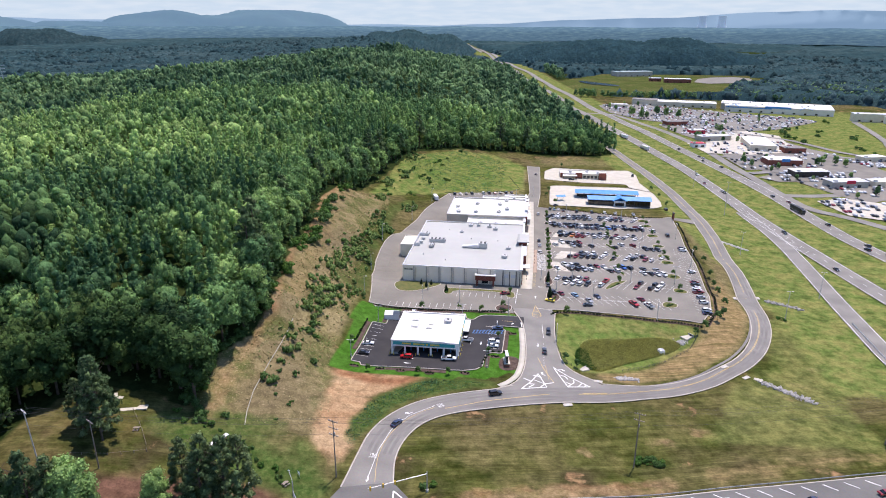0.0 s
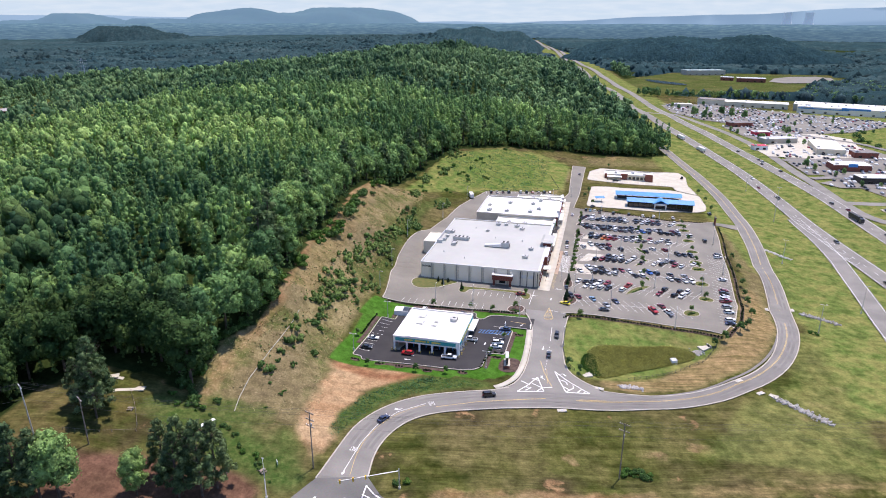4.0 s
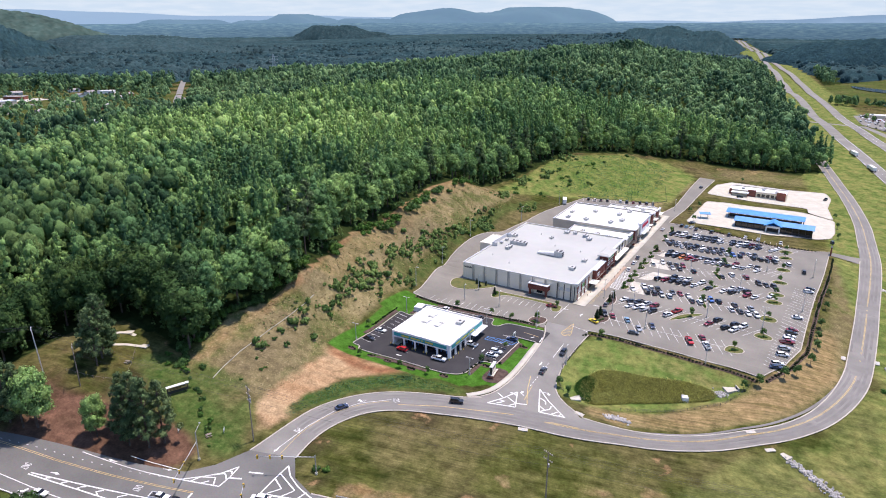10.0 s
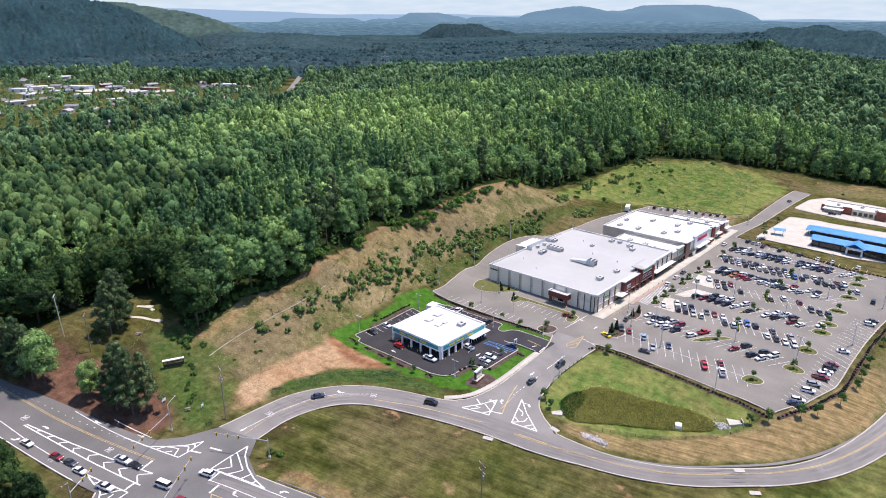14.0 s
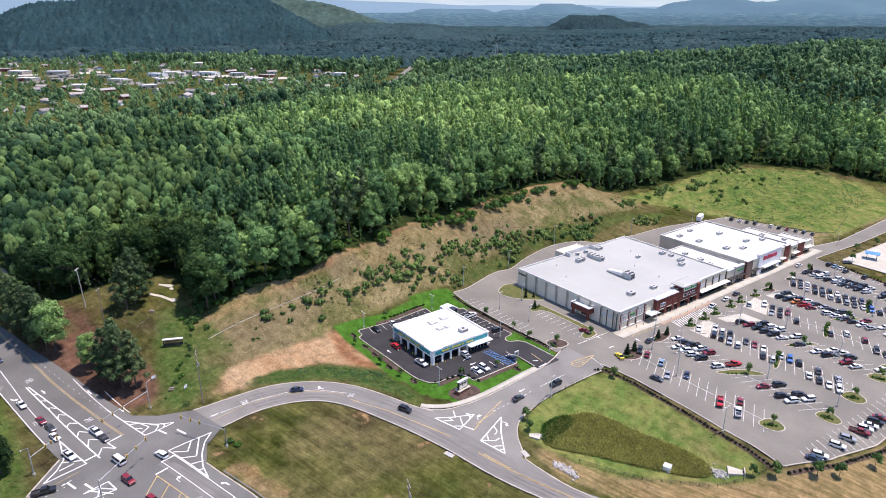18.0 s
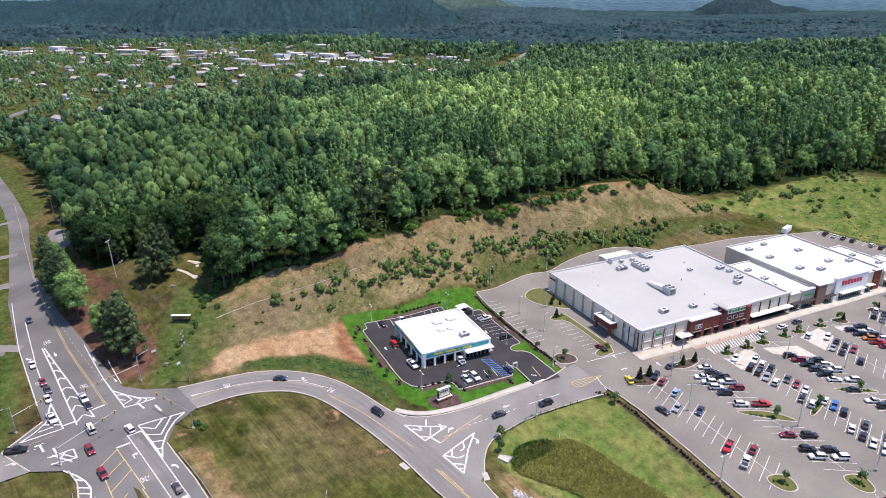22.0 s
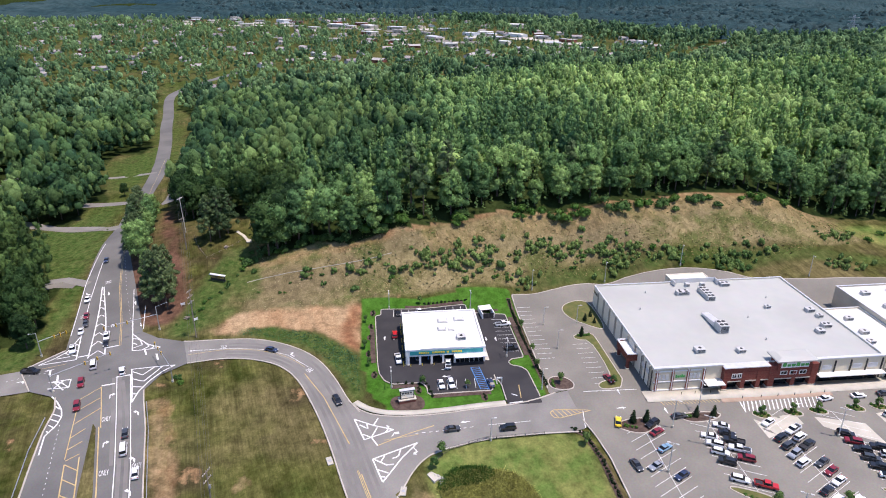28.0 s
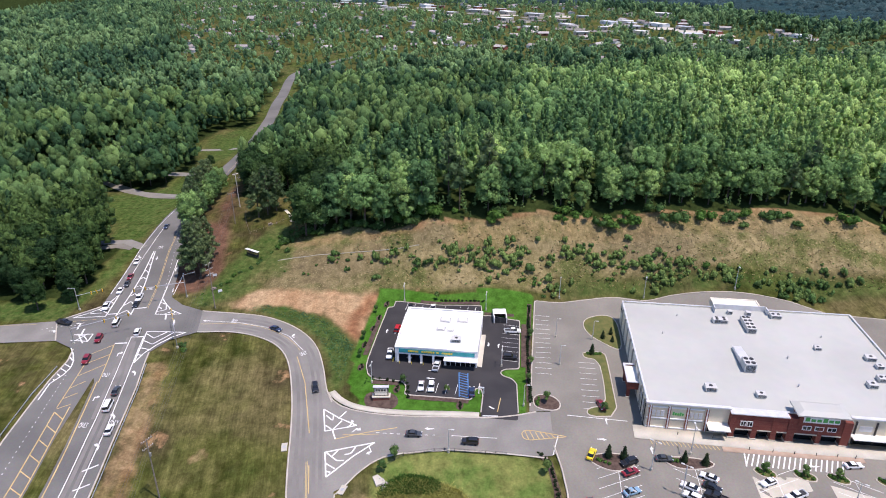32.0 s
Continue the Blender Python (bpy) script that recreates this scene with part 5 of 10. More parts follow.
hip_lo = [bm.verts.new(q) for q in ((-3.6, 338.6, 10.0), (BX + 1.3, 338.6, 10.0), (BX + 1.3, 352.2, 10.0), (-3.6, 352.2, 10.0))]
hip_hi = [bm.verts.new(q) for q in ((-2.2, 340.4, 10.7), (BX - 0.2, 340.4, 10.7), (BX - 0.2, 350.4, 10.7), (-2.2, 350.4, 10.7))]
bm.faces.new(hip_hi)
for k in range(4):
    bm.faces.new((hip_lo[k], hip_lo[(k + 1) % 4], hip_hi[(k + 1) % 4], hip_hi[k]))
bm.faces.new(hip_lo[::-1])
wpart("tower_roof", bm, ROOF_GREY, store, "low hipped grey metal roof")
wpart("tower_cornice", boxes((-3.6, 338.6, 9.6, BX + 1.3, 352.2, 9.998)), STEEL, store, "projecting grey metal cornice")
for k in range(6):
    wpart("sign_letter", boxes((BX + 0.16, 341.2 + 1.5 * k, 7.5, BX + 0.3, 342.3 + 1.5 * k, 8.3 + 0.5 * (k in (0, 3)))), GREENSIGN, store)
for y in (341.2, 344.4, 347.6):
    wpart("upper_window", boxes((BX - 0.15, y, 4.5, BX - 0.02, y + 2.0, 5.6)), GLASS, store)
    wpart("window_frame", boxes((BX - 0.15, y - 0.15, 4.35, BX + 0.03, y, 5.75), (BX - 0.15, y + 2.0, 4.35, BX + 0.03, y + 2.15, 5.75), (BX - 0.15, y, 5.6, BX + 0.03, y + 2.0, 5.75), (BX - 0.15, y, 4.35, BX + 0.03, y + 2.0, 4.5), (BX - 0.15, y + 0.95, 4.5, BX, y + 1.05, 5.6)), WHITE, store)
# right of the entrance
wpart("front_wall", boxes((-0.6, 353.6, -1.0, -0.1, 377.5, 8.1)), CREAM, store)
wpart("front_cornice", boxes((-0.9, 353.6, 8.1, 0.25, 377.6, 8.5)), ROOF_EDGE, store)
for y in (355.0, 360.2, 365.6, 371.0, 376.4):
    wpart("trellis_post", boxes((-0.1, y, 0.0, 0.25, y + 0.35, 7.4)), DARKBAND, store)
for y in (356.2, 366.6, 372.0):
    wpart("louvre_panel", boxes(*[(-0.1, y, 4.2 + 0.25 * j, 0.08, y + 3.2, 4.36 + 0.25 * j) for j in range(7)]), ROOF_EDGE, store)
wpart("canopy", boxes((-0.1, 354.2, 3.0, 2.6, 377.0, 3.22)), ROOF_WHITE, store, "long flat white metal canopy")
wpart("shop_glass", boxes((-0.1, 355.0, -0.2, 0.02, 376.0, 2.6)), GLASS, store)
# drive-through porch
for x in (-22.2, -14.2):
    wpart("porch_pier", boxes((x, 296.9, -1.2, x + 0.9, 297.8, 4.6)), BRICK, store)
    wpart("pier_base", boxes((x - 0.15, 296.75, -1.2, x + 1.05, 297.95, 0.1)), CONCRETE, store)
wpart("porch_fascia", boxes((-22.6, 296.7, 3.1, -12.9, 297.0, 5.6), (-22.6, 297.0, 3.1, -22.2, 300.1, 5.6), (-13.3, 297.0, 3.1, -12.9, 300.1, 5.6)), BRICK, store)
wpart("porch_roof", boxes((-22.2, 297.0, 5.0, -13.3, 300.1, 5.25)), ROOF_WHITE, store)
wpart("porch_coping", boxes((-22.8, 296.5, 5.6, -12.7, 297.1, 5.8), (-22.8, 297.1, 5.6, -22.1, 300.1, 5.8), (-13.4, 297.1, 5.6, -12.7, 300.1, 5.8)), ROOF_EDGE, store)
wpart("drive_window", boxes((-19.5, 300.02, 0.4, -16.5, 300.1, 2.6)), GLASS, store)
# corner trellis on the side wall
for x in (-9.5, -6.2, -3.0, -1.2):
    wpart("trellis_post", boxes((x, 299.85, -0.8, x + 0.35, 300.08, 7.2)), DARKBAND, store)
for x in (-8.8, -5.4):
    wpart("louvre_panel", boxes(*[(x, 299.96, 4.0 + 0.25 * j, x + 2.2, 300.08, 4.16 + 0.25 * j) for j in range(7)]), ROOF_EDGE, store)
# loading bay at the back
walls(store, -66.8, 332.6, -59.42, 348.6, -1.2, 7.8, WALLGREY, 0.3, "bay_wall")
wpart("bay_roof", boxes((-66.5, 332.9, 7.2, -59.42, 348.3, 7.5)), ROOF_WHITE, store)
wpart("bay_screen", boxes((-59.0, 331.4, TOP - 0.5, -58.7, 349.4, 9.4), (-58.7, 331.4, TOP - 0.5, -55.8, 331.7, 9.4), (-58.7, 349.1, TOP - 0.5, -55.8, 349.4, 9.4)), ROOF_EDGE, store)
for x, y, sx, sy, sz, fans in ((-50.0, 331.6, 2.4, 5.0, 1.6, 4), (-48.0, 340.2, 8.8, 3.0, 1.9, 8), (-22.4, 333.0, 4.2, 3.4, 3.0, 4), (-10.2, 319.2, 2.6, 3.2, 1.5, 1), (-8.7, 332.6, 2.2, 2.6, 1.3, 1), (-55.8, 351.4, 2.6, 3.6, 1.4, 2), (-32.4, 371.9, 2.4, 3.0, 1.3, 1), (-27.9, 372.6, 2.0, 2.0, 1.2, 1), (-21.2, 370.6, 2.4, 3.2, 1.4, 2), (-17.6, 366.0, 2.4, 2.6, 1.4, 1), (-36.4, 358.0, 1.8, 2.0, 1.1, 1), (-56.5, 336.5, 1.6, 1.6, 1.4, 0), (-56.3, 342.6, 1.6, 1.6, 1.4, 0)):
    roof_unit(x, y, TOP - 0.5, sx, sy, sz, fans)
duct = thing("roof_duct", "long boxed grey air duct on the store roof", "duct", (-29, 332.6, TOP - 0.5))
bm = bmesh.new()
prism(bm, [(-4.6, -1.4), (4.4, -1.4), (4.4, 1.4), (-4.6, 1.4)], 0.4, 2.1)
for v in bm.verts:
    if v.co.x < -4 and v.co.z > 1:
        v.co.z = 1.0
part("duct_body", bm, ROOF_EDGE, duct)
part("duct_feet", boxes(*[(x, -1.2, 0, x + 0.3, 1.2, 0.4) for x in (-4, -1.5, 1, 3.6)]), STEEL, duct)
for x, y in ((-52.5, 318), (-40, 311), (-15, 345), (-44, 362), (-30, 347)):
    v = thing("roof_vent", "small grey vent pipe on the roof", "vent", (x, y, TOP - 0.5), 0, "roof vents")
    bm = bmesh.new()
    tube(bm, (0, 0, 0), (0, 0, 0.7), 0.18)
    part("pipe", bm, STEEL, v)
    bm = bmesh.new()
    tube(bm, (0, 0, 0.7), (0, 0, 0.9), 0.32, 0.1)
    part("cap", bm, STEEL, v)

store.location.x -= 0.8

# row of shops ------------------------------------------------------
shops = thing("shop_row", "row of shops with a white roof and brick piers", "store", (-25, 420, 0))
walls(shops, -36, 377.52, -1.6, 394.4, -1.4, 6.2, CREAM)
flat_roof(shops, -36, 377.52, -1.6, 394.4, 5.7, ROOF_WHITE, 0.5)
walls(shops, -50, 394.42, -0.8, 436.4, -1.4, 8.0, TAN)
flat_roof(shops, -50, 394.42, -0.8, 436.4, 7.4, ROOF_WHITE, 0.6)
walls(shops, -31, 436.42, -1.0, 450.0, -1.4, 6.2, CREAM)
flat_roof(shops, -31, 436.42, -1.0, 450.0, 5.7, ROOF_WHITE, 0.5)
walls(shops, -16, 450.02, -1.4, 458.5, -1.4, 5.4, CREAM)
flat_roof(shops, -16, 450.02, -1.4, 458.5, 5.0, ROOF_WHITE, 0.4)
for x0, y0, x1, y1, z, mat in ((-1.6, 377.8, -0.8, 384.0, 6.8, CREAM), (-1.6, 384.0, -0.5, 392.0, 7.4, TAN), (-0.8, 392.2, 0.5, 397.6, 8.6, BRICK), (-0.8, 397.6, 0.1, 403.0, 8.2, CREAM), (-0.8, 403.0, 0.7, 423.6, 9.6, WHITE), (-0.8, 423.6, 0.2, 428.0, 8.4, CREAM), (-0.8, 428.0, 0.8, 432.4, 9.0, BRICK), (-1.0, 436.4, -0.2, 443.0, 6.8, CREAM), (-1.0, 443.0, 0.3, 449.0, 7.2, BRICK), (-1.4, 450.4, -0.5, 458.0, 5.9, CREAM)):
    wpart("front_panel", boxes((x0, y0, -1.0, x1, y1, z)), mat, shops)
    wpart("panel_coping", boxes((x0 - 0.2, y0 - 0.05, z, x1 + 0.2, y1 + 0.05, z + 0.25)), ROOF_EDGE, shops)
for y0, y1, x in ((378.6, 383.4, -0.8), (385.0, 391.4, -0.5), (398.0, 402.6, 0.1), (406.0, 421.0, 0.7), (424.0, 427.6, 0.2), (437.0, 442.6, -0.2), (451.0, 457.4, -0.5)):
    wpart("shop_glass", boxes((x, y0, -0.3, x + 0.06, y1, 2.6)), GLASS, shops)
    wpart("canopy", boxes((x, y0 - 0.4, 3.0, x + 2.0, y1 + 0.4, 3.2)), DARKBAND if y0 < 404 else ROOF_WHITE, shops)
    wpart("mullion", boxes(*[(x + 0.06, y, -0.3, x + 0.12, y + 0.1, 2.6) for y in np.arange(y0, y1, 1.5)]), ROOF_EDGE, shops)
wpart("red_sign", boxes(*[(0.7, 406.6 + 1.9 * k, 6.2, 0.86, 408.0 + 1.9 * k, 8.0 + 0.35 * (k in (0, 2))) for k in range(7)]), REDSIGN, shops, "red raised lettering shapes on white")
wpart("green_sign", boxes(*[(-0.5, 385.6 + 0.85 * k, 5.0, -0.38, 386.2 + 0.85 * k, 5.8) for k in range(7)]), GREENSIGN, shops, "green lettering shapes")
wpart("small_sign", boxes(*[(-0.2, 438 + 0.8 * k, 4.6, -0.08, 438.6 + 0.8 * k, 5.3) for k in range(5)]), DARKBAND, shops, "dark lettering shapes")
for x, y, sx, sy, z in ((-43, 401.6, 2.2, 3.2, 7.4), (-32, 402.5, 2.2, 3.2, 7.4), (-32.5, 422, 2.2, 3.2, 7.4), (-17.4, 404, 2.4, 3.4, 7.4), (-12.6, 411.2, 2.4, 3.4, 7.4), (-17.5, 422.7, 2.2, 3.4, 7.4), (-13.7, 431.4, 2.2, 3.0, 7.4), (-44.8, 413.5, 2, 2.6, 7.4), (-27.8, 384.3, 2, 2.8, 5.7), (-18.4, 383.3, 2.2, 2.8, 5.7), (-12.1, 381.1, 2, 2.6, 5.7), (-20, 443, 2, 2.8, 5.7), (-9, 446, 2, 2.8, 5.7)):
    roof_unit(x, y, z, sx, sy, 1.3, 1)
dock = thing("loading_dock_box", "white storage trailer behind the shops", "trailer", (-66, 457, hz(-66, 457)), 20)
part("body", box(bmesh.new(), -1.3, -4, 0.9, 1.3, 4, 3.6, 0.05), WHITE, dock)
part("chassis", boxes((-1.0, -3.6, 0.3, 1.0, 3.6, 0.9)), BLACKMETAL, dock)

# tyre shop -----------------------------------------------------------
tz = -0.45
tire = thing("tyre_shop", "white tyre shop with teal bands and open service bays", "shop", (-36.5, 237.5, tz))
X0, Y0, X1, Y1 = -50.0, 224.2, -23.6, 251.0
wpart("floor_slab", boxes((X0, Y0, tz - 0.6, X1, Y1, tz + 0.12)), CONCRETE, tire)
wpart("back_wall", boxes((X0, Y0 + 0.4, tz, X0 + 0.4, Y1, 5.6)), WHITE, tire)
wpart("side_wall", boxes((X0 + 0.4, Y1 - 0.4, tz, X1, Y1, 5.6)), WHITE, tire)
wpart("inner_wall", boxes((-36.4, 233.4, tz, -36.1, Y1 - 0.4, 4.9)), WALLGREY, tire)
wpart("office_wall", boxes((-36.1, 241.0, tz, X1 - 0.5, 241.2, 4.9)), WALLGREY, tire)
wpart("roof", boxes((X0 + 0.4, Y0 + 0.4, 5.0, X1 - 0.4, Y1 - 0.4, 5.3)), ROOF_WHITE, tire)
wpart("south_fascia", boxes((X0, Y0, 3.1, X1, Y0 + 0.4, 5.6)), WHITE, tire)
wpart("east_fascia", boxes((X1 - 0.4, Y0 + 0.4, 3.1, X1, Y1 - 0.4, 5.6)), WHITE, tire)
wpart("teal_band", boxes((X0 + 0.8, Y0 - 0.12, 3.7, X1 - 1.4, Y0, 5.1)), TEAL, tire, "teal band with lettering")
wpart("teal_band", boxes((X1, Y0 + 1.4, 3.7, X1 + 0.12, Y1 - 0.8, 5.1)), TEAL, tire, "teal band with lettering")
wpart("raised_parapet", boxes((X0 + 5, Y0 - 0.14, 5.6, X1 - 5, Y0 + 0.4, 6.05)), WHITE, tire)
wpart("raised_parapet", boxes((X1 - 0.4, Y0 + 5, 5.6, X1 + 0.14, Y1 - 7, 6.05)), WHITE, tire)
for b in ((X0 - 0.1, Y0 - 0.1, 5.6, X0 + 5, Y0 + 0.5, 5.75), (X1 - 5, Y0 - 0.1, 5.6, X1 + 0.1, Y0 + 0.5, 5.75), (X0 - 0.1, Y0 + 0.5, 5.6, X0 + 0.5, Y1 - 0.5, 5.75), (X0 - 0.1, Y1 - 0.5, 5.6, X1 + 0.1, Y1 + 0.1, 5.75), (X1 - 0.5, Y0 + 0.5, 5.6, X1 + 0.1, Y0 + 5, 5.75), (X1 - 0.5, Y1 - 7, 5.6, X1 + 0.1, Y1 - 0.5, 5.75)):
    wpart("parapet_coping", boxes(b), WHITE, tire)
lettering = [(0.55 + 0.12 * ((k * 7) % 4), 0.0 if k in (5, 12, 14) else 1.0) for k in range(20)]
for south in (True, False):
    u, bs = 0.0, []
    for w, on in lettering:
        if on:
            a = (-45.5 + u) if south else (228.6 + u)
            bs.append((a, Y0 - 0.22, 4.15, a + w * 0.8, Y0 - 0.12, 4.75) if south else (X1 + 0.12, a, 4.15, X1 + 0.22, a + w * 0.8, 4.75))
        u += w
    for b in bs:
        wpart("sign_letter", boxes(b), YELLOWSIGN, tire)
for k in range(6):
    x = X0 + 0.35 + k * (X1 - X0 - 1.0) / 5
    wpart("bay_pier", boxes((x - 0.35, Y0, tz, x + 0.35, Y0 + 0.5, 3.1)), WHITE, tire)
    wpart("pier_foot", boxes((x - 0.42, Y0 - 0.08, tz, x + 0.42, Y0 + 0.58, tz + 0.7)), WALLGREY, tire)
    for s in (-0.75, 0.75):
        bm = bmesh.new()
        tube(bm, (x + s, Y0 - 0.7, tz), (x + s, Y0 - 0.7, tz + 1.15), 0.12)
        wpart("bollard", bm, YELLOWSIGN, tire)
for k in range(5):
    y = Y0 + 0.9 + k * 3.9
    wpart("bay_pier", boxes((X1 - 0.5, y - 0.35, tz, X1, y + 0.35, 3.1)), WHITE, tire)
    wpart("pier_foot", boxes((X1 - 0.58, y - 0.42, tz, X1 + 0.08, y + 0.42, tz + 0.7)), WALLGREY, tire)
    if k < 4:
        bm = bmesh.new()
        tube(bm, (X1 + 0.7, y + 0.7, tz), (X1 + 0.7, y + 0.7, tz + 1.15), 0.12)
        wpart("bollard", bm, YELLOWSIGN, tire)
wpart("office_glass", boxes((X1 - 0.3, 240.8, tz + 0.2, X1 - 0.2, Y1 - 0.5, 3.1)), GLASS, tire)
wpart("office_mullion", boxes(*[(X1 - 0.2, y, tz + 0.2, X1 - 0.12, y + 0.12, 3.1) for y in np.arange(240.8, 250.8, 1.6)]), WHITE, tire)
wpart("entrance_canopy", boxes((X1, 240.4, 3.0, X1 + 2.4, Y1 + 0.3, 3.25)), WHITE, tire)
wpart("entrance_step", boxes((X1, 240.0, tz - 0.2, X1 + 2.6, Y1 + 1.6, tz + 0.3), (X0 + 6, Y1, tz - 0.2, X1, Y1 + 1.6, tz + 0.3)), CONCRETE, tire)
for x, y in ((-44, 227.5), (-39, 228), (-33.5, 228), (-28.2, 227.8), (-28, 232), (-29, 236.4)):
    lift = thing("car_lift", "blue two-post car lift in a service bay", "car lift", (x, y, tz + 0.12), 0, "car lifts")
    part("post", boxes((-1.4, -0.2, 0, -1.1, 0.2, 2.6)), BLUEROOF, lift)
    part("post", boxes((1.1, -0.2, 0, 1.4, 0.2, 2.6)), BLUEROOF, lift)
    part("crossbeam", boxes((-1.1, -0.1, 2.4, 1.1, 0.1, 2.6)), BLUEROOF, lift)
for x, y, sx, sy, sz in ((-43, 238.4, 3.0, 3.6, 0.5), (-43.6, 244.4, 3.0, 3.6, 0.5), (-37, 237.6, 2.4, 3.0, 0.45), (-36.6, 240.9, 2.0, 2.2, 0.45), (-30, 243.6, 2.6, 3.2, 1.3)):
    roof_unit(x, y, 5.3, sx, sy, sz, 1 if sz > 1 else 0, "pale grey skylight curb and unit on a white roof" if sz < 1 else "grey rooftop air handling unit on curbs")
bin_pen = thing("bin_enclosure", "white walled bin enclosure with a dark gate", "enclosure", (-56.5, 256.8, hz(-56.5, 256.8)), 8)
for b in ((-3.2, -2.4, 0, 3.2, -2.1, 2.3), (-3.2, 2.1, 0, 3.2, 2.4, 2.3), (-3.2, -2.1, 0, -2.9, 2.1, 2.3)):
    part("wall", boxes(b), WHITE, bin_pen)
part("gate", boxes((3.0, -2.1, 0.15, 3.12, -0.05, 2.1)), BLACKMETAL, bin_pen)
part("gate", boxes((3.0, 0.05, 0.15, 3.12, 2.1, 2.1)), BLACKMETAL, bin_pen)
part("roof_panel", boxes((-3.2, -2.4, 2.3, 0.5, 2.4, 2.42)), WHITE, bin_pen)

# monument sign
mon = thing("monument_sign", "dark-framed monument sign on a pale base in mulch", "sign", (-5.0, 223.6, hz(-5, 223.6)), 8)
part("base", box(bmesh.new(), -1.0, -2.6, -0.3, 1.0, 2.6, 1.0, 0.05), SHOPBRICK, mon)
part("base_cap", boxes((-1.15, -2.75, 1.0, 1.15, 2.75, 1.2)), CONCRETE, mon)
part("cabinet", box(bmesh.new(), -0.4, -2.2, 1.2, 0.4, 2.2, 4.2, 0.05), DARKBAND, mon)
for s in (-1, 1):
    part("sign_panel", boxes((s * 0.4 - 0.04, -1.9, 2.7, s * 0.4 + 0.04, 1.9, 3.9), (s * 0.4 - 0.04, -1.9, 1.5, s * 0.4 + 0.04, 1.9, 2.5)), WALLGREY, mon)
    part("sign_bars", boxes(*[(s * 0.46 - 0.02, -1.6 + 0.8 * k, 3.0, s * 0.46 + 0.02, -1.0 + 0.8 * k, 3.6) for k in range(4)]), DARKBAND, mon, "dark bars of lettering")
part("cornice", boxes((-0.6, -2.4, 4.2, 0.6, 2.4, 4.4)), ROOF_EDGE, mon)
drape("mulch_bed", rounded([(-8.2, 217.6), (0.4, 219.6), (0.2, 229.2), (-7.6, 228.6)], 2), MULCH, 0.09, 2, "dark bark mulch bed round the sign", "mulch bed")

# car wash -------------------------------------------------------------
def gable(bm, x0, y0, x1, y1, z, rise, along_x=True, over=0.6, t=0.2):
    """A thin pitched roof over a rectangle."""
    x0, y0, x1, y1 = x0 - over, y0 - over, x1 + over, y1 + over
    if along_x:
        m = (y0 + y1) / 2
        sec = [(y0, z), (m, z + rise), (y1, z), (y1, z + t), (m, z + rise + t), (y0, z + t)]
        a = [bm.verts.new((x0, u, v)) for u, v in sec]
        b = [bm.verts.new((x1, u, v)) for u, v in sec]
    else:
        m = (x0 + x1) / 2
        sec = [(x0, z), (m, z + rise), (x1, z), (x1, z + t), (m, z + rise + t), (x0, z + t)]
        a = [bm.verts.new((u, y0, v)) for u, v in sec]
        b = [bm.verts.new((u, y1, v)) for u, v in sec]
    for i in range(6):
        j = (i + 1) % 6
        bm.faces.new((a[i], a[j], b[j], b[i]))
    for q in (a, b):
        bm.faces.new((q[0], q[1], q[4], q[5]))
        bm.faces.new((q[1], q[2], q[3], q[4]))
    bmesh.ops.recalc_face_normals(bm, faces=bm.faces)
    return bm


wz = hz(62, 470)
wash = thing("car_wash", "car wash tunnel with a bright blue metal roof", "car wash", (65, 470, wz))
for b in ((44, 466, wz - 1, 87, 466.4, wz + 1.2), (44, 474.6, wz - 1, 87, 475, wz + 4.4), (44, 466.4, wz - 1, 44.4, 474.6, wz + 4.4), (86.6, 466.4, wz - 1, 87, 474.6, wz + 4.4)):
    wpart("wall", boxes(b), DARKBAND, wash)
wpart("glass_front", boxes((44.4, 466.1, wz + 1.2, 86.6, 466.25, wz + 4.4)), GLASS, wash)
for x in np.arange(44, 87, 3.57):
    wpart("column", boxes((x - 0.2, 465.8, wz, x + 0.2, 466.1, wz + 4.4)), BLACKMETAL, wash)
wpart("roof", gable(bmesh.new(), 43.5, 465.4, 87.3, 475.4, wz + 4.4, 1.7), BLUEROOF, wash)
wpart("entrance_gable", gable(bmesh.new(), 61, 463.2, 70, 472, wz + 4.3, 2.4, False), BLUEROOF, wash)
wpart("gable_wall", boxes((61.5, 463.6, wz, 62.2, 465.7, wz + 4.4), (68.8, 463.6, wz, 69.5, 465.7, wz + 4.4), (62.2, 463.6, wz + 3.2, 68.8, 463.9, wz + 4.4)), WHITE, wash)
bay = thing("vacuum_canopy", "long open canopy with a bright blue metal roof", "canopy", (59, 491, hz(59, 491)))
vz = hz(59, 491)
for x in np.arange(37, 82, 5.5):
    for y in (487.2, 496.2):
        bm = bmesh.new()
        tube(bm, (x, y, hz(x, y)), (x, y, vz + 4.6), 0.16)
        wpart("post", bm, BLACKMETAL, bay)
wpart("roof", gable(bmesh.new(), 36, 486.2, 81.2, 497.2, vz + 4.4, 1.3), BLUEROOF, bay)
wpart("equipment_wall", boxes((37, 491.2, vz, 80, 491.6, vz + 2.6)), DARKBAND, bay)
kiosk = thing("pay_canopy", "small blue pay-station canopy on posts", "canopy", (24, 474, hz(24, 474)), 20)
for x in (-2.2, 2.2):
    bm = bmesh.new()
    tube(bm, (x, 0, 0), (x, 0, 3.2), 0.12)
    part("post", bm, BLACKMETAL, kiosk)
part("roof", gable(bmesh.new(), -2.8, -2, 2.8, 2, 3.2, 0.8), BLUEROOF, kiosk)

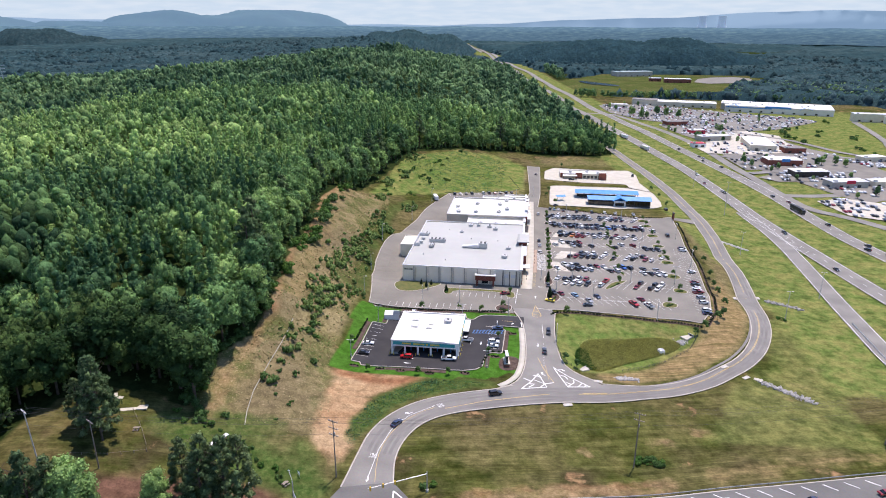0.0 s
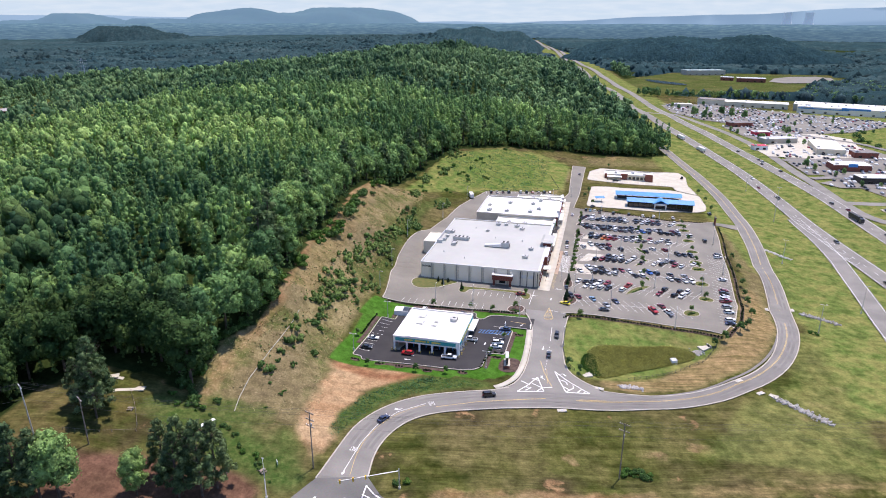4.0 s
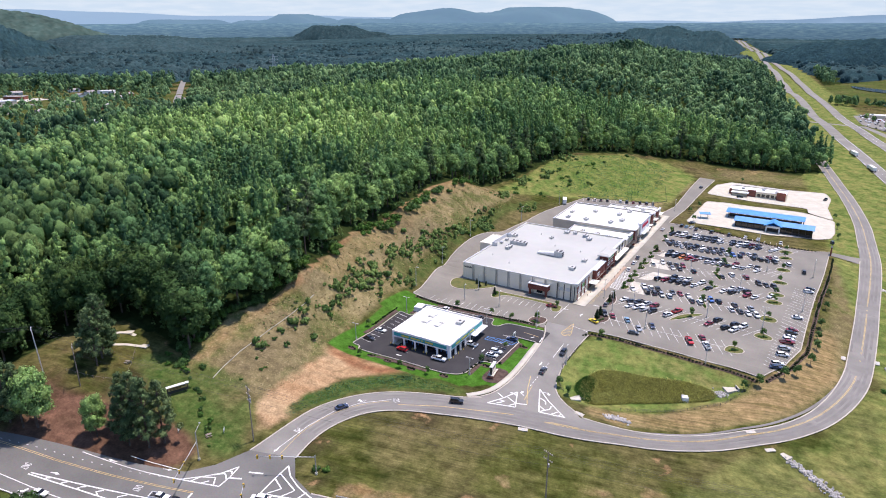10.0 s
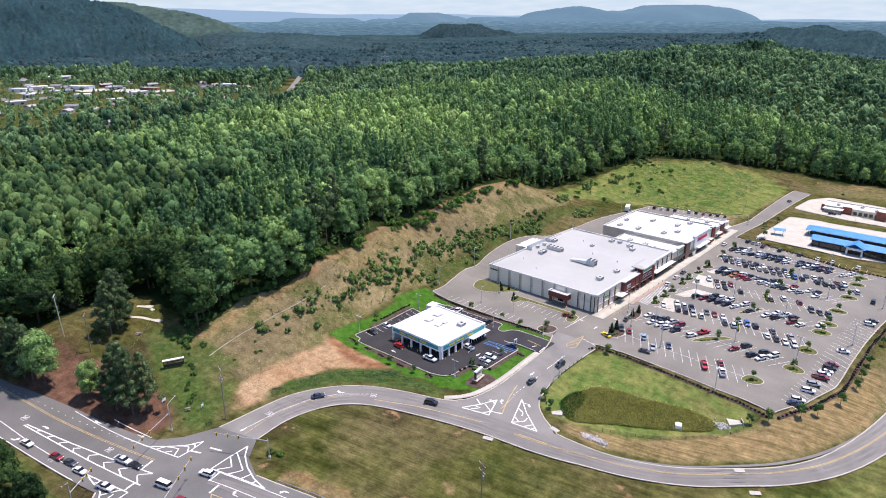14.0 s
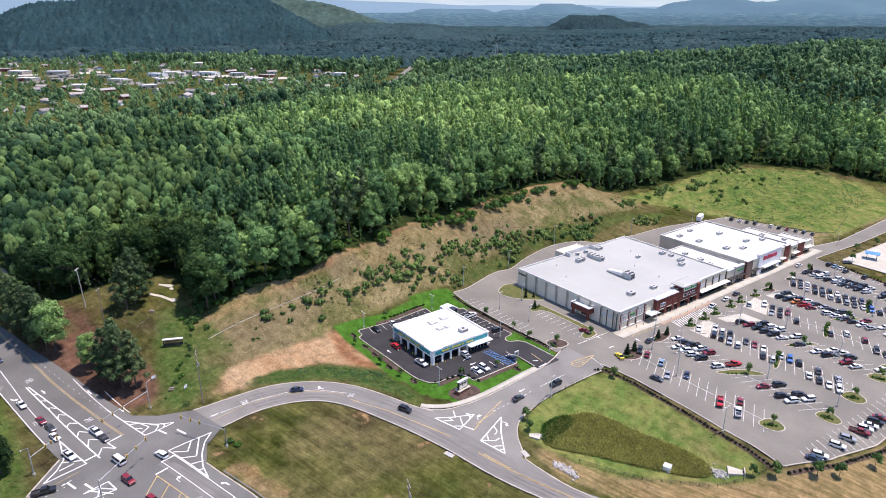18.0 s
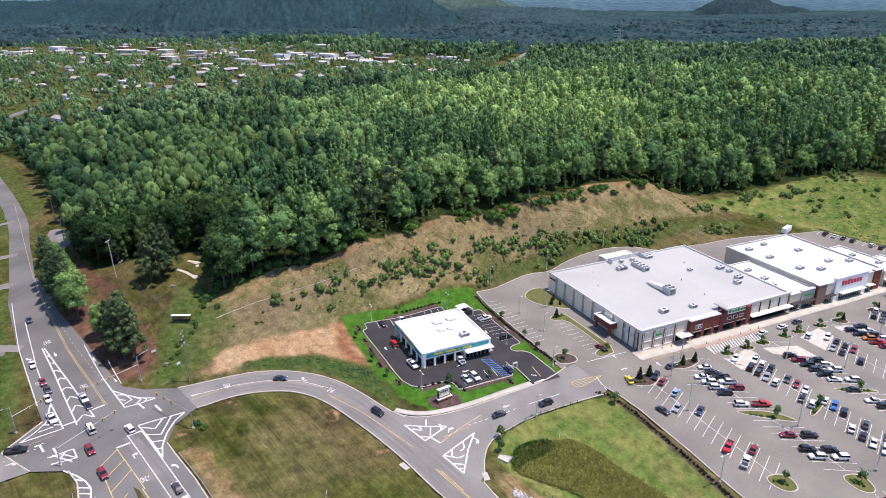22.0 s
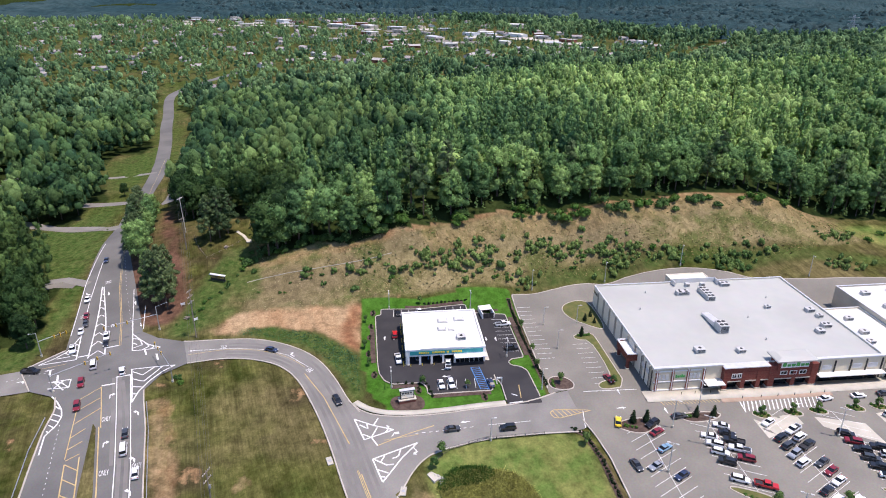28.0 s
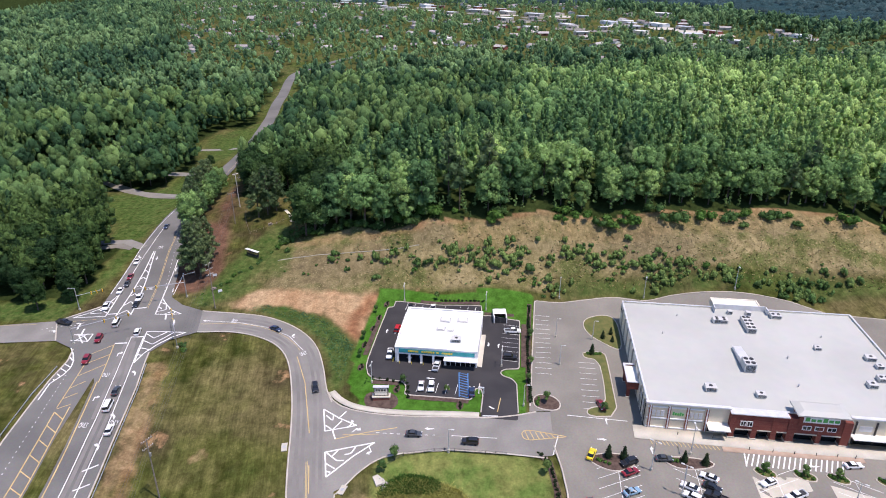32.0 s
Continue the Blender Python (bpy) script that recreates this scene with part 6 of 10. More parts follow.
# restaurant -------------------------------------------------------------
dz = hz(46, 566)
diner = thing("restaurant", "low white-roofed restaurant with brick corners", "restaurant", (46, 566, dz))
walls(diner, 27, 559, 66, 574, dz - 1, dz + 4.4, CREAM)
flat_roof(diner, 27, 559, 66, 574, dz + 4.0, ROOF_WHITE, 0.5)
for x0, x1, z in ((40, 45.5, 5.4), (59.5, 65.5, 5.6), (27.2, 29, 5)):
    wpart("brick_corner", boxes((x0, 558.4, dz - 1, x1, 559, dz + z)), SHOPBRICK, diner)
for x in np.arange(46.5, 59, 3.1):
    wpart("window", boxes((x, 558.9, dz + 0.8, x + 2.2, 558.98, dz + 3)), GLASS, diner)
wpart("canopy", boxes((29, 553, dz + 3.4, 41, 558.3, dz + 3.7)), ROOF_WHITE, diner)
for x in (29.4, 40.4):
    wpart("canopy_post", boxes((x, 553.2, dz - 0.3, x + 0.3, 553.5, dz + 3.4)), SHOPBRICK, diner)
for x, y in ((36, 566), (50, 568), (59, 564)):
    roof_unit(x, y, dz + 4.0, 2, 2.6, 1.2, 1)
for x in np.arange(17, 76, 4.2):
    y = 545 + (x - 17) * 0.045
    pl = thing("fence_post", "slim white post of a rope fence", "post", (float(x), float(y), hz(x, y)), 0, "fence posts")
    part("shaft", box(bmesh.new(), -0.08, -0.08, 0, 0.08, 0.08, 1.2, 0.02), WHITE, pl)
    part("cap", boxes((-0.11, -0.11, 1.2, 0.11, 0.11, 1.28)), WHITE, pl)

# ---------------------------------------------------------------- far places among the woods: where houses stand
rng = np.random.default_rng(7)
TOWN, CORE = [], []
MAIN_STREET = [(-1560, -160), (-1322, -44), (-1290, 150), (-1180, 260), (-1040, 340), (-900, 400), (-850, 500)]


def town_band(x, y):
    """Where the town lies among its trees."""
    d = y - (0.55 * (x + 900) + 330)
    return (d > -640) & (d < 330) & (x > -1560) & (x < -560)


for _ in range(2500):
    x, y = rng.uniform(-1500, -480), rng.uniform(-900, 640)
    if town_band(x, y) and (x < -700 or rng.random() < 0.35) and near_line(WEST_ROAD, x, y) > 26 and all((x - a) ** 2 + (y - b) ** 2 > 31 ** 2 for a, b in TOWN):
        TOWN.append((x, y))
TOWN = [p for p in TOWN if near_line(MAIN_STREET, *map(np.array, p)) > 95][:135]
for _ in range(900):
    x, y = rng.uniform(-1600, -760), rng.uniform(-200, 560)
    if len(CORE) < 34 and near_line(MAIN_STREET, np.array(x), np.array(y)) < 85 and all((x - a) ** 2 + (y - b) ** 2 > 44 ** 2 for a, b in CORE):
        CORE.append((x, y))
BIG_HALLS = [(a, b, 0.66 * w, 0.8 * d) for a, b, w, d in ((-1284, 150, 60, 30), (-1236, 215, 46, 26), (-1190, 268, 50, 24), (-1047, 395, 44, 20), (-1225, 510, 60, 30), (-968, 503, 36, 18), (-992, 322, 40, 20), (-812, 142, 30, 16), (-1110, 215, 40, 24), (-1015, 470, 60, 18), (-1040, 430, 26, 16), (-950, 262, 34, 18), (-1413, 25, 50, 26), (-1660, -310, 90, 40), (-1890, -300, 80, 40), (-1930, -550, 90, 46), (-732, 1095, 46, 16), (-560, 432, 30, 14), (-866, 642, 34, 16))]
NEAR_HOUSES = [(-205, -26, 20), (-226, -8, -20), (-255, -7, 15), (-317, -2, 40), (-481, 82, 30), (-580, 45, 60), (-388, -19, 60)]
CLEAR = [(x, y, 20) for x, y in CORE] + [(x + 26, y + 2, 18) for x, y in CORE] + [(x + 52, y + 4, 14) for x, y in CORE[::2]] + [(x + a, y - 0.25 * a, r) for x, y in TOWN for a, r in ((0, 11), (14, 11), (30, 9), (46, 7))] + [(x + 16, y + 6, 12) for x, y, _ in NEAR_HOUSES] + [(x, y, 0.56 * a + 3) for x, y, a, b in BIG_HALLS] + [(x + 0.5 * a + 16, y - 3, 0.5 * a + 6) for x, y, a, b in BIG_HALLS] + [(x + 0.9 * a + 36, y - 8, 0.4 * a + 3) for x, y, a, b in BIG_HALLS] + [(x, y, 13) for x, y, _ in NEAR_HOUSES]


def free_of_houses(x, y):
    ok = np.ones(x.shape, bool)
    for a, b, r in CLEAR:
        ok &= (x - a) ** 2 + (y - b) ** 2 > r * r
    return ok


# ---------------------------------------------------------------- plants
def ico(rounds):
    """A ball of triangles: 20 faces, or 80 after one round of splitting."""
    bm = bmesh.new()
    bmesh.ops.create_icosphere(bm, subdivisions=rounds, radius=1.0)
    v = np.array([q.co[:] for q in bm.verts])
    f = np.array([[q.index for q in t.verts] for t in bm.faces])
    bm.free()
    return v, f[(v[f].mean(1)[:, 2] > -0.55)]


BALLS = {20: ico(1), 80: ico(2)}
BALLS[12] = (BALLS[20][0], BALLS[20][1][BALLS[20][0][BALLS[20][1]].mean(1)[:, 2] > -0.25])


def crown(rng, lumps, ball, leaves, size, lift=0.35):
    """Uneven rounded masses of leaves with loose sprays standing out of them: verts and triangles."""
    vs, fs, n = [], [], 0
    bv, bf = BALLS[ball]
    for c in lumps:
        jitter = 1 + rng.uniform(-0.20, 0.16, (len(bv), 1))
        a = rng.uniform(0, 6.283)
        turn = np.array([[math.cos(a), -math.sin(a), 0], [math.sin(a), math.cos(a), 0], [0, 0, 1]])
        vs.append((bv * jitter) @ turn.T * c[3] * (0.8 if leaves > 300 else 0.93) * np.array([1, 1, 0.95]) + c[:3])
        fs.append(bf + n)
        n += len(bv)
    if leaves:
        w = lumps[:, 3] ** 2
        pick = rng.choice(len(lumps), leaves, p=w / w.sum())
        d = rng.normal(size=(leaves, 3))
        d[:, 2] = np.abs(d[:, 2]) * 0.9 - lift * rng.random(leaves)
        d /= np.linalg.norm(d, axis=1)[:, None]
        c = lumps[pick]
        p = c[:, :3] + d * c[:, 3:4] * rng.uniform(0.84, 1.16, (leaves, 1)) * np.array([1, 1, 0.95])
        nrm = d + rng.normal(scale=0.45, size=(leaves, 3))
        nrm /= np.linalg.norm(nrm, axis=1)[:, None]
        t = np.cross(nrm, rng.normal(size=(leaves, 3)))
        t /= np.linalg.norm(t, axis=1)[:, None]
        b = np.cross(nrm, t)
        s = size * rng.uniform(0.55, 1.3, (leaves, 1))
        vs.append(np.stack([p - t * s - b * s * 0.5, p + t * s - b * s * 0.6, p + b * s * 1.1], 1).reshape(-1, 3))
        fs.append(np.arange(n, n + 3 * leaves).reshape(-1, 3))
    return np.concatenate(vs), np.concatenate(fs)


def broad_lumps(rng, k, r=4.0, z=9.6, tall=7.2):
    """Lumps of a broadleaf crown about 16 m high."""
    tall *= rng.uniform(0.85, 1.2)
    out = [(0, 0, z + 0.22 * tall, r * 0.84)]
    for i in range(k - 1):
        a, u = rng.uniform(0, 6.283), rng.uniform(-0.95, 0.75)
        rad = r * 0.64 * math.sqrt(max(0.05, 1 - u * u * 0.8)) * (1 - 0.28 * u)
        out.append((rad * math.cos(a), rad * math.sin(a), z + u * tall * 0.82, r * rng.uniform(0.36, 0.56) * (1 - 0.12 * u)))
    return np.array(out)


def spire_lumps(rng, k, r=3.0, z0=4.5, z1=16.5):
    """Lumps of a young crowded tree: narrow and drawn up to a point."""
    z1 *= rng.uniform(0.9, 1.12)
    out = []
    for i in range(k):
        u = (i + 0.6) / k
        a, rad = i * 2.4 + rng.uniform(-0.7, 0.7), r * (1 - u ** 1.7) * rng.uniform(0.35, 0.75)
        out.append((rad * math.cos(a), rad * math.sin(a), z0 + (z1 - z0) * u, r * rng.uniform(0.42, 0.62) * (1.2 - 0.72 * u)))
    return np.array(out)


def pine_lumps(rng, k, z0=8, z1=19, wide=2.6):
    out = []
    for i in range(k):
        u = (i + 0.5) / k
        a, rad = i * 2.4 + rng.uniform(-0.6, 0.6), (1.0 - u * u) * wide * rng.uniform(0.6, 1.1) + 0.3
        out.append((rad * math.cos(a), rad * math.sin(a), z0 + (z1 - z0) * u, rng.uniform(1.0, 1.7) * (1.2 - 0.5 * u)))
    return np.array(out)


def trunk_bm(height, r, limbs, seed, spread=2.6):
    rr = random.Random(seed)
    bm = bmesh.new()
    tube(bm, (0, 0, -0.6), (0.1, 0, height * 0.55), r, r * 0.7, 7)
    tube(bm, (0.1, 0, height * 0.55), (0, 0.1, height), r * 0.7, r * 0.2, 6)
    for k in range(limbs):
        z = height * rr.uniform(0.45, 0.8)
        a = rr.uniform(0, 6.28)
        tube(bm, (0.05, 0, z), (spread * math.cos(a), spread * math.sin(a), z + height * 0.16), r * 0.32, r * 0.08, 5)
    return bm


def tree_kit(name, label, category, material, seed, kind="broad", leaves=620, size=0.44):
    """One tree, trunk and crown, kept far below ground as the pattern for its copies."""
    rr = np.random.default_rng(seed)
    t = thing(name, label, category, (0, 0, -400))
    if kind == "full pine":
        lumps = pine_lumps(rr, 46, 4.2, 18.8, 3.6) * np.array([1, 1, 1, 0.72])
        part("trunk", trunk_bm(19.0, 0.28, 14, seed, 3.0), BARK, t)
        v, f = crown(rr, lumps, 20, leaves, size, 0.8)
    elif kind == "pine":
        lumps = pine_lumps(rr, 13)
        part("trunk", trunk_bm(19.5, 0.28, 7, seed, 1.8), BARK, t)
        v, f = crown(rr, lumps, 20, leaves, size, 0.7)
    elif kind == "small":
        lumps = broad_lumps(rr, 5, 1.35, 2.9, 1.7)
        part("trunk", trunk_bm(3.0, 0.08, 3, seed, 0.7), BARK, t)
        v, f = crown(rr, lumps, 20, leaves, size, 0.7)
    elif kind == "cone":
        lumps = np.array([(0, 0, 0.5 + 0.55 * i, 0.95 - 0.13 * i) for i in range(6)])
        part("trunk", trunk_bm(2.6, 0.07, 0, seed), BARK, t)
        v, f = crown(rr, lumps, 20, leaves, size, 0.9)
    else:
        lumps = np.concatenate([broad_lumps(rr, 12), broad_lumps(rr, 34, 4.3)[1:] * np.array([1.12, 1.12, 1, 0.62])])
        part("trunk", trunk_bm(13, 0.30, 6, seed), BARK, t)
        v, f = crown(rr, lumps, 20, leaves, size, 0.75)
    c = arrays("crown", v, f, material, True, {"tint": np.full(len(v), 0.08 if material is LEAF_DARK_SHADED else 0.4)})
    c.parent = t
    return t


KIT = {
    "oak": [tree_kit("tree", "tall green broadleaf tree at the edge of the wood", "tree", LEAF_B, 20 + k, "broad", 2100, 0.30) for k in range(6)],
    "dark oak": [tree_kit("tree", "tall dark broadleaf tree at the back of the park, cloud shade in its colour", "tree", LEAF_DARK_SHADED, 24 + k, "broad", 2300, 0.30) for k in range(3)],
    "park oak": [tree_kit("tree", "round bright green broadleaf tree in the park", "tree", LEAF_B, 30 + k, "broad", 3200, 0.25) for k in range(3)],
    "pine": [tree_kit("pine_tree", "tall dark pine with a bare trunk", "pine tree", PINE, 40 + k, "pine", 300, 0.55) for k in range(3)],
    "full pine": [tree_kit("pine_tree", "tall full pine with foliage nearly to the ground", "pine tree", PINE, 45 + k, "full pine", 2600, 0.26) for k in range(3)],
    "small": [tree_kit("young_tree", "young green tree in a planted island", "young tree", BUSH, 50 + k, "small", 130, 0.22) for k in range(3)],
    "cone": [tree_kit("conifer", "small dark clipped conifer", "conifer", HEDGE, 60 + k, "cone", 110, 0.2) for k in range(2)],
}


def shrub_kit(name, label, category, material, seed, r=0.6, leaves=46, size=0.2):
    rr = np.random.default_rng(seed)
    k = 6 if r > 1 else 3
    w = 0.95 if r > 1 else 0.5
    lumps = np.array([(rr.uniform(-w, w) * r, rr.uniform(-w, w) * r, r * rr.uniform(0.25, 0.9 if r > 1 else 0.8), r * rr.uniform(0.3 if r > 1 else 0.5, 0.75)) for _ in range(k)])
    v, f = crown(rr, lumps, 20, leaves, size, 0.8)
    ob = arrays(name, v, f, material, True)
    ob.location.z = -400
    return tagged(ob, label, category)


SHRUBS = {
    "hedge": [shrub_kit("hedge_shrub", "low dark clipped shrub in a hedge row", "shrub", HEDGE, 70 + k) for k in range(3)],
    "green": [shrub_kit("shrub", "low bright green shrub in a planted island", "shrub", SHRUB, 80 + k) for k in range(3)],
    "wild": [shrub_kit("wild_bush", "scrubby green bush on the dry bank", "bush", (SHRUB, BUSH)[k % 2], 90 + k, 1.5, 330, 0.22) for k in range(6)],
}


def plant(kit, x, y, scale=1.0, turn=None, group="", label="", dz=0.0, wide=1.0):
    x, y = float(x), float(y)
    k = kit[int(abs(x * 7.3 + y * 3.1)) % len(kit)]
    a = (x * 37.7 + y * 11.3) % 360 if turn is None else turn
    ob = copy_thing(k, pose(x, y, hz(x, y) + dz, 0, 0, a))
    ob.scale = (scale * wide, scale * wide, scale)
    if group or label:
        tagged(ob, label, "", group)
    return ob


# trees at the wood's edge
edge = resample([(-103, 172), (-107, 190), (-100, 206), (-100, 222), (-104, 240), (-110, 270), (-116, 320), (-124, 360), (-125, 400), (-122, 437), (-116, 470), (-109, 520), (-99, 560), (-64, 616), (-22, 645), (30, 657), (74, 672)], 8.5)
r0 = random.Random(5)
for x, y in edge:
    for back in (1.5, 7.5):
        if r0.random() < 0.82:
            ox, oy = r0.uniform(-1.8, 1.8), r0.uniform(-2, 2)
            if y < 560:
                px, py = x - back + ox, y + oy
            else:
                px, py = x - back * 0.5 + ox, y + back + oy
            plant(KIT["pine"] if r0.random() < 0.12 else KIT["oak"], px, py, r0.uniform(1.1, 1.65) * (0.72 if y > 250 and back < 3 else 1), group="trees at the wood's edge")
for x, y, s in ((-132, 172, 1.1), (-124, 175, 1.0), (-116, 174, 1.15), (-108, 172, 1.25), (-102, 169.5, 1.25), (-138, 168, 1.0), (-140, 158, 1.1), (-148, 152, 1.0), (-152, 144, 1.1), (-150, 134, 1.0), (-146, 128, 1.0), (-156, 122, 1.1), (-166, 118, 1.0), (-176, 116, 1.05), (-186, 114, 1.0), (-196, 112, 1.1), (-108, 176, 1.2), (-117, 178, 1.1), (-126, 175, 1.1), (-113, 184, 1.1)):
    plant(KIT["dark oak"], x, y, s * 1.35, group="trees at the wood's edge", label="large dark broadleaf tree behind the park lawn, cloud shade in its colour")
for x, y, s in ((-73.8, 130.4, 1.0), (-71.6, 134.2, 0.92), (-78.6, 127.4, 0.88), (-79.6, 131.2, 0.95), (-85.6, 131.4, 0.8), (-118, 146, 1.0), (-121.5, 149, 0.9), (-115.5, 142.5, 0.9), (-123, 145, 0.7), (-108, 113, 0.9), (-113, 112, 0.95), (-119, 109.5, 0.9), (-126, 108, 0.95), (-134, 106.5, 0.9), (-142, 104.5, 0.95), (-150, 103, 0.9)):
    plant(KIT["full pine"], x, y, s * 1.26, group="park pines", label="tall pine beside the road verge")
for x, y, s in ((-104.6, 115.4, 0.66), (-88.6, 123.8, 0.44), (-118, 112.5, 0.6), (-128, 111, 0.62), (-138, 108.5, 0.66), (-147, 106.5, 0.6), (-156, 105, 0.64)):
    plant(KIT["park oak"], x, y, s * (2.0 if x > -110 else 1.6), group="park trees", label="round green broadleaf tree on bare leaf litter")
for x, y, s in ((-60, 86, 0.9), (-68, 83, 1.0), (-77, 80, 0.95), (-87, 79, 0.9), (-94, 76, 0.8), (-56, 76, 0.95), (-66, 73, 1.0), (-78, 70, 1.0), (-52, 66, 0.9), (-110, 62, 0.8), (-118, 52, 0.9), (-128, 44, 0.9), (-140, 32, 0.95), (-150, 22, 1.0), (-178, 40, 0.9), (-182, 50, 0.95), (-188, 56, 0.8), (-186, 42, 0.9), (-212, 46, 0.9), (-222, 42, 0.9), (-234, 38, 0.8), (-214, 72, 0.45), (-62, 90, 0.9), (-48, 93, 0.7), (-40, 85, 0.7), (-70, 54, 1.0), (-99, 69, 0.9), (-60, 62, 1.0), (-86, 62, 1.0), (-46, 76, 0.8), (-84, 70, 1.1), (-73, 62, 1.1), (-94, 60, 1.0)):
    plant(KIT["dark oak"], x, y, s * 1.25, group="trees across the road", label="broadleaf tree beyond the main road")


# the wood itself
def scatter(x0, y0, x1, y1, step, seed):
    rr = np.random.default_rng(seed)
    gx, gy = np.meshgrid(np.arange(x0, x1, step), np.arange(y0, y1, step * 0.9))
    gx = gx + (np.arange(gx.shape[0]) % 2)[:, None] * step / 2
    return (gx + rr.uniform(-0.42, 0.42, gx.shape) * step).ravel(), (gy + rr.uniform(-0.42, 0.42, gy.shape) * step).ravel()


def wood_mass(name, x, y, patterns, material, seed, scale, label, mixed=0.30):
    """Many trees joined into one mesh of stuff."""
    rr = np.random.default_rng(seed)
    z = h(x, y)
    kind = rr.integers(0, len(patterns), len(x))
    stand = np.array([noise.noise((a / 85, b / 85, 3.1)) + 0.6 * noise.noise((a / 34, b / 34, 7.7)) for a, b in zip(x, y)])
    hue = np.array([noise.noise((a / 130, b / 130, 11.0)) + 0.7 * noise.noise((a / 45, b / 45, 5.0)) + 0.6 * noise.noise((a / 270, b / 270, 2.0)) for a, b in zip(x, y)])
    V, F, T, n = [], [], [], 0
    for k, (pv, pf) in enumerate(patterns):
        s = np.where(kind == k)[0]
        if not len(s):
            continue
        a, sc = rr.uniform(0, 6.283, len(s)), rr.uniform(*scale, len(s)) * (1 + 0.30 * np.clip(stand[s], -0.8, 0.8))
        wide = sc ** 0.75 * 0.73 * rr.uniform(0.72, 1.35, len(s))
        c, sn = np.cos(a)[:, None], np.sin(a)[:, None]
        v = np.stack([(pv[:, 0] * c - pv[:, 1] * sn) * wide[:, None] + x[s][:, None], (pv[:, 0] * sn + pv[:, 1] * c) * wide[:, None] + y[s][:, None], pv[:, 2] * sc[:, None] + z[s][:, None]], -1)
        V.append(v.reshape(-1, 3))
        F.append((pf[None] + (np.arange(len(s)) * len(pv))[:, None, None] + n).reshape(-1, 3))
        tint = np.clip(rr.normal(0.5, mixed, len(s)) + 1.05 * hue[s], -0.2, 1.5)
        T.append(np.repeat(tint, len(pv)))
        n += len(s) * len(pv)
    ob = arrays(name, np.concatenate(V), np.concatenate(F), material, True, {"tint": np.concatenate(T)})
    return tagged(ob, label, "wood", kind="stuff")


pr = np.random.default_rng(3)
BROAD_P = [crown(pr, np.concatenate([broad_lumps(pr, 8, 4.2), broad_lumps(pr, 18, 4.5)[1:] * np.array([1.1, 1.1, 1, 0.66])]), 20, 500, 0.40, 0.55) for _ in range(5)] + [crown(pr, pine_lumps(pr, 12, 6, 18), 20, 260, 0.36, 0.6)]
NEAR_P = [crown(pr, spire_lumps(pr, 10), 20, 170, 0.38, 0.55) for _ in range(5)] + [crown(pr, np.concatenate([broad_lumps(pr, 7, 4.0), broad_lumps(pr, 15, 4.2)[1:] * np.array([1.1, 1.1, 1, 0.7])]), 20, 320, 0.36, 0.55) for _ in range(3)]
MID_P = [crown(pr, spire_lumps(pr, 7), 20, 44, 0.5, 0.5) for _ in range(6)] + [crown(pr, broad_lumps(pr, 8, 4.2), 20, 50, 0.54, 0.5) for _ in range(4)]
FAR_P = [crown(pr, broad_lumps(pr, 8, 6.6, 8.6, 6.0) * np.array([1.15, 1.15, 1, 0.8]), 12, 10, 1.1, 0.5) for _ in range(5)] + [crown(pr, spire_lumps(pr, 8) * np.array([1.5, 1.5, 0.85, 1.35]), 12, 10, 1.1, 0.5) for _ in range(6)]
VALLEY_P = [crown(pr, broad_lumps(pr, 3, 12.0, 5.0, 4.0), 20, 0, 1.6, 0.5) for _ in range(6)]
EDGE_LINE = [(-70, 120), (-103, 172), (-100, 222), (-124, 380), (-116, 470), (-64, 616), (74, 672)]
# Past this line the woods are painted as lying under cloud.
SUNLIT_END = [(-1560, -760), (-1560, 60), (-1430, 457), (-1250, 610), (-1016, 738), (-914, 800), (-850, 930), (-790, 1050), (-700, 1110), (-560, 1210), (-516, 1290), (-470, 1500), (-420, 1750), (90, 1750), (90, -760)]
x, y = scatter(-520, -140, 90, 760, 7.7, 1)
deep = near_line(EDGE_LINE, x, y)
ok = wooded(x, y) & free_of_houses(x, y) & (near_line([tuple(p) for p in edge], x, y) > 8)
near_sel = ok & (deep < 90)
mid_sel = ok & (deep >= 90) & (deep < 330)
south = near_sel & ((y < 100) | ((y < 186 - 0.25 * deep) & (deep < 75)))
near_sel &= ~south
wood_mass("woodland", x[south], y[south], BROAD_P, LEAF_DARK_SHADED, 18, (0.9, 1.6), "dark broadleaf wood about the park and main road, cloud shade in its colour")
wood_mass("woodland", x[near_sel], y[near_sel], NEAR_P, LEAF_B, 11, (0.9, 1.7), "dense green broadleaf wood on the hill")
round_sel = mid_sel & (y < 250)
mid_sel &= ~round_sel
wood_mass("woodland", x[round_sel], y[round_sel], MID_P[6:], LEAF, 24, (1.05, 1.8), "round-headed broadleaf wood beside the narrow road", 0.5)
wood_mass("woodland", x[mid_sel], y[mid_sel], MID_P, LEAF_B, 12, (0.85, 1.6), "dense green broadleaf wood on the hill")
x2, y2 = scatter(-215, 100, 90, 700, 5.5, 4)
low = wooded(x2, y2) & ((near_line([tuple(p) for p in edge], x2, y2) < 7) | (near_line([(-196, 112), (-150, 140), (-128, 166), (-103, 168)], x2, y2) < 12))
wood_mass("undergrowth", x2[low], y2[low], MID_P[:4], LEAF, 16, (0.22, 0.5), "leafy undergrowth beneath the wood's edge")
x, y = scatter(-1560, -760, 60, 1750, 13.6, 2)
deep = near_line(EDGE_LINE, x, y)
behind = (y < -0.55 * (150 - x) + 230 - 250) & (x > -500)
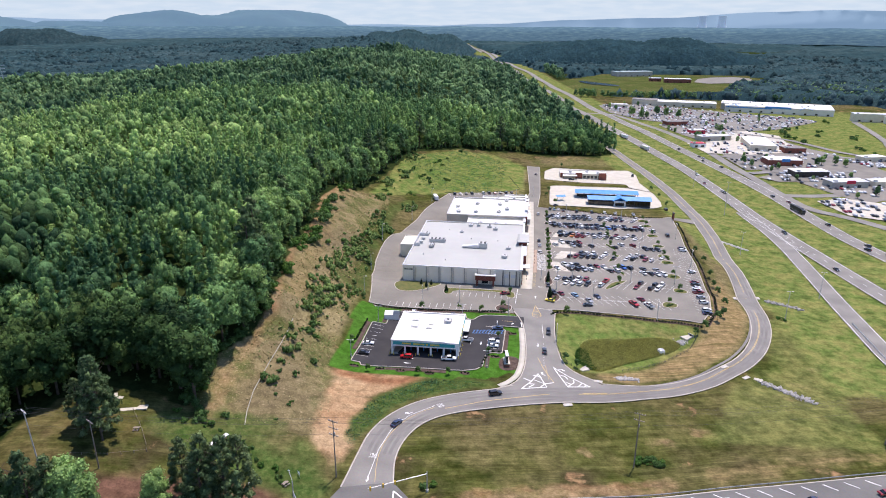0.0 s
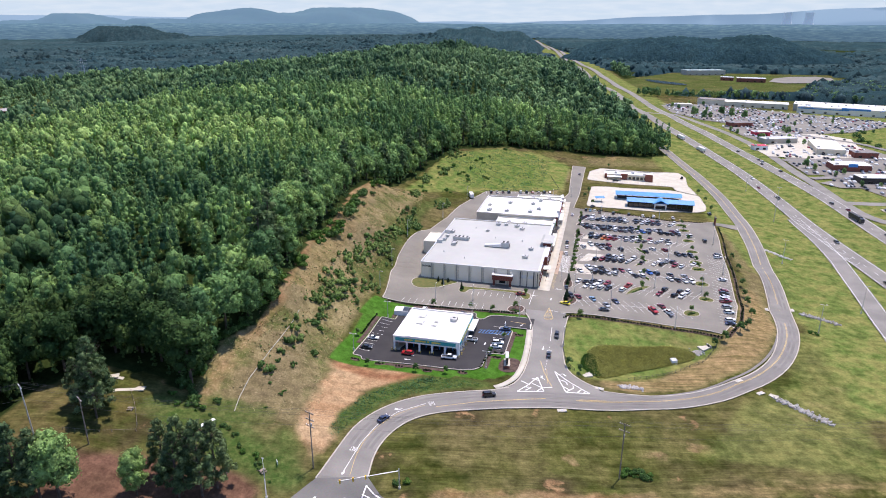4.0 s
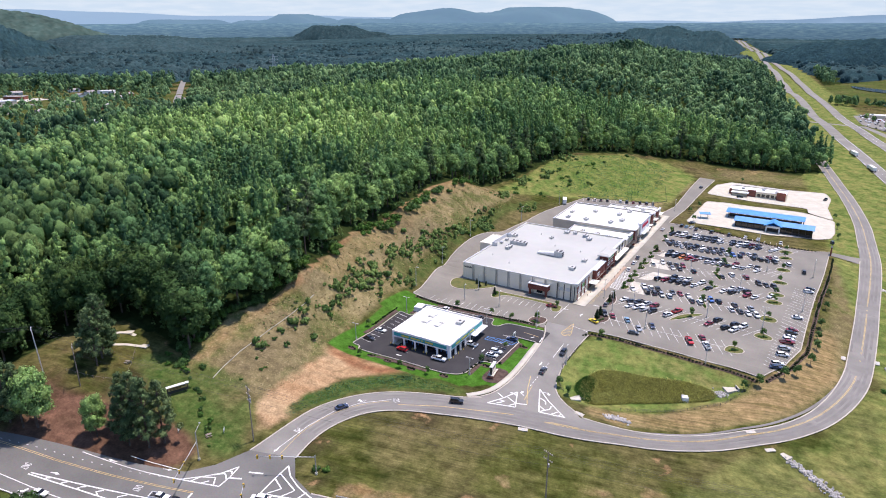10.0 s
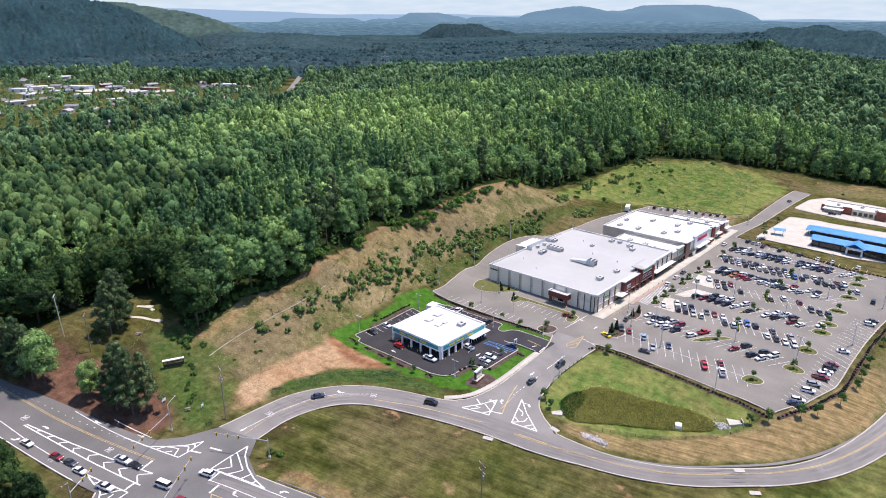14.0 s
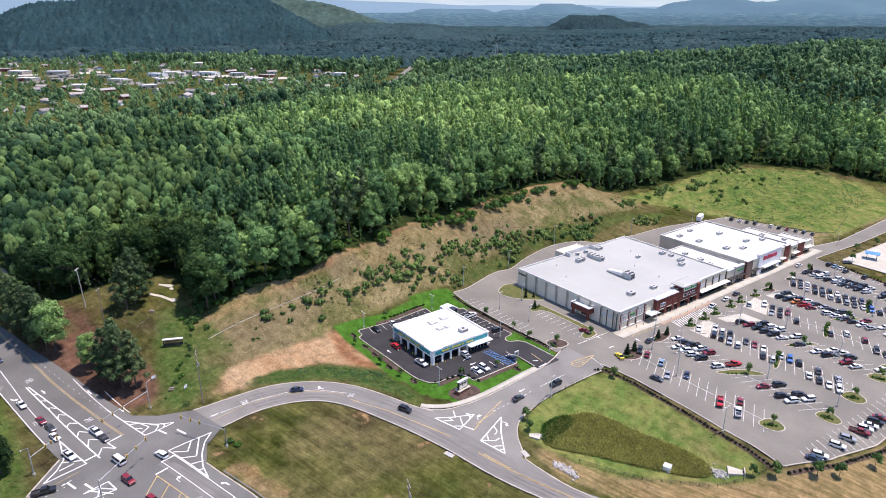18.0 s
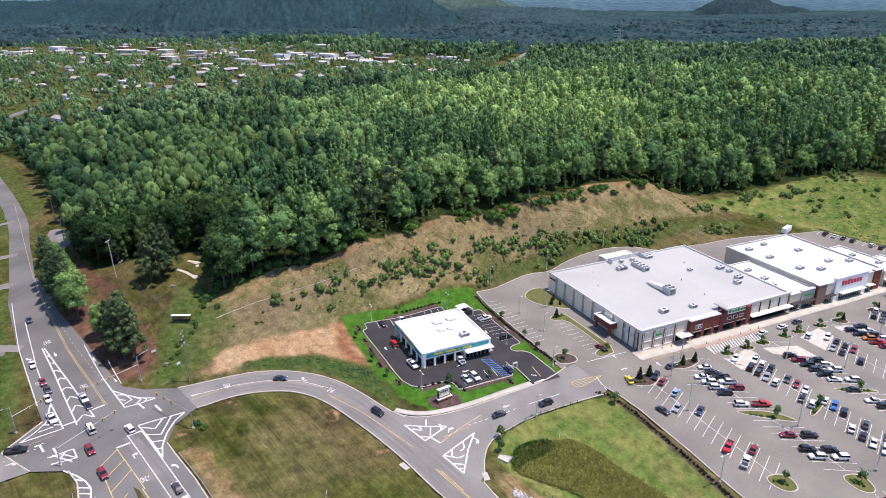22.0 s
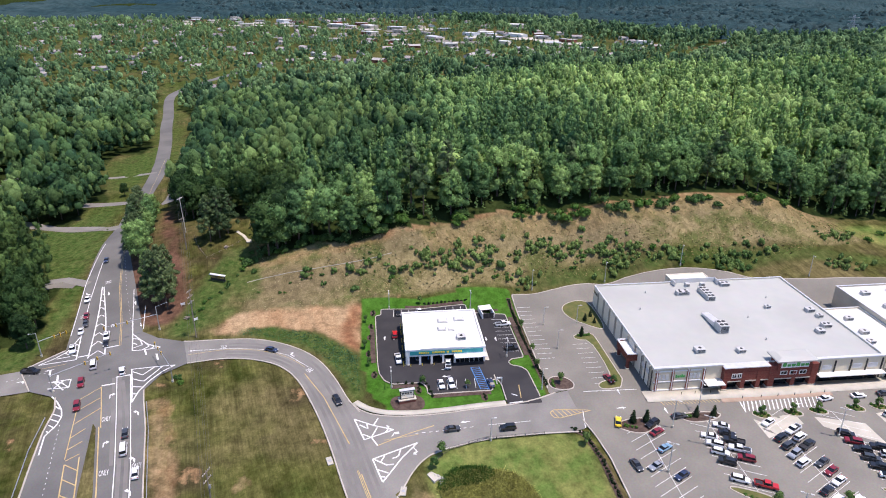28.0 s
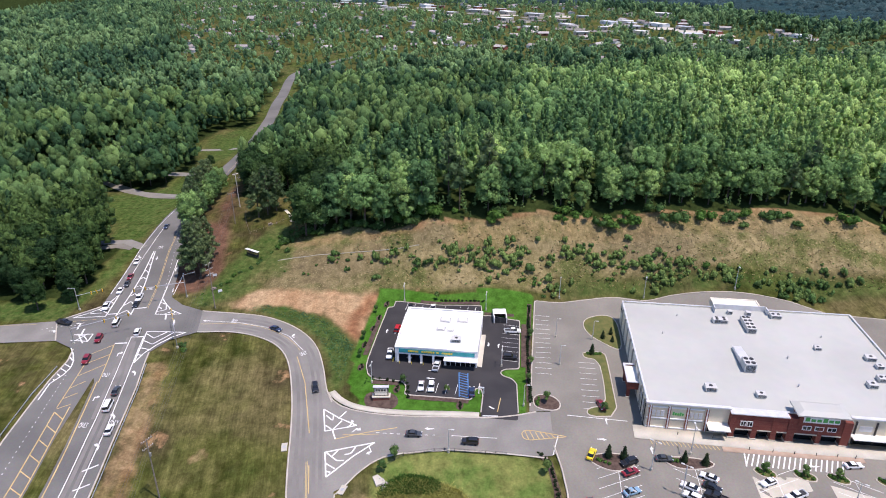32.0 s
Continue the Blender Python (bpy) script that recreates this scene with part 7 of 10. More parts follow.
ok = wooded(x, y) & free_of_houses(x, y) & ((deep >= 325) | (y > 757) | (x < -520)) & inside(SUNLIT_END, x, y) & ~behind & ~(town_band(x, y) & (np.sin(x * 0.05) * np.sin(y * 0.043 + 1) > 0.86))
town = town_band(x, y)
thin = ok & town & (np.random.default_rng(6).random(len(x)) < np.where(near_line(MAIN_STREET, x, y) < 100, 0.55, 0.78))
ok &= ~town
street = near_line(MAIN_STREET, x, y) < 130
wood_mass("woodland", x[thin & street], y[thin & street], FAR_P, LEAF_HAZED, 15, (0.45, 0.9), "scattered trees along the streets of the town", 0.5)
wood_mass("woodland", x[thin & ~street], y[thin & ~street], FAR_P, LEAF_HAZED, 19, (0.6, 1.15), "scattered trees about the town", 0.5)
wood_mass("woodland", x[ok], y[ok], FAR_P, LEAF_HAZED, 13, (0.95, 1.6), "woods rolling away beyond the hill", 0.4)


def canopy_sheet(name, gx, gy, mask, seed, top, material, label):
    """Far woods as one lumpy canopy."""
    rr = np.random.default_rng(seed)
    X, Y = np.meshgrid(gx, gy)
    X = X + rr.uniform(-0.3, 0.3, X.shape) * np.gradient(gx)[None, :]
    Y = Y + rr.uniform(-0.3, 0.3, Y.shape) * np.gradient(gy)[:, None]
    keep = mask(X, Y)
    Z = h(X, Y) + np.where(keep, top * rr.uniform(0.55, 1.1, X.shape), -4.0)
    ny, nx = X.shape
    i = np.arange(ny * nx).reshape(ny, nx)
    q = np.stack([i[:-1, :-1], i[:-1, 1:], i[1:, 1:], i[1:, :-1]], -1).reshape(-1, 4)
    q = q[keep.ravel()[q].any(1)]
    patch = np.array([noise.noise((a / 420, b / 230, 4.0)) + 0.6 * noise.noise((a / 130, b / 80, 9.0)) for a, b in zip(X.ravel(), Y.ravel())]).reshape(X.shape)
    tint = np.clip(rr.normal(0.45, 0.22, X.shape) + 0.8 * patch, 0, 1.3)
    return tagged(arrays(name, np.stack([X, Y, Z], -1).reshape(-1, 3), q, material, False, {"tint": tint.ravel()}), label, "wood", kind="stuff")


def grow(a, b, s0, k):
    out = [a]
    s = s0
    while abs(out[-1] - a) < abs(b - a):
        out.append(out[-1] + math.copysign(s, b - a))
        s *= k
    return np.array(out)


def fields(X, Y):
    """Far fields between the woods."""
    return (np.sin(X * 0.0031 + 1.3 * np.sin(Y * 0.0017)) * np.sin(Y * 0.0045 + 0.8) > 0.72) & (np.hypot(X, Y) > 1700)


def valley(X, Y):
    """The valley woods, painted dark as under cloud, past the end of the nearer ones."""
    return wooded(X, Y) & ~inside(SUNLIT_END, X, Y) & ~fields(X, Y) & ((np.hypot(X - 60, Y - 200) > 1500) | (Y > 700)) & (Y > -0.4 * np.abs(X) - 200)


gx = np.concatenate([grow(-1100, -4600, 16, 1.02)[::-1], np.arange(-1084, 700, 15.0), grow(700, 4600, 16, 1.03)])
gy = np.concatenate([np.arange(-900, 600, 26.0), np.arange(600, 2000, 15.0), grow(2000, 4600, 16, 1.022)])
canopy_sheet("far_woodland", gx, gy, valley, 21, 14, FARWOOD_SHADED, "far woods to the horizon, cloud shade and haze in their colour")
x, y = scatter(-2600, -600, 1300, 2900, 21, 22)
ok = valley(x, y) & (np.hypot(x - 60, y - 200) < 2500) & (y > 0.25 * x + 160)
wood_mass("far_woodland", x[ok], y[ok], VALLEY_P, FARWOOD_SHADED, 23, (0.75, 1.3), "trees of the valley woods, cloud shade and haze in their colour")
x, y = scatter(40, 1210, 1000, 1500, 9.5, 5)
ok = wooded(x, y)
wood_mass("woodland", x[ok], y[ok], FAR_P, LEAF_HAZED, 14, (0.7, 1.0), "belt of trees beyond the shopping centre")

# bushes on the bank, weeds, reeds
r1 = random.Random(9)
bank_spots = [(-87, 212), (-85, 220), (-83, 186), (-85, 192), (-84, 233), (-85, 237), (-82, 241), (-82, 248), (-85, 259), (-82, 261), (-78, 267), (-77, 272), (-93, 290), (-88, 293), (-90, 302), (-94, 316), (-88, 316), (-85, 328), (-90, 335), (-92, 342), (-83, 343), (-86, 348), (-84, 360), (-85, 367), (-84, 373), (-84, 424), (-81, 425), (-105, 478), (-86, 459), (-79, 453), (-79, 206), (-81, 221), (-76, 181), (-73, 172), (-78, 251), (-101, 420), (-99, 440), (-105, 455)]
for x, y in bank_spots:
    for k in range(r1.choice((1, 2, 3, 4))):
        plant(SHRUBS["wild"], x + r1.gauss(0, 2.2), y + r1.gauss(0, 3.0), r1.choice((0.2, 0.3, 0.4, 0.55, 0.75, 1.0)), group="bank bushes")
for k in range(36):
    t = r1.random()
    plant(SHRUBS["wild"], -98 - 22 * t + r1.uniform(-3, 3), 206 + 220 * t, r1.uniform(0.9, 2.2), group="bank bushes", label="bright green undergrowth along the wood's edge")
for x, y in resample([(-60, 141), (-76, 152), (-100, 164), (-104, 186), (-99, 203)], 3.0):
    plant(SHRUBS["wild"], x + r1.uniform(-2.5, 0.5), y + r1.uniform(-0.5, 2.5), r1.uniform(0.6, 1.6) * (0.4 if x > -90 else 1), group="bank bushes", label="green undergrowth along the wood's edge")
for k in range(26):
    plant(SHRUBS["wild"], r1.uniform(-112, -60), r1.uniform(480, 600), r1.uniform(0.4, 1.1), group="bank bushes")
for k in range(14):
    plant(SHRUBS["wild"], 41 + r1.uniform(-4, 4), 176.5 + r1.uniform(-2, 2), r1.uniform(0.4, 0.8), group="field bushes", label="low green bush by a utility pole")
for x, y in ((-100, 158), (-95, 161), (-90, 165), (-104, 162), (-23, 151), (-25.5, 149.5), (120, 300), (122, 298), (148, 240), (150, 238)):
    plant(SHRUBS["wild"], x, y, 0.7, group="field bushes", label="scrubby green bush in rough grass")


SCRUB_P = [crown(pr, np.array([(pr.uniform(-0.9, 0.9), pr.uniform(-0.9, 0.9), pr.uniform(0.2, 0.9), pr.uniform(0.35, 0.75)) for _ in range(6)]), 20, 90, 0.16, 0.7) for _ in range(5)]
sx_, sy_, sr = [], [], np.random.default_rng(29)
for x, y, k in ((-87, 261, 22), (-92, 290, 26), (-92, 310, 24), (-90, 325, 26), (-87, 343, 24), (-84, 366, 26), (-78, 274, 14), (-81, 252, 14), (-84, 236, 16), (-86, 247, 16), (-90, 384, 18), (-79, 420, 16), (-86, 319, 16), (-84, 212, 10), (-83, 188, 8), (-100, 430, 16), (-104, 470, 20), (-95, 500, 22), (-98, 540, 24)):
    sx_.append(x + sr.normal(scale=3.0, size=k)), sy_.append(y + sr.normal(scale=5.0, size=k))
wood_mass("scrub", np.concatenate(sx_), np.concatenate(sy_), SCRUB_P, BUSH, 30, (0.7, 2.2), "tangled green scrub spreading over the lower bank")


def tufts(name, outline, n, size, material, label, seed, tall=1.0, lean=0.5, parent_lift=0.0):
    """Upright blades scattered over an outline."""
    rr = np.random.default_rng(seed)
    xs, ys = [p[0] for p in outline], [p[1] for p in outline]
    x, y = rr.uniform(min(xs), max(xs), n * 3), rr.uniform(min(ys), max(ys), n * 3)
    s = np.where(inside(outline, x, y))[0][:n]
    x, y = x[s], y[s]
    z = h(x, y) + parent_lift
    a = rr.uniform(0, 6.283, len(x))
    w, t = size * rr.uniform(0.5, 1.2, len(x)), size * tall * rr.uniform(0.5, 1.3, len(x))
    dx, dy = np.cos(a) * w, np.sin(a) * w
    lx, ly = rr.normal(scale=lean, size=len(x)) * t, rr.normal(scale=lean, size=len(x)) * t
    v = np.stack([np.c_[x - dx, y - dy, z - 0.1], np.c_[x + dx, y + dy, z - 0.1], np.c_[x + dx * 0.6 + lx, y + dy * 0.6 + ly, z + t], np.c_[x - dx * 0.6 + lx, y - dy * 0.6 + ly, z + t]], 1).reshape(-1, 3)
    return tagged(arrays(name, v, np.arange(len(v)).reshape(-1, 4), material), label, "grass", kind="stuff")


POND = rounded([(22.8, 237.7), (24.4, 246.5), (26.8, 252), (33.8, 255.7), (42.8, 257.2), (51.4, 260), (59.9, 262.7), (66.6, 263), (66.6, 257.3), (58.9, 250.6), (45.9, 243.3), (37.2, 236.3), (30.2, 229), (25.6, 232.1)], 1)
tufts("pond_reeds", POND, 60000, 0.10, REED, "tall olive reeds filling the retention basin", 31, 7.0, 0.62)
tufts("pond_reeds", rounded([(21.5, 236), (23.5, 246), (27.5, 245), (28, 236), (30.5, 229.5), (26, 230.5)], 1), 5200, 0.14, SHRUB, "fresh green reeds at the basin's inlet", 33, 5.5, 0.4)
DRYGRASS = foliage("dry_grass", (0.27, 0.20, 0.095), (0.46, 0.36, 0.19))
BANK = [(-70, 206), (-100, 187), (-97, 240), (-117, 360), (-119, 434), (-100, 450), (-88, 400), (-82, 320), (-76, 270), (-74, 232)]
tufts("dry_grass", BANK, 7000, 0.3, DRYGRASS, "dry straw-coloured grass on the cut bank", 32, 0.8, 1.8)
tufts("weeds", BANK, 1500, 0.3, SHRUB, "green weeds on the cut bank", 33, 0.8, 1.8)
tufts("weeds", [(-62, 163), (-100, 166), (-104, 190), (-70, 207), (-60, 200)], 900, 0.25, DRYGRASS, "dry weeds below the bank", 34, 0.7, 1.8)
tufts("weeds", [(-50, 162), (-53, 168), (-52, 178), (-49.5, 191), (-39, 203), (-31, 208.5), (-12, 209), (-20, 204), (-32, 198), (-42, 188), (-48, 173)], 4200, 0.22, LEAF_B, "rough green weeds beside the access road", 35, 0.7, 1.9)
tufts("weeds", [(-75, 475), (-20, 490), (-20, 600), (-60, 605), (-105, 530)], 4500, 0.4, LEAF_B, "rough green meadow beyond the shops", 36, 0.7, 1.8)

# ---------------------------------------------------------------- vehicles
def side_profile(bm, pts, w0, w1, z_mid):
    """A body from a side outline (x, z): half-width w0 below z_mid, drawn in to w1 at the top."""
    top = max(p[1] for p in pts)
    sides = []
    for s in (-1, 1):
        row = []
        for px, pz in pts:
            t = max(0.0, (pz - z_mid) / max(0.01, top - z_mid))
            row.append(bm.verts.new((px, s * (w0 + (w1 - w0) * t), pz)))
        sides.append(row)
    n = len(pts)
    for i in range(n):
        j = (i + 1) % n
        bm.faces.new((sides[0][i], sides[0][j], sides[1][j], sides[1][i]))
    bm.faces.new(sides[0][::-1])
    bm.faces.new(sides[1])
    bmesh.ops.triangulate(bm, faces=[f for f in bm.faces if len(f.verts) > 4])
    bmesh.ops.recalc_face_normals(bm, faces=bm.faces)
    return bm


CAR_SHAPES = {
    # length, half width, body outline, cabin outline, roof (x0, x1, z), wheel radius
    "car": (4.7, 0.91, [(-2.3, 0.35), (2.3, 0.35), (2.36, 0.62), (2.1, 0.80), (0.95, 0.95), (-1.55, 0.98), (-2.25, 0.92), (-2.36, 0.6)], [(0.98, 0.94), (0.25, 1.40), (-1.0, 1.43), (-1.75, 0.97)], (-0.98, 0.22, 1.43), 0.33),
    "suv": (4.8, 0.96, [(-2.3, 0.42), (2.32, 0.42), (2.4, 0.75), (2.2, 1.0), (1.1, 1.12), (-2.3, 1.15), (-2.4, 0.7)], [(1.12, 1.11), (0.45, 1.68), (-1.9, 1.70), (-2.3, 1.15)], (-1.88, 0.42, 1.70), 0.37),
    "pickup": (5.8, 1.0, [(-2.9, 0.5), (2.85, 0.5), (2.95, 0.85), (2.8, 1.12), (1.5, 1.2), (-0.85, 1.22), (-0.86, 0.9), (-2.75, 0.9), (-2.76, 1.2), (-2.95, 1.2)], [(1.5, 1.19), (0.9, 1.82), (-0.55, 1.84), (-0.8, 1.21)], (-0.53, 0.88, 1.84), 0.4),
    "van": (5.4, 1.0, [(-2.65, 0.42), (2.6, 0.42), (2.7, 0.85), (2.3, 1.15), (-2.65, 1.2)], [(2.25, 1.15), (1.5, 2.05), (-2.6, 2.1), (-2.65, 1.2)], (-2.58, 1.48, 2.1), 0.37),
}
CAR_KIT = {}


def vehicle_pattern(shape, paint_key):
    """One vehicle: body, glasshouse, roof, four wheels with rims, lamps and mirrors. It faces +x."""
    key = (shape, paint_key)
    if key in CAR_KIT:
        return CAR_KIT[key]
    colour, mat = PAINTS[paint_key]
    length, w, body, cabin, roof, r = CAR_SHAPES[shape]
    words = {"car": "saloon car", "suv": "sport utility car", "pickup": "pickup truck", "van": "passenger van"}[shape]
    t = thing({"car": "car", "suv": "car", "pickup": "pickup_truck", "van": "van"}[shape], "%s %s standing on grey asphalt" % (colour, words), {"car": "car", "suv": "car", "pickup": "pickup truck", "van": "van"}[shape], (0, 0, -400))
    base = next((k for k in CAR_KIT if k[0] == shape), None)

    def share(name, make, material):
        """Alike parts of alike vehicles use one mesh; painted parts have their own."""
        if base and material not in (mat,):
            src = [c for c in CAR_KIT[base].children if c.name.split(".")[0] == name]
            k = len([c for c in t.children if c.name.split(".")[0] == name])
            o = new(name, src[k].data)
            o.parent = t
            return o
        return part(name, make(), material, t)

    def shell():
        bm = side_profile(bmesh.new(), body, w, w * 0.93, 0.8)
        bmesh.ops.bevel(bm, geom=[e for e in bm.edges if e.is_manifold and e.calc_face_angle(0) > 0.6], offset=0.06, segments=1, affect="EDGES")
        return bm

    part("body", shell(), mat, t)
    share("glasshouse", lambda: side_profile(bmesh.new(), cabin, w * 0.9, w * 0.74, cabin[0][1]), GLASS)
    x0, x1, z = roof
    part("roof", box(bmesh.new(), x0, -w * 0.73, z - 0.05, x1, w * 0.73, z + 0.03, 0.02), mat, t)
    ax = length * 0.3
    for sx in (-1, 1):
        for sy in (-1, 1):
            share("wheel", lambda: tube(bmesh.new(), (sx * ax, sy * (w - 0.2), r), (sx * ax, sy * (w + 0.02), r), r, seg=12), TYRE)
    for sy in (-1, 1):
        share("headlight", lambda: boxes((length / 2 - 0.3, sy * w * 0.72 - 0.17, 0.68, length / 2 + 0.0, sy * w * 0.72 + 0.17, 0.82)), LENS)
        share("taillight", lambda: boxes((-length / 2 - 0.02, sy * w * 0.76 - 0.13, 0.72, -length / 2 + 0.16, sy * w * 0.76 + 0.13, 0.9)), TAILLIGHT)
    if shape == "pickup":
        share("bed_floor", lambda: boxes((-2.72, -w * 0.86, 0.9, -0.9, w * 0.86, 0.94)), BLACKMETAL)
        part("bed_side", boxes((-2.76, -w * 0.97, 0.9, -0.86, -w * 0.86, 1.22)), mat, t)
        part("bed_side", boxes((-2.76, w * 0.86, 0.9, -0.86, w * 0.97, 1.22)), mat, t)
    CAR_KIT[key] = t
    return t


def park(x, y, turn, code, group="", label="", dz=0.15):
    """A vehicle by its code: colour letter, then c, u, p or v."""
    x, y = float(x), float(y)
    shape = {"c": "car", "u": "suv", "p": "pickup", "v": "van"}[code[1]]
    a, b = radians(turn), 1.4
    z0, z1 = hz(x + b * math.cos(a), y + b * math.sin(a)), hz(x - b * math.cos(a), y - b * math.sin(a))
    ob = copy_thing(vehicle_pattern(shape, code[0]), pose(x, y, (z0 + z1) / 2 + dz, 0, 0, turn))
    tagged(ob, label, "", group)
    return ob


# ---------------------------------------------------------------- the car park: eight slanted double rows
STALL = 3.4
ROWS_OF_STALLS = [
    # y of the middle line, slant of the stalls, first stall, south half, north half (a letter for each car, a dot for an empty stall)
    (291.2, 118, 16, "....s.....R.W..", "kr.b..n.....r.."),
    (311.0, 62, 16, "..wwwk.w....r.kw.", "wkKWr..R....k.kw."),
    (330.8, 118, 16, "w.kgsw..kw...wkww.", "..WwK.grw.wBk.g.s."),
    (350.2, 62, 16, "...krkgkw.k.wk.rw.", "....kww.w...wWk..w"),
    (369.3, 118, 16, "w..sk.k...k....kkg", "..wkkr......w.r..."),
    (388.4, 62, 16, "..kkoRr.wwgkws.w..", ".kwkwkskgw.r.wk..."),
    (407.6, 118, 16, "kgwkkwkskwBk.kkgk.w", "wkwkgkwkknk.nwk.rw."),
    (426.4, 62, 16, "kwwkwkgkw.kwgkn.w..", "kw.wkgkw.kgwrk..w.."),
]
stall_lines = []
PICK = random.Random(12)
for y0, slant, x0, south, north in ROWS_OF_STALLS:
    ux, uy = math.cos(radians(slant)), math.sin(radians(slant))
    n = max(len(south), len(north))
    for k in range(n + 1):
        x = x0 - STALL / 2 + STALL * k
        stall_lines.append([(x - 6.2 * ux, y0 - 6.2 * uy), (x + 6.2 * ux, y0 + 6.2 * uy)])
    stall_lines.append([(x0 - STALL / 2, y0), (x0 - STALL / 2 + STALL * n, y0)])
    for half, s in ((south, -1), (north, 1)):
        for k, c in enumerate(half):
            if c == ".":
                continue
            shape = "p" if c in "KW" else PICK.choice("ccucuuc")
            if c == "R":
                shape = "p"
            code = {"K": "k", "W": "w"}.get(c, c) + shape
            x, y = x0 + STALL * k + s * 3.1 * ux + PICK.uniform(-0.15, 0.15), y0 + s * 3.1 * uy + PICK.uniform(-0.3, 0.3)
            park(x, y, slant + (180 if PICK.random() < 0.5 else 0) + PICK.uniform(-2, 2), code, "cars in the car park")
strips("stall_line", stall_lines, WHITELINE, 0.13, LIFT, "worn white stall lines of the main car park", "road marking", step=3.0)
more = []
for k in range(30):
    y = 284 + 5.0 * k * 0.62
    if y < 372:
        more.append([(79.5 + 0.055 * (y - 284), y + 1.8), (86.0 + 0.055 * (y - 284) + (y > 290) * 3.2 * min(1, (y - 290) / 20), y - 0.6)])
for k in range(13):
    more.append([(-61 + 3.15 * k, 269.8), (-61 + 3.15 * k, 275.0)])
for k in range(9):
    more.append([(-31 + 3.0 * k, 283.8), (-31 + 3.0 * k, 289.0)])
for k in range(18):
    more.append([(22 + 3.2 * k, 437.6 - 0.0 * k), (22 + 3.2 * k, 442.2)])
for k in range(16):
    more.append([(-58 + 3.0 * k, 473.5 + 0.32 * 3 * k), (-56.6 + 3.0 * k, 468.6 + 0.32 * 3 * k)])
strips("stall_line", more, WHITELINE, 0.13, LIFT, "worn white stall lines beside the kerbs", "road marking", step=2.0)
zebra = [[(11.4, 324.6 + 1.32 * k), (4.7, 327.4 + 1.32 * k)] for k in range(19)]
strips("hatched_crossing", zebra + [[(4.6, 325.7), (4.5, 352.2)], [(4.6, 325.7), (11.7, 324.6)]], WHITELINE, 0.36, LIFT, "white hatched crossing before the store entrance", "road marking", step=2)
strips("kerb_hatching", [[(4.5, 301 + 1.1 * k), (6.2, 301.6 + 1.1 * k)] for k in range(17)], YELLOWLINE, 0.2, LIFT, "yellow hatched fire lane", "road marking", step=1)
strips("crosswalk_line", [[(-3.2, 279), (-2.6, 296)], [(13.5, 274.5), (6, 276)]], WHITELINE, 0.22, LIFT, "white stop and crossing lines by the store", "road marking", step=2)
for y, cars in ((285.6, "nc"), (288.4, "wu"), (297.6, "wu"), (304.4, "su"), (311.6, "rp"), (314.8, "wu"), (318.0, "wc"), (321.2, "ku"), (324.4, "rc"), (336.6, "wc"), (371.0, "wu"), (376.2, "gc")):
    park(83.6 + 0.1 * (y - 284) * (0.75 if y > 300 else 1), y, 20 + PICK.uniform(-3, 3), cars, "cars along the hedge")
for x, c in ((25, "kc"), (34, "ku"), (44, "gu"), (53, "wc"), (60, "wc"), (72, "wc"), (16, "ku"), (18.8, "bc"), (21.6, "wc")):
    park(x, 441.5 if x > 22 else 444.2, 90, c, "cars along the north kerb")
for k, c in enumerate("ku wc kc gu . wu ku rc kc gu kc".split()):
    if c != ".":
        park(-54 + 4.2 * k, 472.2 + 1.35 * k, 105, c, "cars behind the shops")
for x, y, a, c, lb in ((12.6, 284.6, 160, "yc", "bright yellow sports car turning in the car park"), (12, 303.5, 95, "gc", ""), (30, 283.5, 12, "gc", ""), (8.6, 352, 100, "wc", ""), (8, 372, 92, "gc", ""), (8.4, 363, 92, "wc", ""), (7.6, 430, 90, "wc", ""), (86.6, 399, 95, "ku", ""), (-8.4, 289.0, 15, "rc", "dark red saloon car in a side stall"), (20, 455, 60, "gc", ""), (6.5, 560, 80, "gc", ""), (36, 549.5, 10, "ku", ""), (98, 466, 95, "ku", ""), (91, 583, 80, "kp", "")):
    park(x, y, a, c, "cars about the lots", lb)
# tyre shop's lot
tire_lines = [[(-8.6, 233.6 + 3.0 * k), (-13.6, 233.9 + 3.0 * k)] for k in range(5)] + [[(-29 - 2.9 * k, 264), (-29.3 - 2.9 * k, 258.4)] for k in range(9)] + [[(-63.6 + 0.1 * k, 221.5 + 2.9 * k), (-58.8 + 0.1 * k, 221.2 + 2.9 * k)] for k in range(10)]
strips("stall_line", tire_lines, WHITELINE, 0.14, 0.175, "fresh white stall lines on black asphalt", "road marking", step=1)
strips("blue_hatching", [[(-20.2, 245.6), (-7.6, 247)], [(-20.2, 248.4), (-7.2, 249.8)]] + [[(-20 + 1.3 * k, 245.7 + 0.13 * k), (-19.2 + 1.3 * k, 248.4 + 0.13 * k)] for k in range(10)], BLUELINE, 0.3, 0.175, "blue hatched access aisle", "road marking", step=1)
strips("yellow_centre_line", [[(-8.6, 259.4), (-2, 258.8)]], YELLOWLINE, 0.25, 0.175, "yellow line on black asphalt", "road marking", step=1)
strips("stop_line", [[(0.3, 254.6), (-0.2, 259)], [(-4.2, 256.2), (-3.2, 257.8)]], WHITELINE, 0.4, 0.175, "white stop line at the lot's mouth", "road marking", step=1)
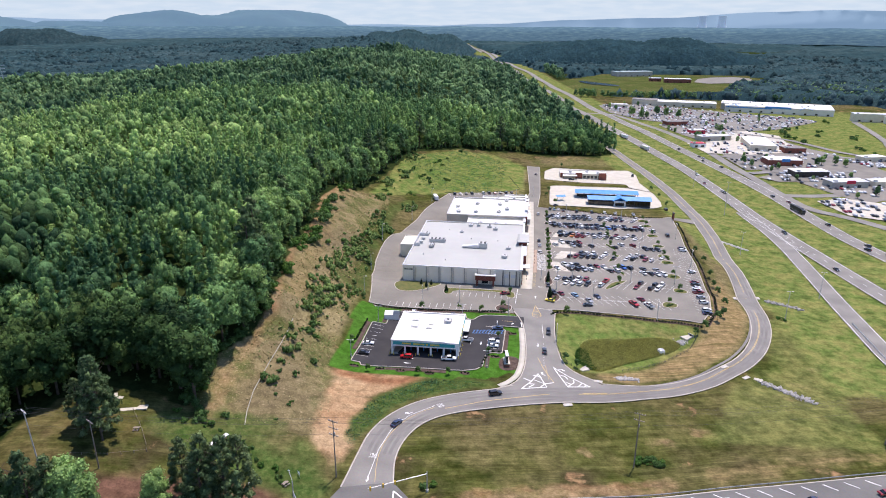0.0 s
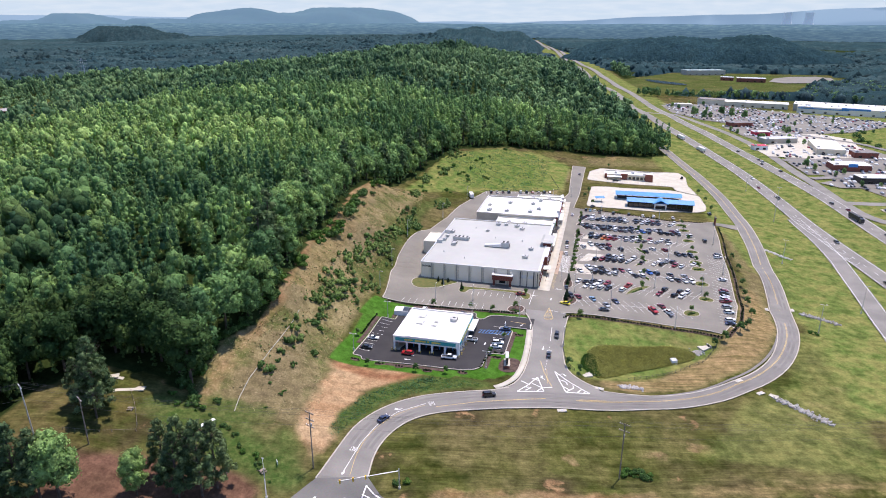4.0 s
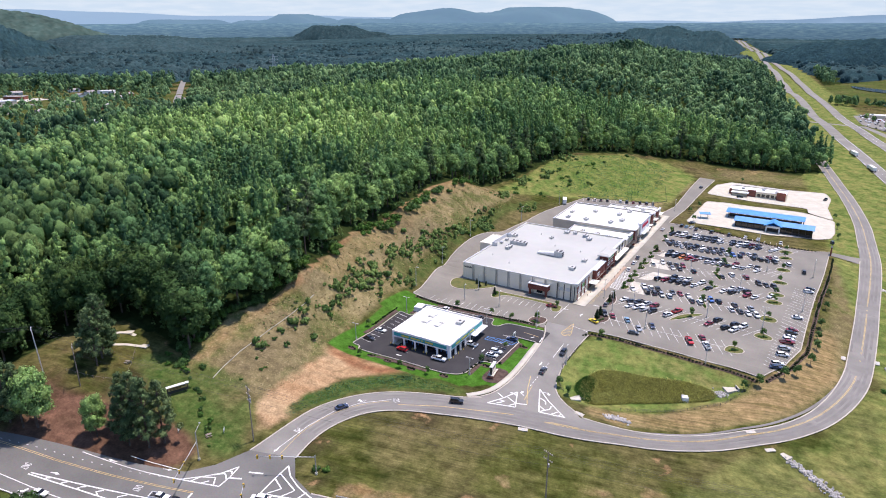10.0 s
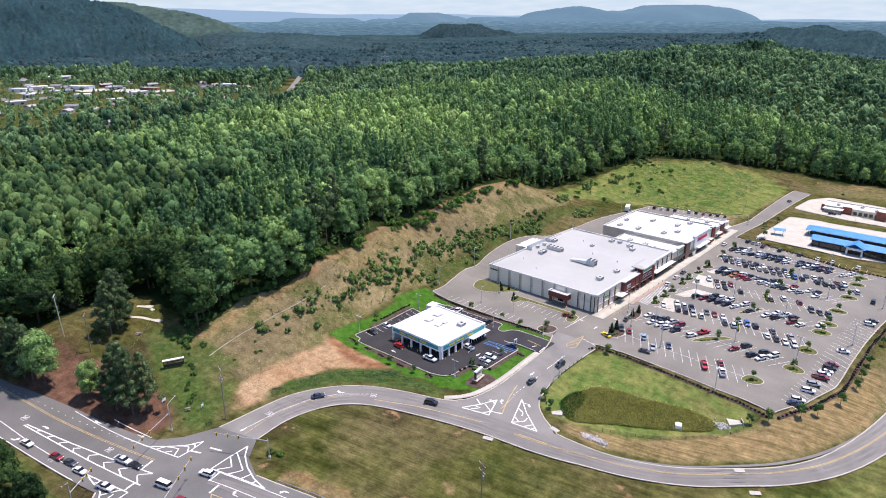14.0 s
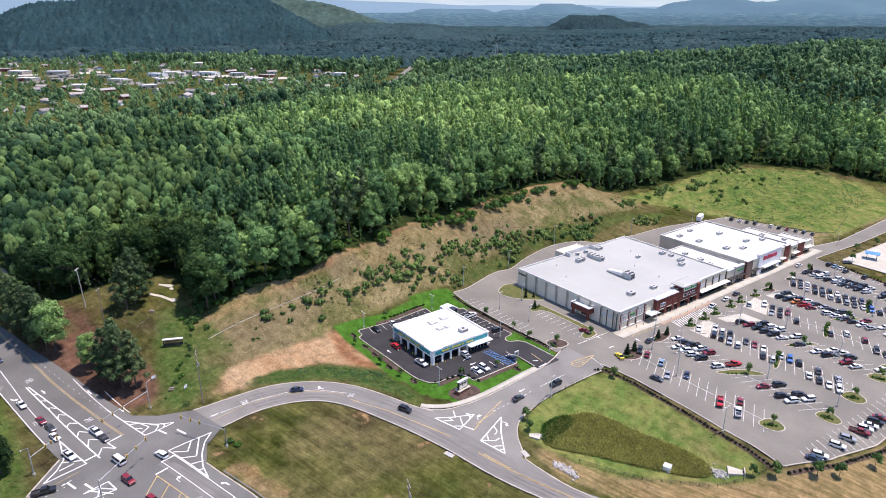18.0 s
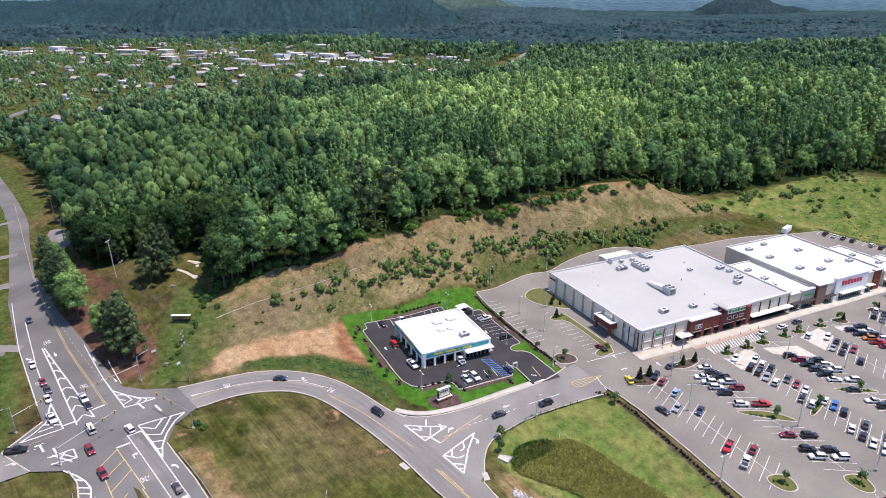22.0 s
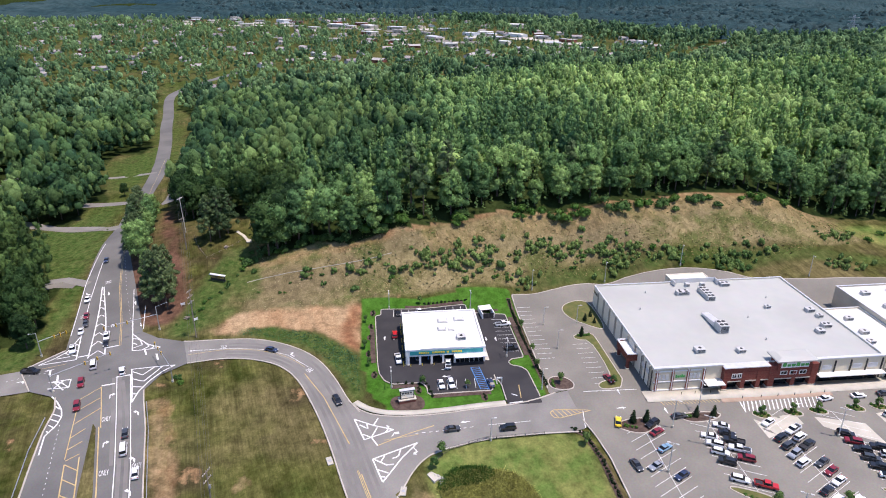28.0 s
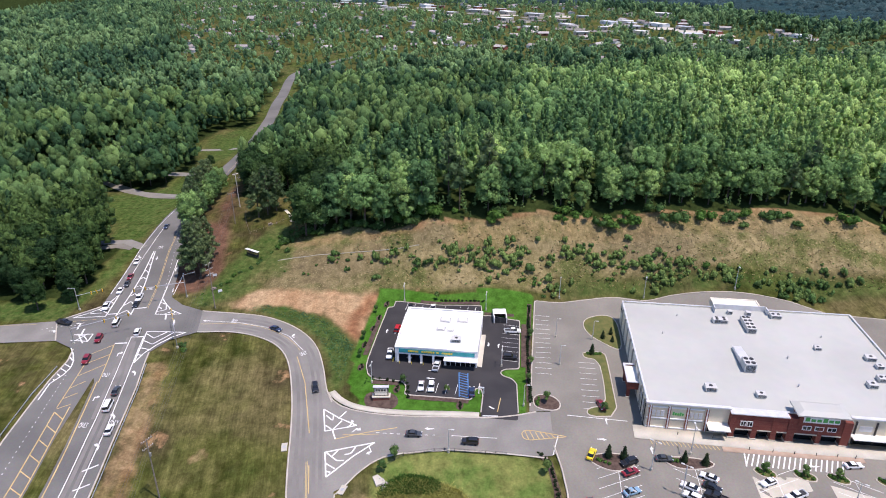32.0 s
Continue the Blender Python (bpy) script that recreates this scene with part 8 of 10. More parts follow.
for x, y, a, c, lb in ((-43.4, 221.2, 178, "Ru", "bright red car parked by the service bays"), (-27, 221.8, 5, "wp", "white pickup truck beside the service bays"), (-22.0, 238.2, 175, "wp", ""), (-11, 232.2 + 2.6, 5, "wc", ""), (-10.8, 238.0, 5, "wu", ""), (-9.8, 250.6, 185, "nc", ""), (-47.8, 261.8, 95, "wp", ""), (-30.4, 261.4, 92, "ku", ""), (-60.8, 223, 5, "kc", ""), (-61, 231.4, 5, "wc", ""), (-27.6, 228.6, 0, "gc", ""), (-33.6, 228.4, 90, "kc", "")):
    park(x, y, a, c, "cars at the tyre shop", lb)
# on the roads
for x, y, a, c in ((-33.5, 120.6, 197, "wv"), (-48.0, 119.4, 16, "kc"), (-52.8, 118.0, 16, "wp"), (-44.6, 109.6, 18, "wp"), (-57, 107.6, 16, "wc"), (-68, 105.4, 16, "rc"), (-62.5, 107.2, 16, "gc"), (-80, 101.5, 14, "wc"), (-22.6, 120.8, 17, "ru"), (-10.5, 124.2, 17, "ru"), (2, 142.0, 196, "gc"), (9.0, 143.8, 196, "wv"), (-29, 131.2, 200, "wu"), (-112, 98, 13, "nc"), (18, 149.6, 196, "wc"),
                   (-38.6, 178, 65, "nc"), (-8, 202.0, 22, "ku"), (9.6, 236, 92, "gc"), (11.4, 252, 270, "ku"), (-31.6, 101.6, 80, "kp"), (52, 152.6, 196, "ku"), (82, 160.5, 196, "nc"), (104, 166.5, 16, "rc")):
    park(x, y, a, c, "cars on the roads")
hcars = random.Random(4)
for base in (HIGHWAY, HIGHWAY_FAR):
    line = resample(rounded(base[2:11], 2, False), 1.0)
    for k in range(14):
        i = hcars.randrange(20, len(line) - 20)
        d = np.array(line[i + 3]) - np.array(line[i])
        a = math.degrees(math.atan2(d[1], d[0]))
        side = hcars.choice((-2.6, 2.6))
        nx, ny = math.sin(radians(a)) * side, -math.cos(radians(a)) * side
        park(line[i][0] + nx, line[i][1] + ny, a + (180 if base is HIGHWAY else 0), hcars.choice(("wc", "kc", "gu", "ku", "su", "wu", "rc")), "cars on the highway", dz=0.2)


def lorry(x, y, a, cab, box_mat, label):
    """An articulated lorry: cab, trailer, wheels."""
    t = thing("lorry", label, "lorry", (x, y, hz(x, y) + 0.2), a, "lorries on the highway")
    part("trailer", box(bmesh.new(), -9, -1.3, 1.2, 4.6, 1.3, 4.0, 0.05), box_mat, t)
    c = part("cab", side_profile(bmesh.new(), [(5.0, 0.6), (7.8, 0.6), (7.8, 1.9), (7.2, 3.2), (5.0, 3.6)], 1.2, 1.15, 2.0), cab, t)
    part("windscreen", boxes((7.3, -1.0, 2.0, 7.62, 1.0, 2.9)), GLASS, c)
    for wx in (-8, -6.7, 3.4, 6.8):
        for s in (-1, 1):
            part("wheel", tube(bmesh.new(), (wx, s * 0.95, 0.5), (wx, s * 1.28, 0.5), 0.5, seg=12), TYRE, t)


lorry(122, 722, 107, PAINTS["w"][1], WHITE, "white articulated lorry on the highway")
lorry(108, 786, 108, PAINTS["g"][1], WHITE, "white box lorry on the highway")
lorry(200, 500, -80, PAINTS["k"][1], BLACKMETAL, "dark articulated lorry on the far carriageway")

# ---------------------------------------------------------------- planted islands
def planted_island(outline, fill, label, soft=2, trees=(), shrubs=(), conifers=()):
    """A kerbed island with its bed; the plants in it are things of their own."""
    o = rounded(outline, soft)
    cx, cy = sum(p[0] for p in o) / len(o), sum(p[1] for p in o) / len(o)
    t = thing("planted_island", label, "island", (cx, cy, hz(cx, cy)), 0, "planted islands")
    b = drape("bed", o, fill, 0.2, 3.0, parent=t)
    v, f = strip_arrays(closed(o), 0.35, 0.1, 1.0, 2, 0.18)
    k = arrays("kerb", v, f, KERB)
    k.parent = t
    for q in (b, k):
        q.matrix_parent_inverse = t.matrix_basis.inverted()
    for x, y, s in trees:
        plant(KIT["small"], x, y, s, group="car park trees", dz=0.15)
    for x, y, s in conifers:
        plant(KIT["cone"], x, y, s, group="car park conifers", dz=0.15)
    for x, y in shrubs:
        plant(SHRUBS["green"], x, y, 0.8 + 0.3 * ((x * 13.7) % 1), group="island shrubs", dz=0.15)


ISLANDGRASS = surface("island_grass", (0.085, 0.105, 0.03), (0.14, 0.13, 0.045), 0.5, 0.95, 0.02, 10)
planted_island([(-60, 286.6), (-49, 287.6), (-40, 296.5), (-41, 299.2), (-60, 299.4), (-64, 295)], ISLANDGRASS, "kerbed lawn island beside the store wall", 2, (), [], [(-47, 293, 0.9), (-50, 296, 0.8), (-45, 296, 0.7)])
planted_island([(-37.5, 285.6), (-38.2, 292.6), (-33.5, 293.2), (-20, 293.4), (-4.5, 293.6), (-3.2, 285), (-7, 284.6), (-9, 290.4), (-20, 291), (-33, 290.4), (-34, 285.4)], ISLANDGRASS, "narrow kerbed island round the side stalls", 1, [(-6, 289.6, 0.8)], [(-36.5, 287 + 0.8 * k) for k in range(6)], [(-36.6, 288.5, 1.1)])
planted_island([(-12, 269.4), (-5.4, 269), (-4.4, 276), (-8, 277.6), (-12, 275)], MULCH, "mulched island at the mouth of the side lot", 2, [(-8.5, 273, 0.9)], [(-10 + 0.9 * k, 270.6) for k in range(5)])
planted_island([(12.4, 283.5), (15.6, 284.5), (18.4, 291), (13.4, 297.6), (10.6, 292)], MULCH, "mulched island with two conifers at a row's end", 2, (), [(14 + 0.5 * k, 286 + k) for k in range(4)], [(12.6, 289, 1.2), (12.8, 293, 1.2)])
planted_island([(11, 302.6), (15, 306), (14.2, 314), (11.4, 317.5), (10, 311)], MULCH, "mulched island with conifers at a row's end", 2, (), [(12.4, 305 + k) for k in range(3)], [(12.2, 308.6, 1.1), (12.4, 314, 1.1)])
for y, side in ((328.6, 0), (338.4, 1), (346.4, 0), (358.4, 1), (366.2, 0), (378, 1)):
    planted_island([(11.6, y - 3), (14.6, y - 2), (15.8, y + 2.4), (12.6, y + 3)], ISLANDGRASS, "small kerbed island of bright shrubs at a row's end", 2, [(13.2, y, 0.75)], [(12.6 + (k % 3) * 0.9, y - 1.8 + 0.7 * k) for k in range(6)])
for y in (389.6, 411.2, 428.4):
    planted_island([(11, y - 4), (15.5, y - 2.6), (17, y + 2), (12.4, y + 4)], MULCH, "mulched island with a young tree at a row's end", 2, [(13.2, y, 0.85)], [(13 + 0.7 * (k % 3), y - 2 + 0.9 * k) for k in range(4)], [(13.6, y + 2, 0.9)])
planted_island([(40.4, 303.6), (52.4, 316.6), (50.6, 317.6), (44, 313.6), (39.6, 305.4)], ISLANDGRASS, "long slanted lawn island with one tree", 2, [(47.4, 313, 0.95)], [(43 + 1.1 * k, 307 + 1.2 * k) for k in range(5)])
for y, s in ((329.4, 1), (348.6, -1), (368.2, 1), (387.4, -1), (406.6, 1)):
    planted_island([(47.4 + s * 3.2, y - 6), (49.6 + s * 3.0, y - 6), (50.8 - s * 2.6, y + 6), (48.4 - s * 2.8, y + 6)], ISLANDGRASS, "slanted lawn island between the stalls", 2, [(49, y + 1, 0.9)], [(49 + s * (2 - 0.5 * k), y - 4 + k) for k in range(8)])
for x, y in ((69, 291), (77.6, 310.4), (77.6, 328.2), (78, 347.4), (78, 357.6), (78, 375.8), (78, 396.4), (77.4, 416), (76.8, 427)):
    planted_island([(x - 4.6, y - 3.4), (x + 1.6, y - 3), (x + 3.4, y + 1.6), (x - 1.4, y + 3.6), (x - 4, y + 1.6)], ISLANDGRASS, "kerbed island with a young tree at a row's end", 2, [(x - 1, y + 0.5, 0.85)], [(x - 2.4 + 0.9 * k, y - 1.6 + 0.5 * k) for k in range(4)])

drape("accessible_stalls", [(15.2, 325), (23.6, 325), (18.6, 338.6), (14, 338.6)], CONCRETE, 0.13, 3, "pale concrete accessible stalls", "pavement")
drape("accessible_stalls", [(16, 343.6), (20.6, 343.6), (29.6, 356.6), (20.4, 356.6)], CONCRETE, 0.13, 3, "pale concrete accessible stalls", "pavement")
drape("accessible_stalls", [(16.4, 363), (27, 363), (21, 376), (14.4, 376)], CONCRETE, 0.13, 3, "pale concrete accessible stalls", "pavement")
drape("accessible_stalls", [(16, 382.6), (20.6, 382.6), (26, 391), (18.4, 391)], CONCRETE, 0.13, 3, "pale concrete accessible stalls", "pavement")

# hedges round the lots
for line, step in (([(13, 270.5), (16, 273.4), (26, 275.4), (48, 275.8), (69, 275.6), (78.6, 273.8)], 1.35), ([(81.8, 275.4), (89, 290), (93.4, 311), (94, 330), (95.8, 370), (98.2, 404), (99, 432)], 1.8), ([(90, 437.6), (69, 435), (47, 442), (22, 448)], 1.7), ([(-66, 267.4), (-32, 267.2), (-8, 268.4)], 1.2), ([(-67, 234), (-66, 250)], 1.6), ([(-14.5, 219), (-12.4, 230.5), (-6, 231.4)], 2.2)):
    for x, y in resample(line, step):
        plant(SHRUBS["hedge"], x, y, 0.75 + 0.35 * abs(math.sin(x * 5 + y * 3)), group="hedge shrubs")
strips("mulch_strip", [[(13, 270.5), (16, 273.4), (26, 275.4), (48, 275.8), (69, 275.6), (78.6, 273.8)], [(81.8, 275.4), (89, 290), (93.4, 311), (94, 330), (95.8, 370), (98.2, 404)], [(-67.4, 267.6), (-32, 267.3), (-8, 268.0)], [(90, 437.6), (69, 435), (47, 442), (22, 448)]], MULCH, 1.7, 0.11, "dark mulch strip under the hedges", "mulch bed", step=1.5, across=3)
for x, y, s in ((20, 272.6, 1.0), (79.6, 272, 1.1), (96.5, 318, 1.1), (97, 336, 1.1), (95, 300, 1.2), (96.4, 326, 1.0), (91, 286, 1.1), (87, 281, 1.2), (98, 355, 1.0), (98.6, 378, 0.9), (-56, 210.6, 0.7), (-37, 210.4, 0.8), (-26, 212, 0.7), (-68, 232, 0.8), (-45, 268, 0.9), (-28, 268.2, 0.8), (-18, 267.6, 0.8), (-12.4, 229, 0.8), (-9, 243, 0.7), (17.5, 232, 1.0), (22, 229.4, 0.9), (75, 268, 0.9), (16, 500, 1), (14, 480, 1), (20, 461, 1), (100, 505, 1), (98, 530, 1), (101, 480, 0.9), (30, 608, 0.9)):
    plant(KIT["small"], x, y, s, group="lawn trees", label="young green tree on the lawn verge")
for x, y, n in ((-52, 212.6, 4), (-44, 212.2, 3), (-33, 211.8, 5), (-62, 213.4, 3), (-20, 213.6, 3), (-9.6, 227.4, 4), (-3.6, 247.6, 4)):
    drape("mulch_bed", [(x + 2.0 * math.cos(a), y + 1.1 * math.sin(a)) for a in np.linspace(0, 6.0, 12)], MULCH, 0.13, 2, "dark oval mulch bed in the watered lawn", "mulch bed")
    for k in range(n):
        plant(SHRUBS["hedge"], x - 1.2 + 2.4 * k / max(1, n - 1), y + 0.3 * (k % 2), 0.8, group="hedge shrubs")
strips("mulch_strip", [[(-65.6, 226), (-65, 249)], [(-58.9, 251), (-59.2, 262)], [(-50, 213), (-27, 213.4)], [(-54, 265.7), (-26, 266.1)], [(-6, 231.6), (-5.6, 250)], [(-12.4, 219), (-12.2, 227.6)]], MULCH, 1.7, 0.13, "dark mulch strip along the lot's kerb", "mulch bed", step=1.5, across=3)

# ---------------------------------------------------------------- lamps, poles, signals and signs
def lamp_post(x, y, height=9.0, heads=2, turn=0.0, label="grey steel car park lamp on a concrete base", group="car park lamps"):
    t = thing("street_lamp", label, "street lamp", (x, y, hz(x, y) + 0.12), turn, group)
    bm = bmesh.new()
    tube(bm, (0, 0, -0.5), (0, 0, 0.8), 0.32, seg=10)
    part("base", bm, CONCRETE, t)
    bm = bmesh.new()
    tube(bm, (0, 0, 0.8), (0, 0, height), 0.14, 0.09)
    part("pole", bm, LAMPGREY, t)
    for k in range(heads):
        s = 1 if k == 0 else -1
        arm = part("arm", boxes((min(0, s * 0.9), -0.05, height - 0.12, max(0, s * 0.9), 0.05, height - 0.02)), LAMPGREY, t)
        part("head", box(bmesh.new(), s * 1.1 - 0.4, -0.2, height - 0.1, s * 1.1 + 0.4, 0.2, height + 0.06, 0.03), LAMPGREY, arm)


for x, y, a in ((23.8, 305.8, 60), (53.4, 315.1, 60), (32.9, 291.2, 60), (75.5, 318.7, 0), (37.6, 358.8, 60), (54, 399.7, 60), (25, 345, 60), (62, 350.2, 60), (30, 388.4, 60), (70, 388.4, 60), (62, 426.4, 60), (26, 426.4, 60), (89, 345, 90), (91, 396, 90), (60, 276.6, 90), (8.8, 311, 0), (16.1, 299.6, 60)):
    lamp_post(x, y, 9.5, 2, a)
for x, y in ((-74.4, 279, ), (-79, 311.6), (-80.4, 345), (-73.2, 400), (-68, 452)):
    lamp_post(x, y, 9.5, 1, 0, "single grey lamp behind the store", "lamps behind the store")
for x, y in ((-45.6, 289.4), (-28.9, 277.6), (-5.9, 266.3), (-46.4, 276.9), (14.6, 246.4), (4, 480), (-8, 466)):
    lamp_post(x, y, 7.5, 1, 90, "grey steel lamp beside the drive", "drive lamps")
for x, y in ((-65, 219.8), (-61.4, 251.4), (-12.2, 219), (-25.6, 258.9)):
    lamp_post(x, y, 7.0, 2, 0, "slim dark lamp by the tyre shop", "tyre shop lamps")
for x, y in ((123.5, 300.4), (142.5, 481), (128, 390), (138, 560), (150, 330)):
    lamp_post(x, y, 14 if y != 481 else 24, 2, 0, "tall grey roadside lamp in the grass verge", "roadside lamps")

WIRE = surface("power_line", (0.05, 0.05, 0.05), (0.07, 0.07, 0.07), 1, 0.6)


def utility_pole(x, y, height, arms=1, lean=0.0, turn=0.0, label="weathered wooden utility pole with crossarms", mat=POLEWOOD):
    t = thing("utility_pole", label, "utility pole", (x, y, hz(x, y)), turn, "utility poles")
    bm = bmesh.new()
    tube(bm, (0, 0, -0.8), (lean, 0, height), 0.2, 0.13)
    part("pole", bm, mat, t)
    for k in range(arms):
        z = height - 0.6 - 2.2 * k
        arm = part("crossarm", boxes((lean * z / height - 0.1, -1.6, z, lean * z / height + 0.1, 1.6, z + 0.2)), mat, t)
        for s in (-1.45, -0.75, 0.75, 1.45):
            bm = bmesh.new()
            tube(bm, (lean * z / height, s, z + 0.2), (lean * z / height, s, z + 0.5), 0.06, 0.04, 6)
            part("insulator", bm, WHITE, arm)
    if arms > 1:
        bm = bmesh.new()
        tube(bm, (lean + 0.35, 0, height - 5.2), (lean + 0.35, 0, height - 4.2), 0.26)
        part("transformer", bm, STEEL, t)


POLES = [(-124.9, 129.5, 16.5), (-50.4, 149.8, 19.0), (36.2, 174, 19.4), (118, 196, 18), (-192, 106, 15), (-250, 97, 14)]
utility_pole(-124.9, 129.5, 16.6, 1, -0.6, 60, "pale leaning utility pole on the park lawn", surface("pale_pole", (0.5, 0.48, 0.44), (0.58, 0.56, 0.52), 1))
utility_pole(-50.4, 149.8, 19.0, 3, 0, 70)
utility_pole(36.2, 174, 19.4, 2, 0, 70)
utility_pole(118, 196, 18, 1, 0, 70)
utility_pole(-110.5, 133, 15, 1, 0, 60, "thin dark utility pole by the wood")
utility_pole(-192, 106, 15, 1, 0, 60)
utility_pole(-250, 97, 14, 1, 0, 60)


def wires(a, b, offs, drop, name="power_lines"):
    """Hanging wires between two poles, one thing."""
    t = thing(name, "thin dark power lines slung between poles", "power line", (a[0], a[1], hz(a[0], a[1])))
    pa, pb = Vector((a[0], a[1], hz(a[0], a[1]) + a[2])), Vector((b[0], b[1], hz(b[0], b[1]) + b[2]))
    d = (pb - pa).normalized()
    side = Vector((-d.y, d.x, 0))
    for o, dz in offs:
        bm = bmesh.new()
        pts = [pa.lerp(pb, k / 12) + side * o + Vector((0, 0, dz - drop * 4 * (k / 12) * (1 - k / 12))) for k in range(13)]
        cable(bm, pts, 0.022)
        wpart("wire", bm, WIRE, t)


for a, b in zip([POLES[0], POLES[1], POLES[2], POLES[0], POLES[4]], [POLES[1], POLES[2], POLES[3], POLES[4], POLES[5]]):
    wires(a, b, ((-1.4, -0.1), (-0.7, -0.1), (0.7, -0.1), (1.4, -0.1), (0.0, -4.5)), 1.6)


def signal_mast(x, y, arm_to, height=7.0, lamp=True, label="galvanised traffic signal mast over the crossing"):
    """A mast with a long arm, hanging signal heads and a street light."""
    t = thing("traffic_signal", label, "traffic signal", (x, y, hz(x, y) + 0.1), 0, "traffic signals")
    z0 = hz(x, y) + 0.1
    dx, dy = arm_to[0] - x, arm_to[1] - y
    bm = bmesh.new()
    tube(bm, (0, 0, -0.4), (0, 0, height + (2.5 if lamp else 0)), 0.2, 0.13)
    part("mast", bm, STEEL, t)
    bm = bmesh.new()
    tube(bm, (0, 0, -0.3), (0, 0, 0.5), 0.42, seg=10)
    part("base", bm, CONCRETE, t)
    bm = bmesh.new()
    tube(bm, (0, 0, height - 0.7), (dx, dy, height), 0.13, 0.06)
    part("arm", bm, STEEL, t)
    for u in (0.55, 0.75, 0.96):
        hx, hy, hzz = dx * u, dy * u, height - 0.7 + 0.7 * u
        head = part("signal_head", box(bmesh.new(), hx - 0.2, hy - 0.2, hzz - 0.9, hx + 0.2, hy + 0.2, hzz + 0.35, 0.03), SIGNAL, t)
        for k in range(3):
            part("lens", boxes((hx + 0.2, hy - 0.12, hzz - 0.75 + 0.38 * k, hx + 0.23, hy + 0.12, hzz - 0.5 + 0.38 * k)), BLACKMETAL, head)
    if lamp:
        part("lamp_arm", tube(bmesh.new(), (0, 0, height + 2.4), (-dx * 0.22, -dy * 0.22, height + 2.9), 0.06), STEEL, t)
        part("lamp_head", boxes((-dx * 0.22 - 0.3, -dy * 0.22 - 0.15, height + 2.8, -dx * 0.22 + 0.3, -dy * 0.22 + 0.15, height + 2.95)), STEEL, t)


signal_mast(-57.4, 135.0, (-47.6, 119.2))
signal_mast(-23.9, 148.4, (-38.4, 139.4), 6.5, False)
signal_mast(-42.0, 100.4, (-47.0, 108.0), 6.5)
signal_mast(-19.6, 113.6, (-31.0, 128.6), 6.5, False)

# guardrails
def guardrail(line, label="galvanised steel guardrail along the road edge"):
    p = resample(line, 2.0)
    t = thing("guardrail", label, "guardrail", (p[0][0], p[0][1], hz(*p[0])), 0, "guardrails")
    bm = bmesh.new()
    for a, b in zip(p, p[1:]):
        za, zb = hz(*a), hz(*b)
        for dz in (0.52, 0.68):
            tube(bm, (a[0], a[1], za + dz), (b[0], b[1], zb + dz), 0.09, seg=5)
    wpart("rail", bm, STEEL, t)
    for k, a in enumerate(p[::2]):
        z = hz(*a)
        wpart("post", boxes((a[0] - 0.08, a[1] - 0.08, z - 0.3, a[0] + 0.08, a[1] + 0.08, z + 0.75)), POLEWOOD, t)


guardrail([(-12.6, 143.6), (0, 147.8), (24, 154.2), (65, 165.5), (114, 179)])
guardrail([(-6, 117), (8, 118.6), (28, 123)])
guardrail([(150, 255), (153, 300)])

# board signs on the park lawn
bb = thing("billboard", "low yellow board sign under a white canopy top", "sign", (-85.8, 151, hz(-85.8, 151)), -24)
for y in (-2.6, 2.6):
    part("post", boxes((-0.1, y - 0.1, -0.3, 0.1, y + 0.1, 2.9)), POLEWOOD, bb)
part("board", box(bmesh.new(), -0.18, -3.4, 0.4, 0.18, 3.4, 2.9, 0.03), BLACKMETAL, bb)
part("panel", boxes((0.18, -3.1, 1.5, 0.24, 3.1, 2.7)), surface("ochre_panel", (0.42, 0.28, 0.08), (0.5, 0.36, 0.14), 0.8, 0.7), bb, "ochre printed panel")
part("top_board", boxes((-0.5, -3.6, 2.9, 0.7, 3.6, 3.1)), WHITE, bb)
part("sign_bars", boxes((0.24, -2.6, 2.1, 0.27, 2.4, 2.4), (0.24, -2.6, 1.7, 0.27, 1.0, 1.9)), DARKBAND, bb, "dark bars of lettering")
for x, y, a in ((-60.5, 147.4, 40), (-72, 140, 20)):
    s = thing("yard_sign", "small white sign on two posts in the grass", "sign", (x, y, hz(x, y)), a, "small signs")
    part("panel", boxes((-0.04, -0.8, 0.5, 0.04, 0.8, 1.5)), WHITESIGN, s)
    part("post", boxes((-0.04, -0.7, -0.2, 0.04, -0.62, 0.5)), STEEL, s)
    part("post", boxes((-0.04, 0.62, -0.2, 0.04, 0.7, 0.5)), STEEL, s)
gate_sign = thing("pylon_sign", "dark twin-post entrance sign at the car park", "sign", (97.6, 438.6, hz(97.6, 438.6)), 0)
for y in (-1.6, 1.6):
    part("post", box(bmesh.new(), -0.35, y - 0.35, -0.4, 0.35, y + 0.35, 4.6, 0.04), SHOPBRICK, gate_sign)
part("board", box(bmesh.new(), -0.25, -1.25, 2.2, 0.25, 1.25, 4.4, 0.03), BLACKMETAL, gate_sign)
part("cap", boxes((-0.5, -2.1, 4.6, 0.5, 2.1, 4.85)), DARKBAND, gate_sign)
arch = thing("drive_through_sign", "white framed menu board beside the exit drive", "sign", (-10.2, 253.4, hz(-10.2, 253.4)), 0)
part("post", boxes((-0.1, -0.9, 0, 0.1, -0.7, 2.0), (-0.1, 0.7, 0, 0.1, 0.9, 2.0)), WHITE, arch)
part("panel", boxes((-0.15, -0.9, 2.0, 0.15, 0.9, 2.4)), WHITE, arch)

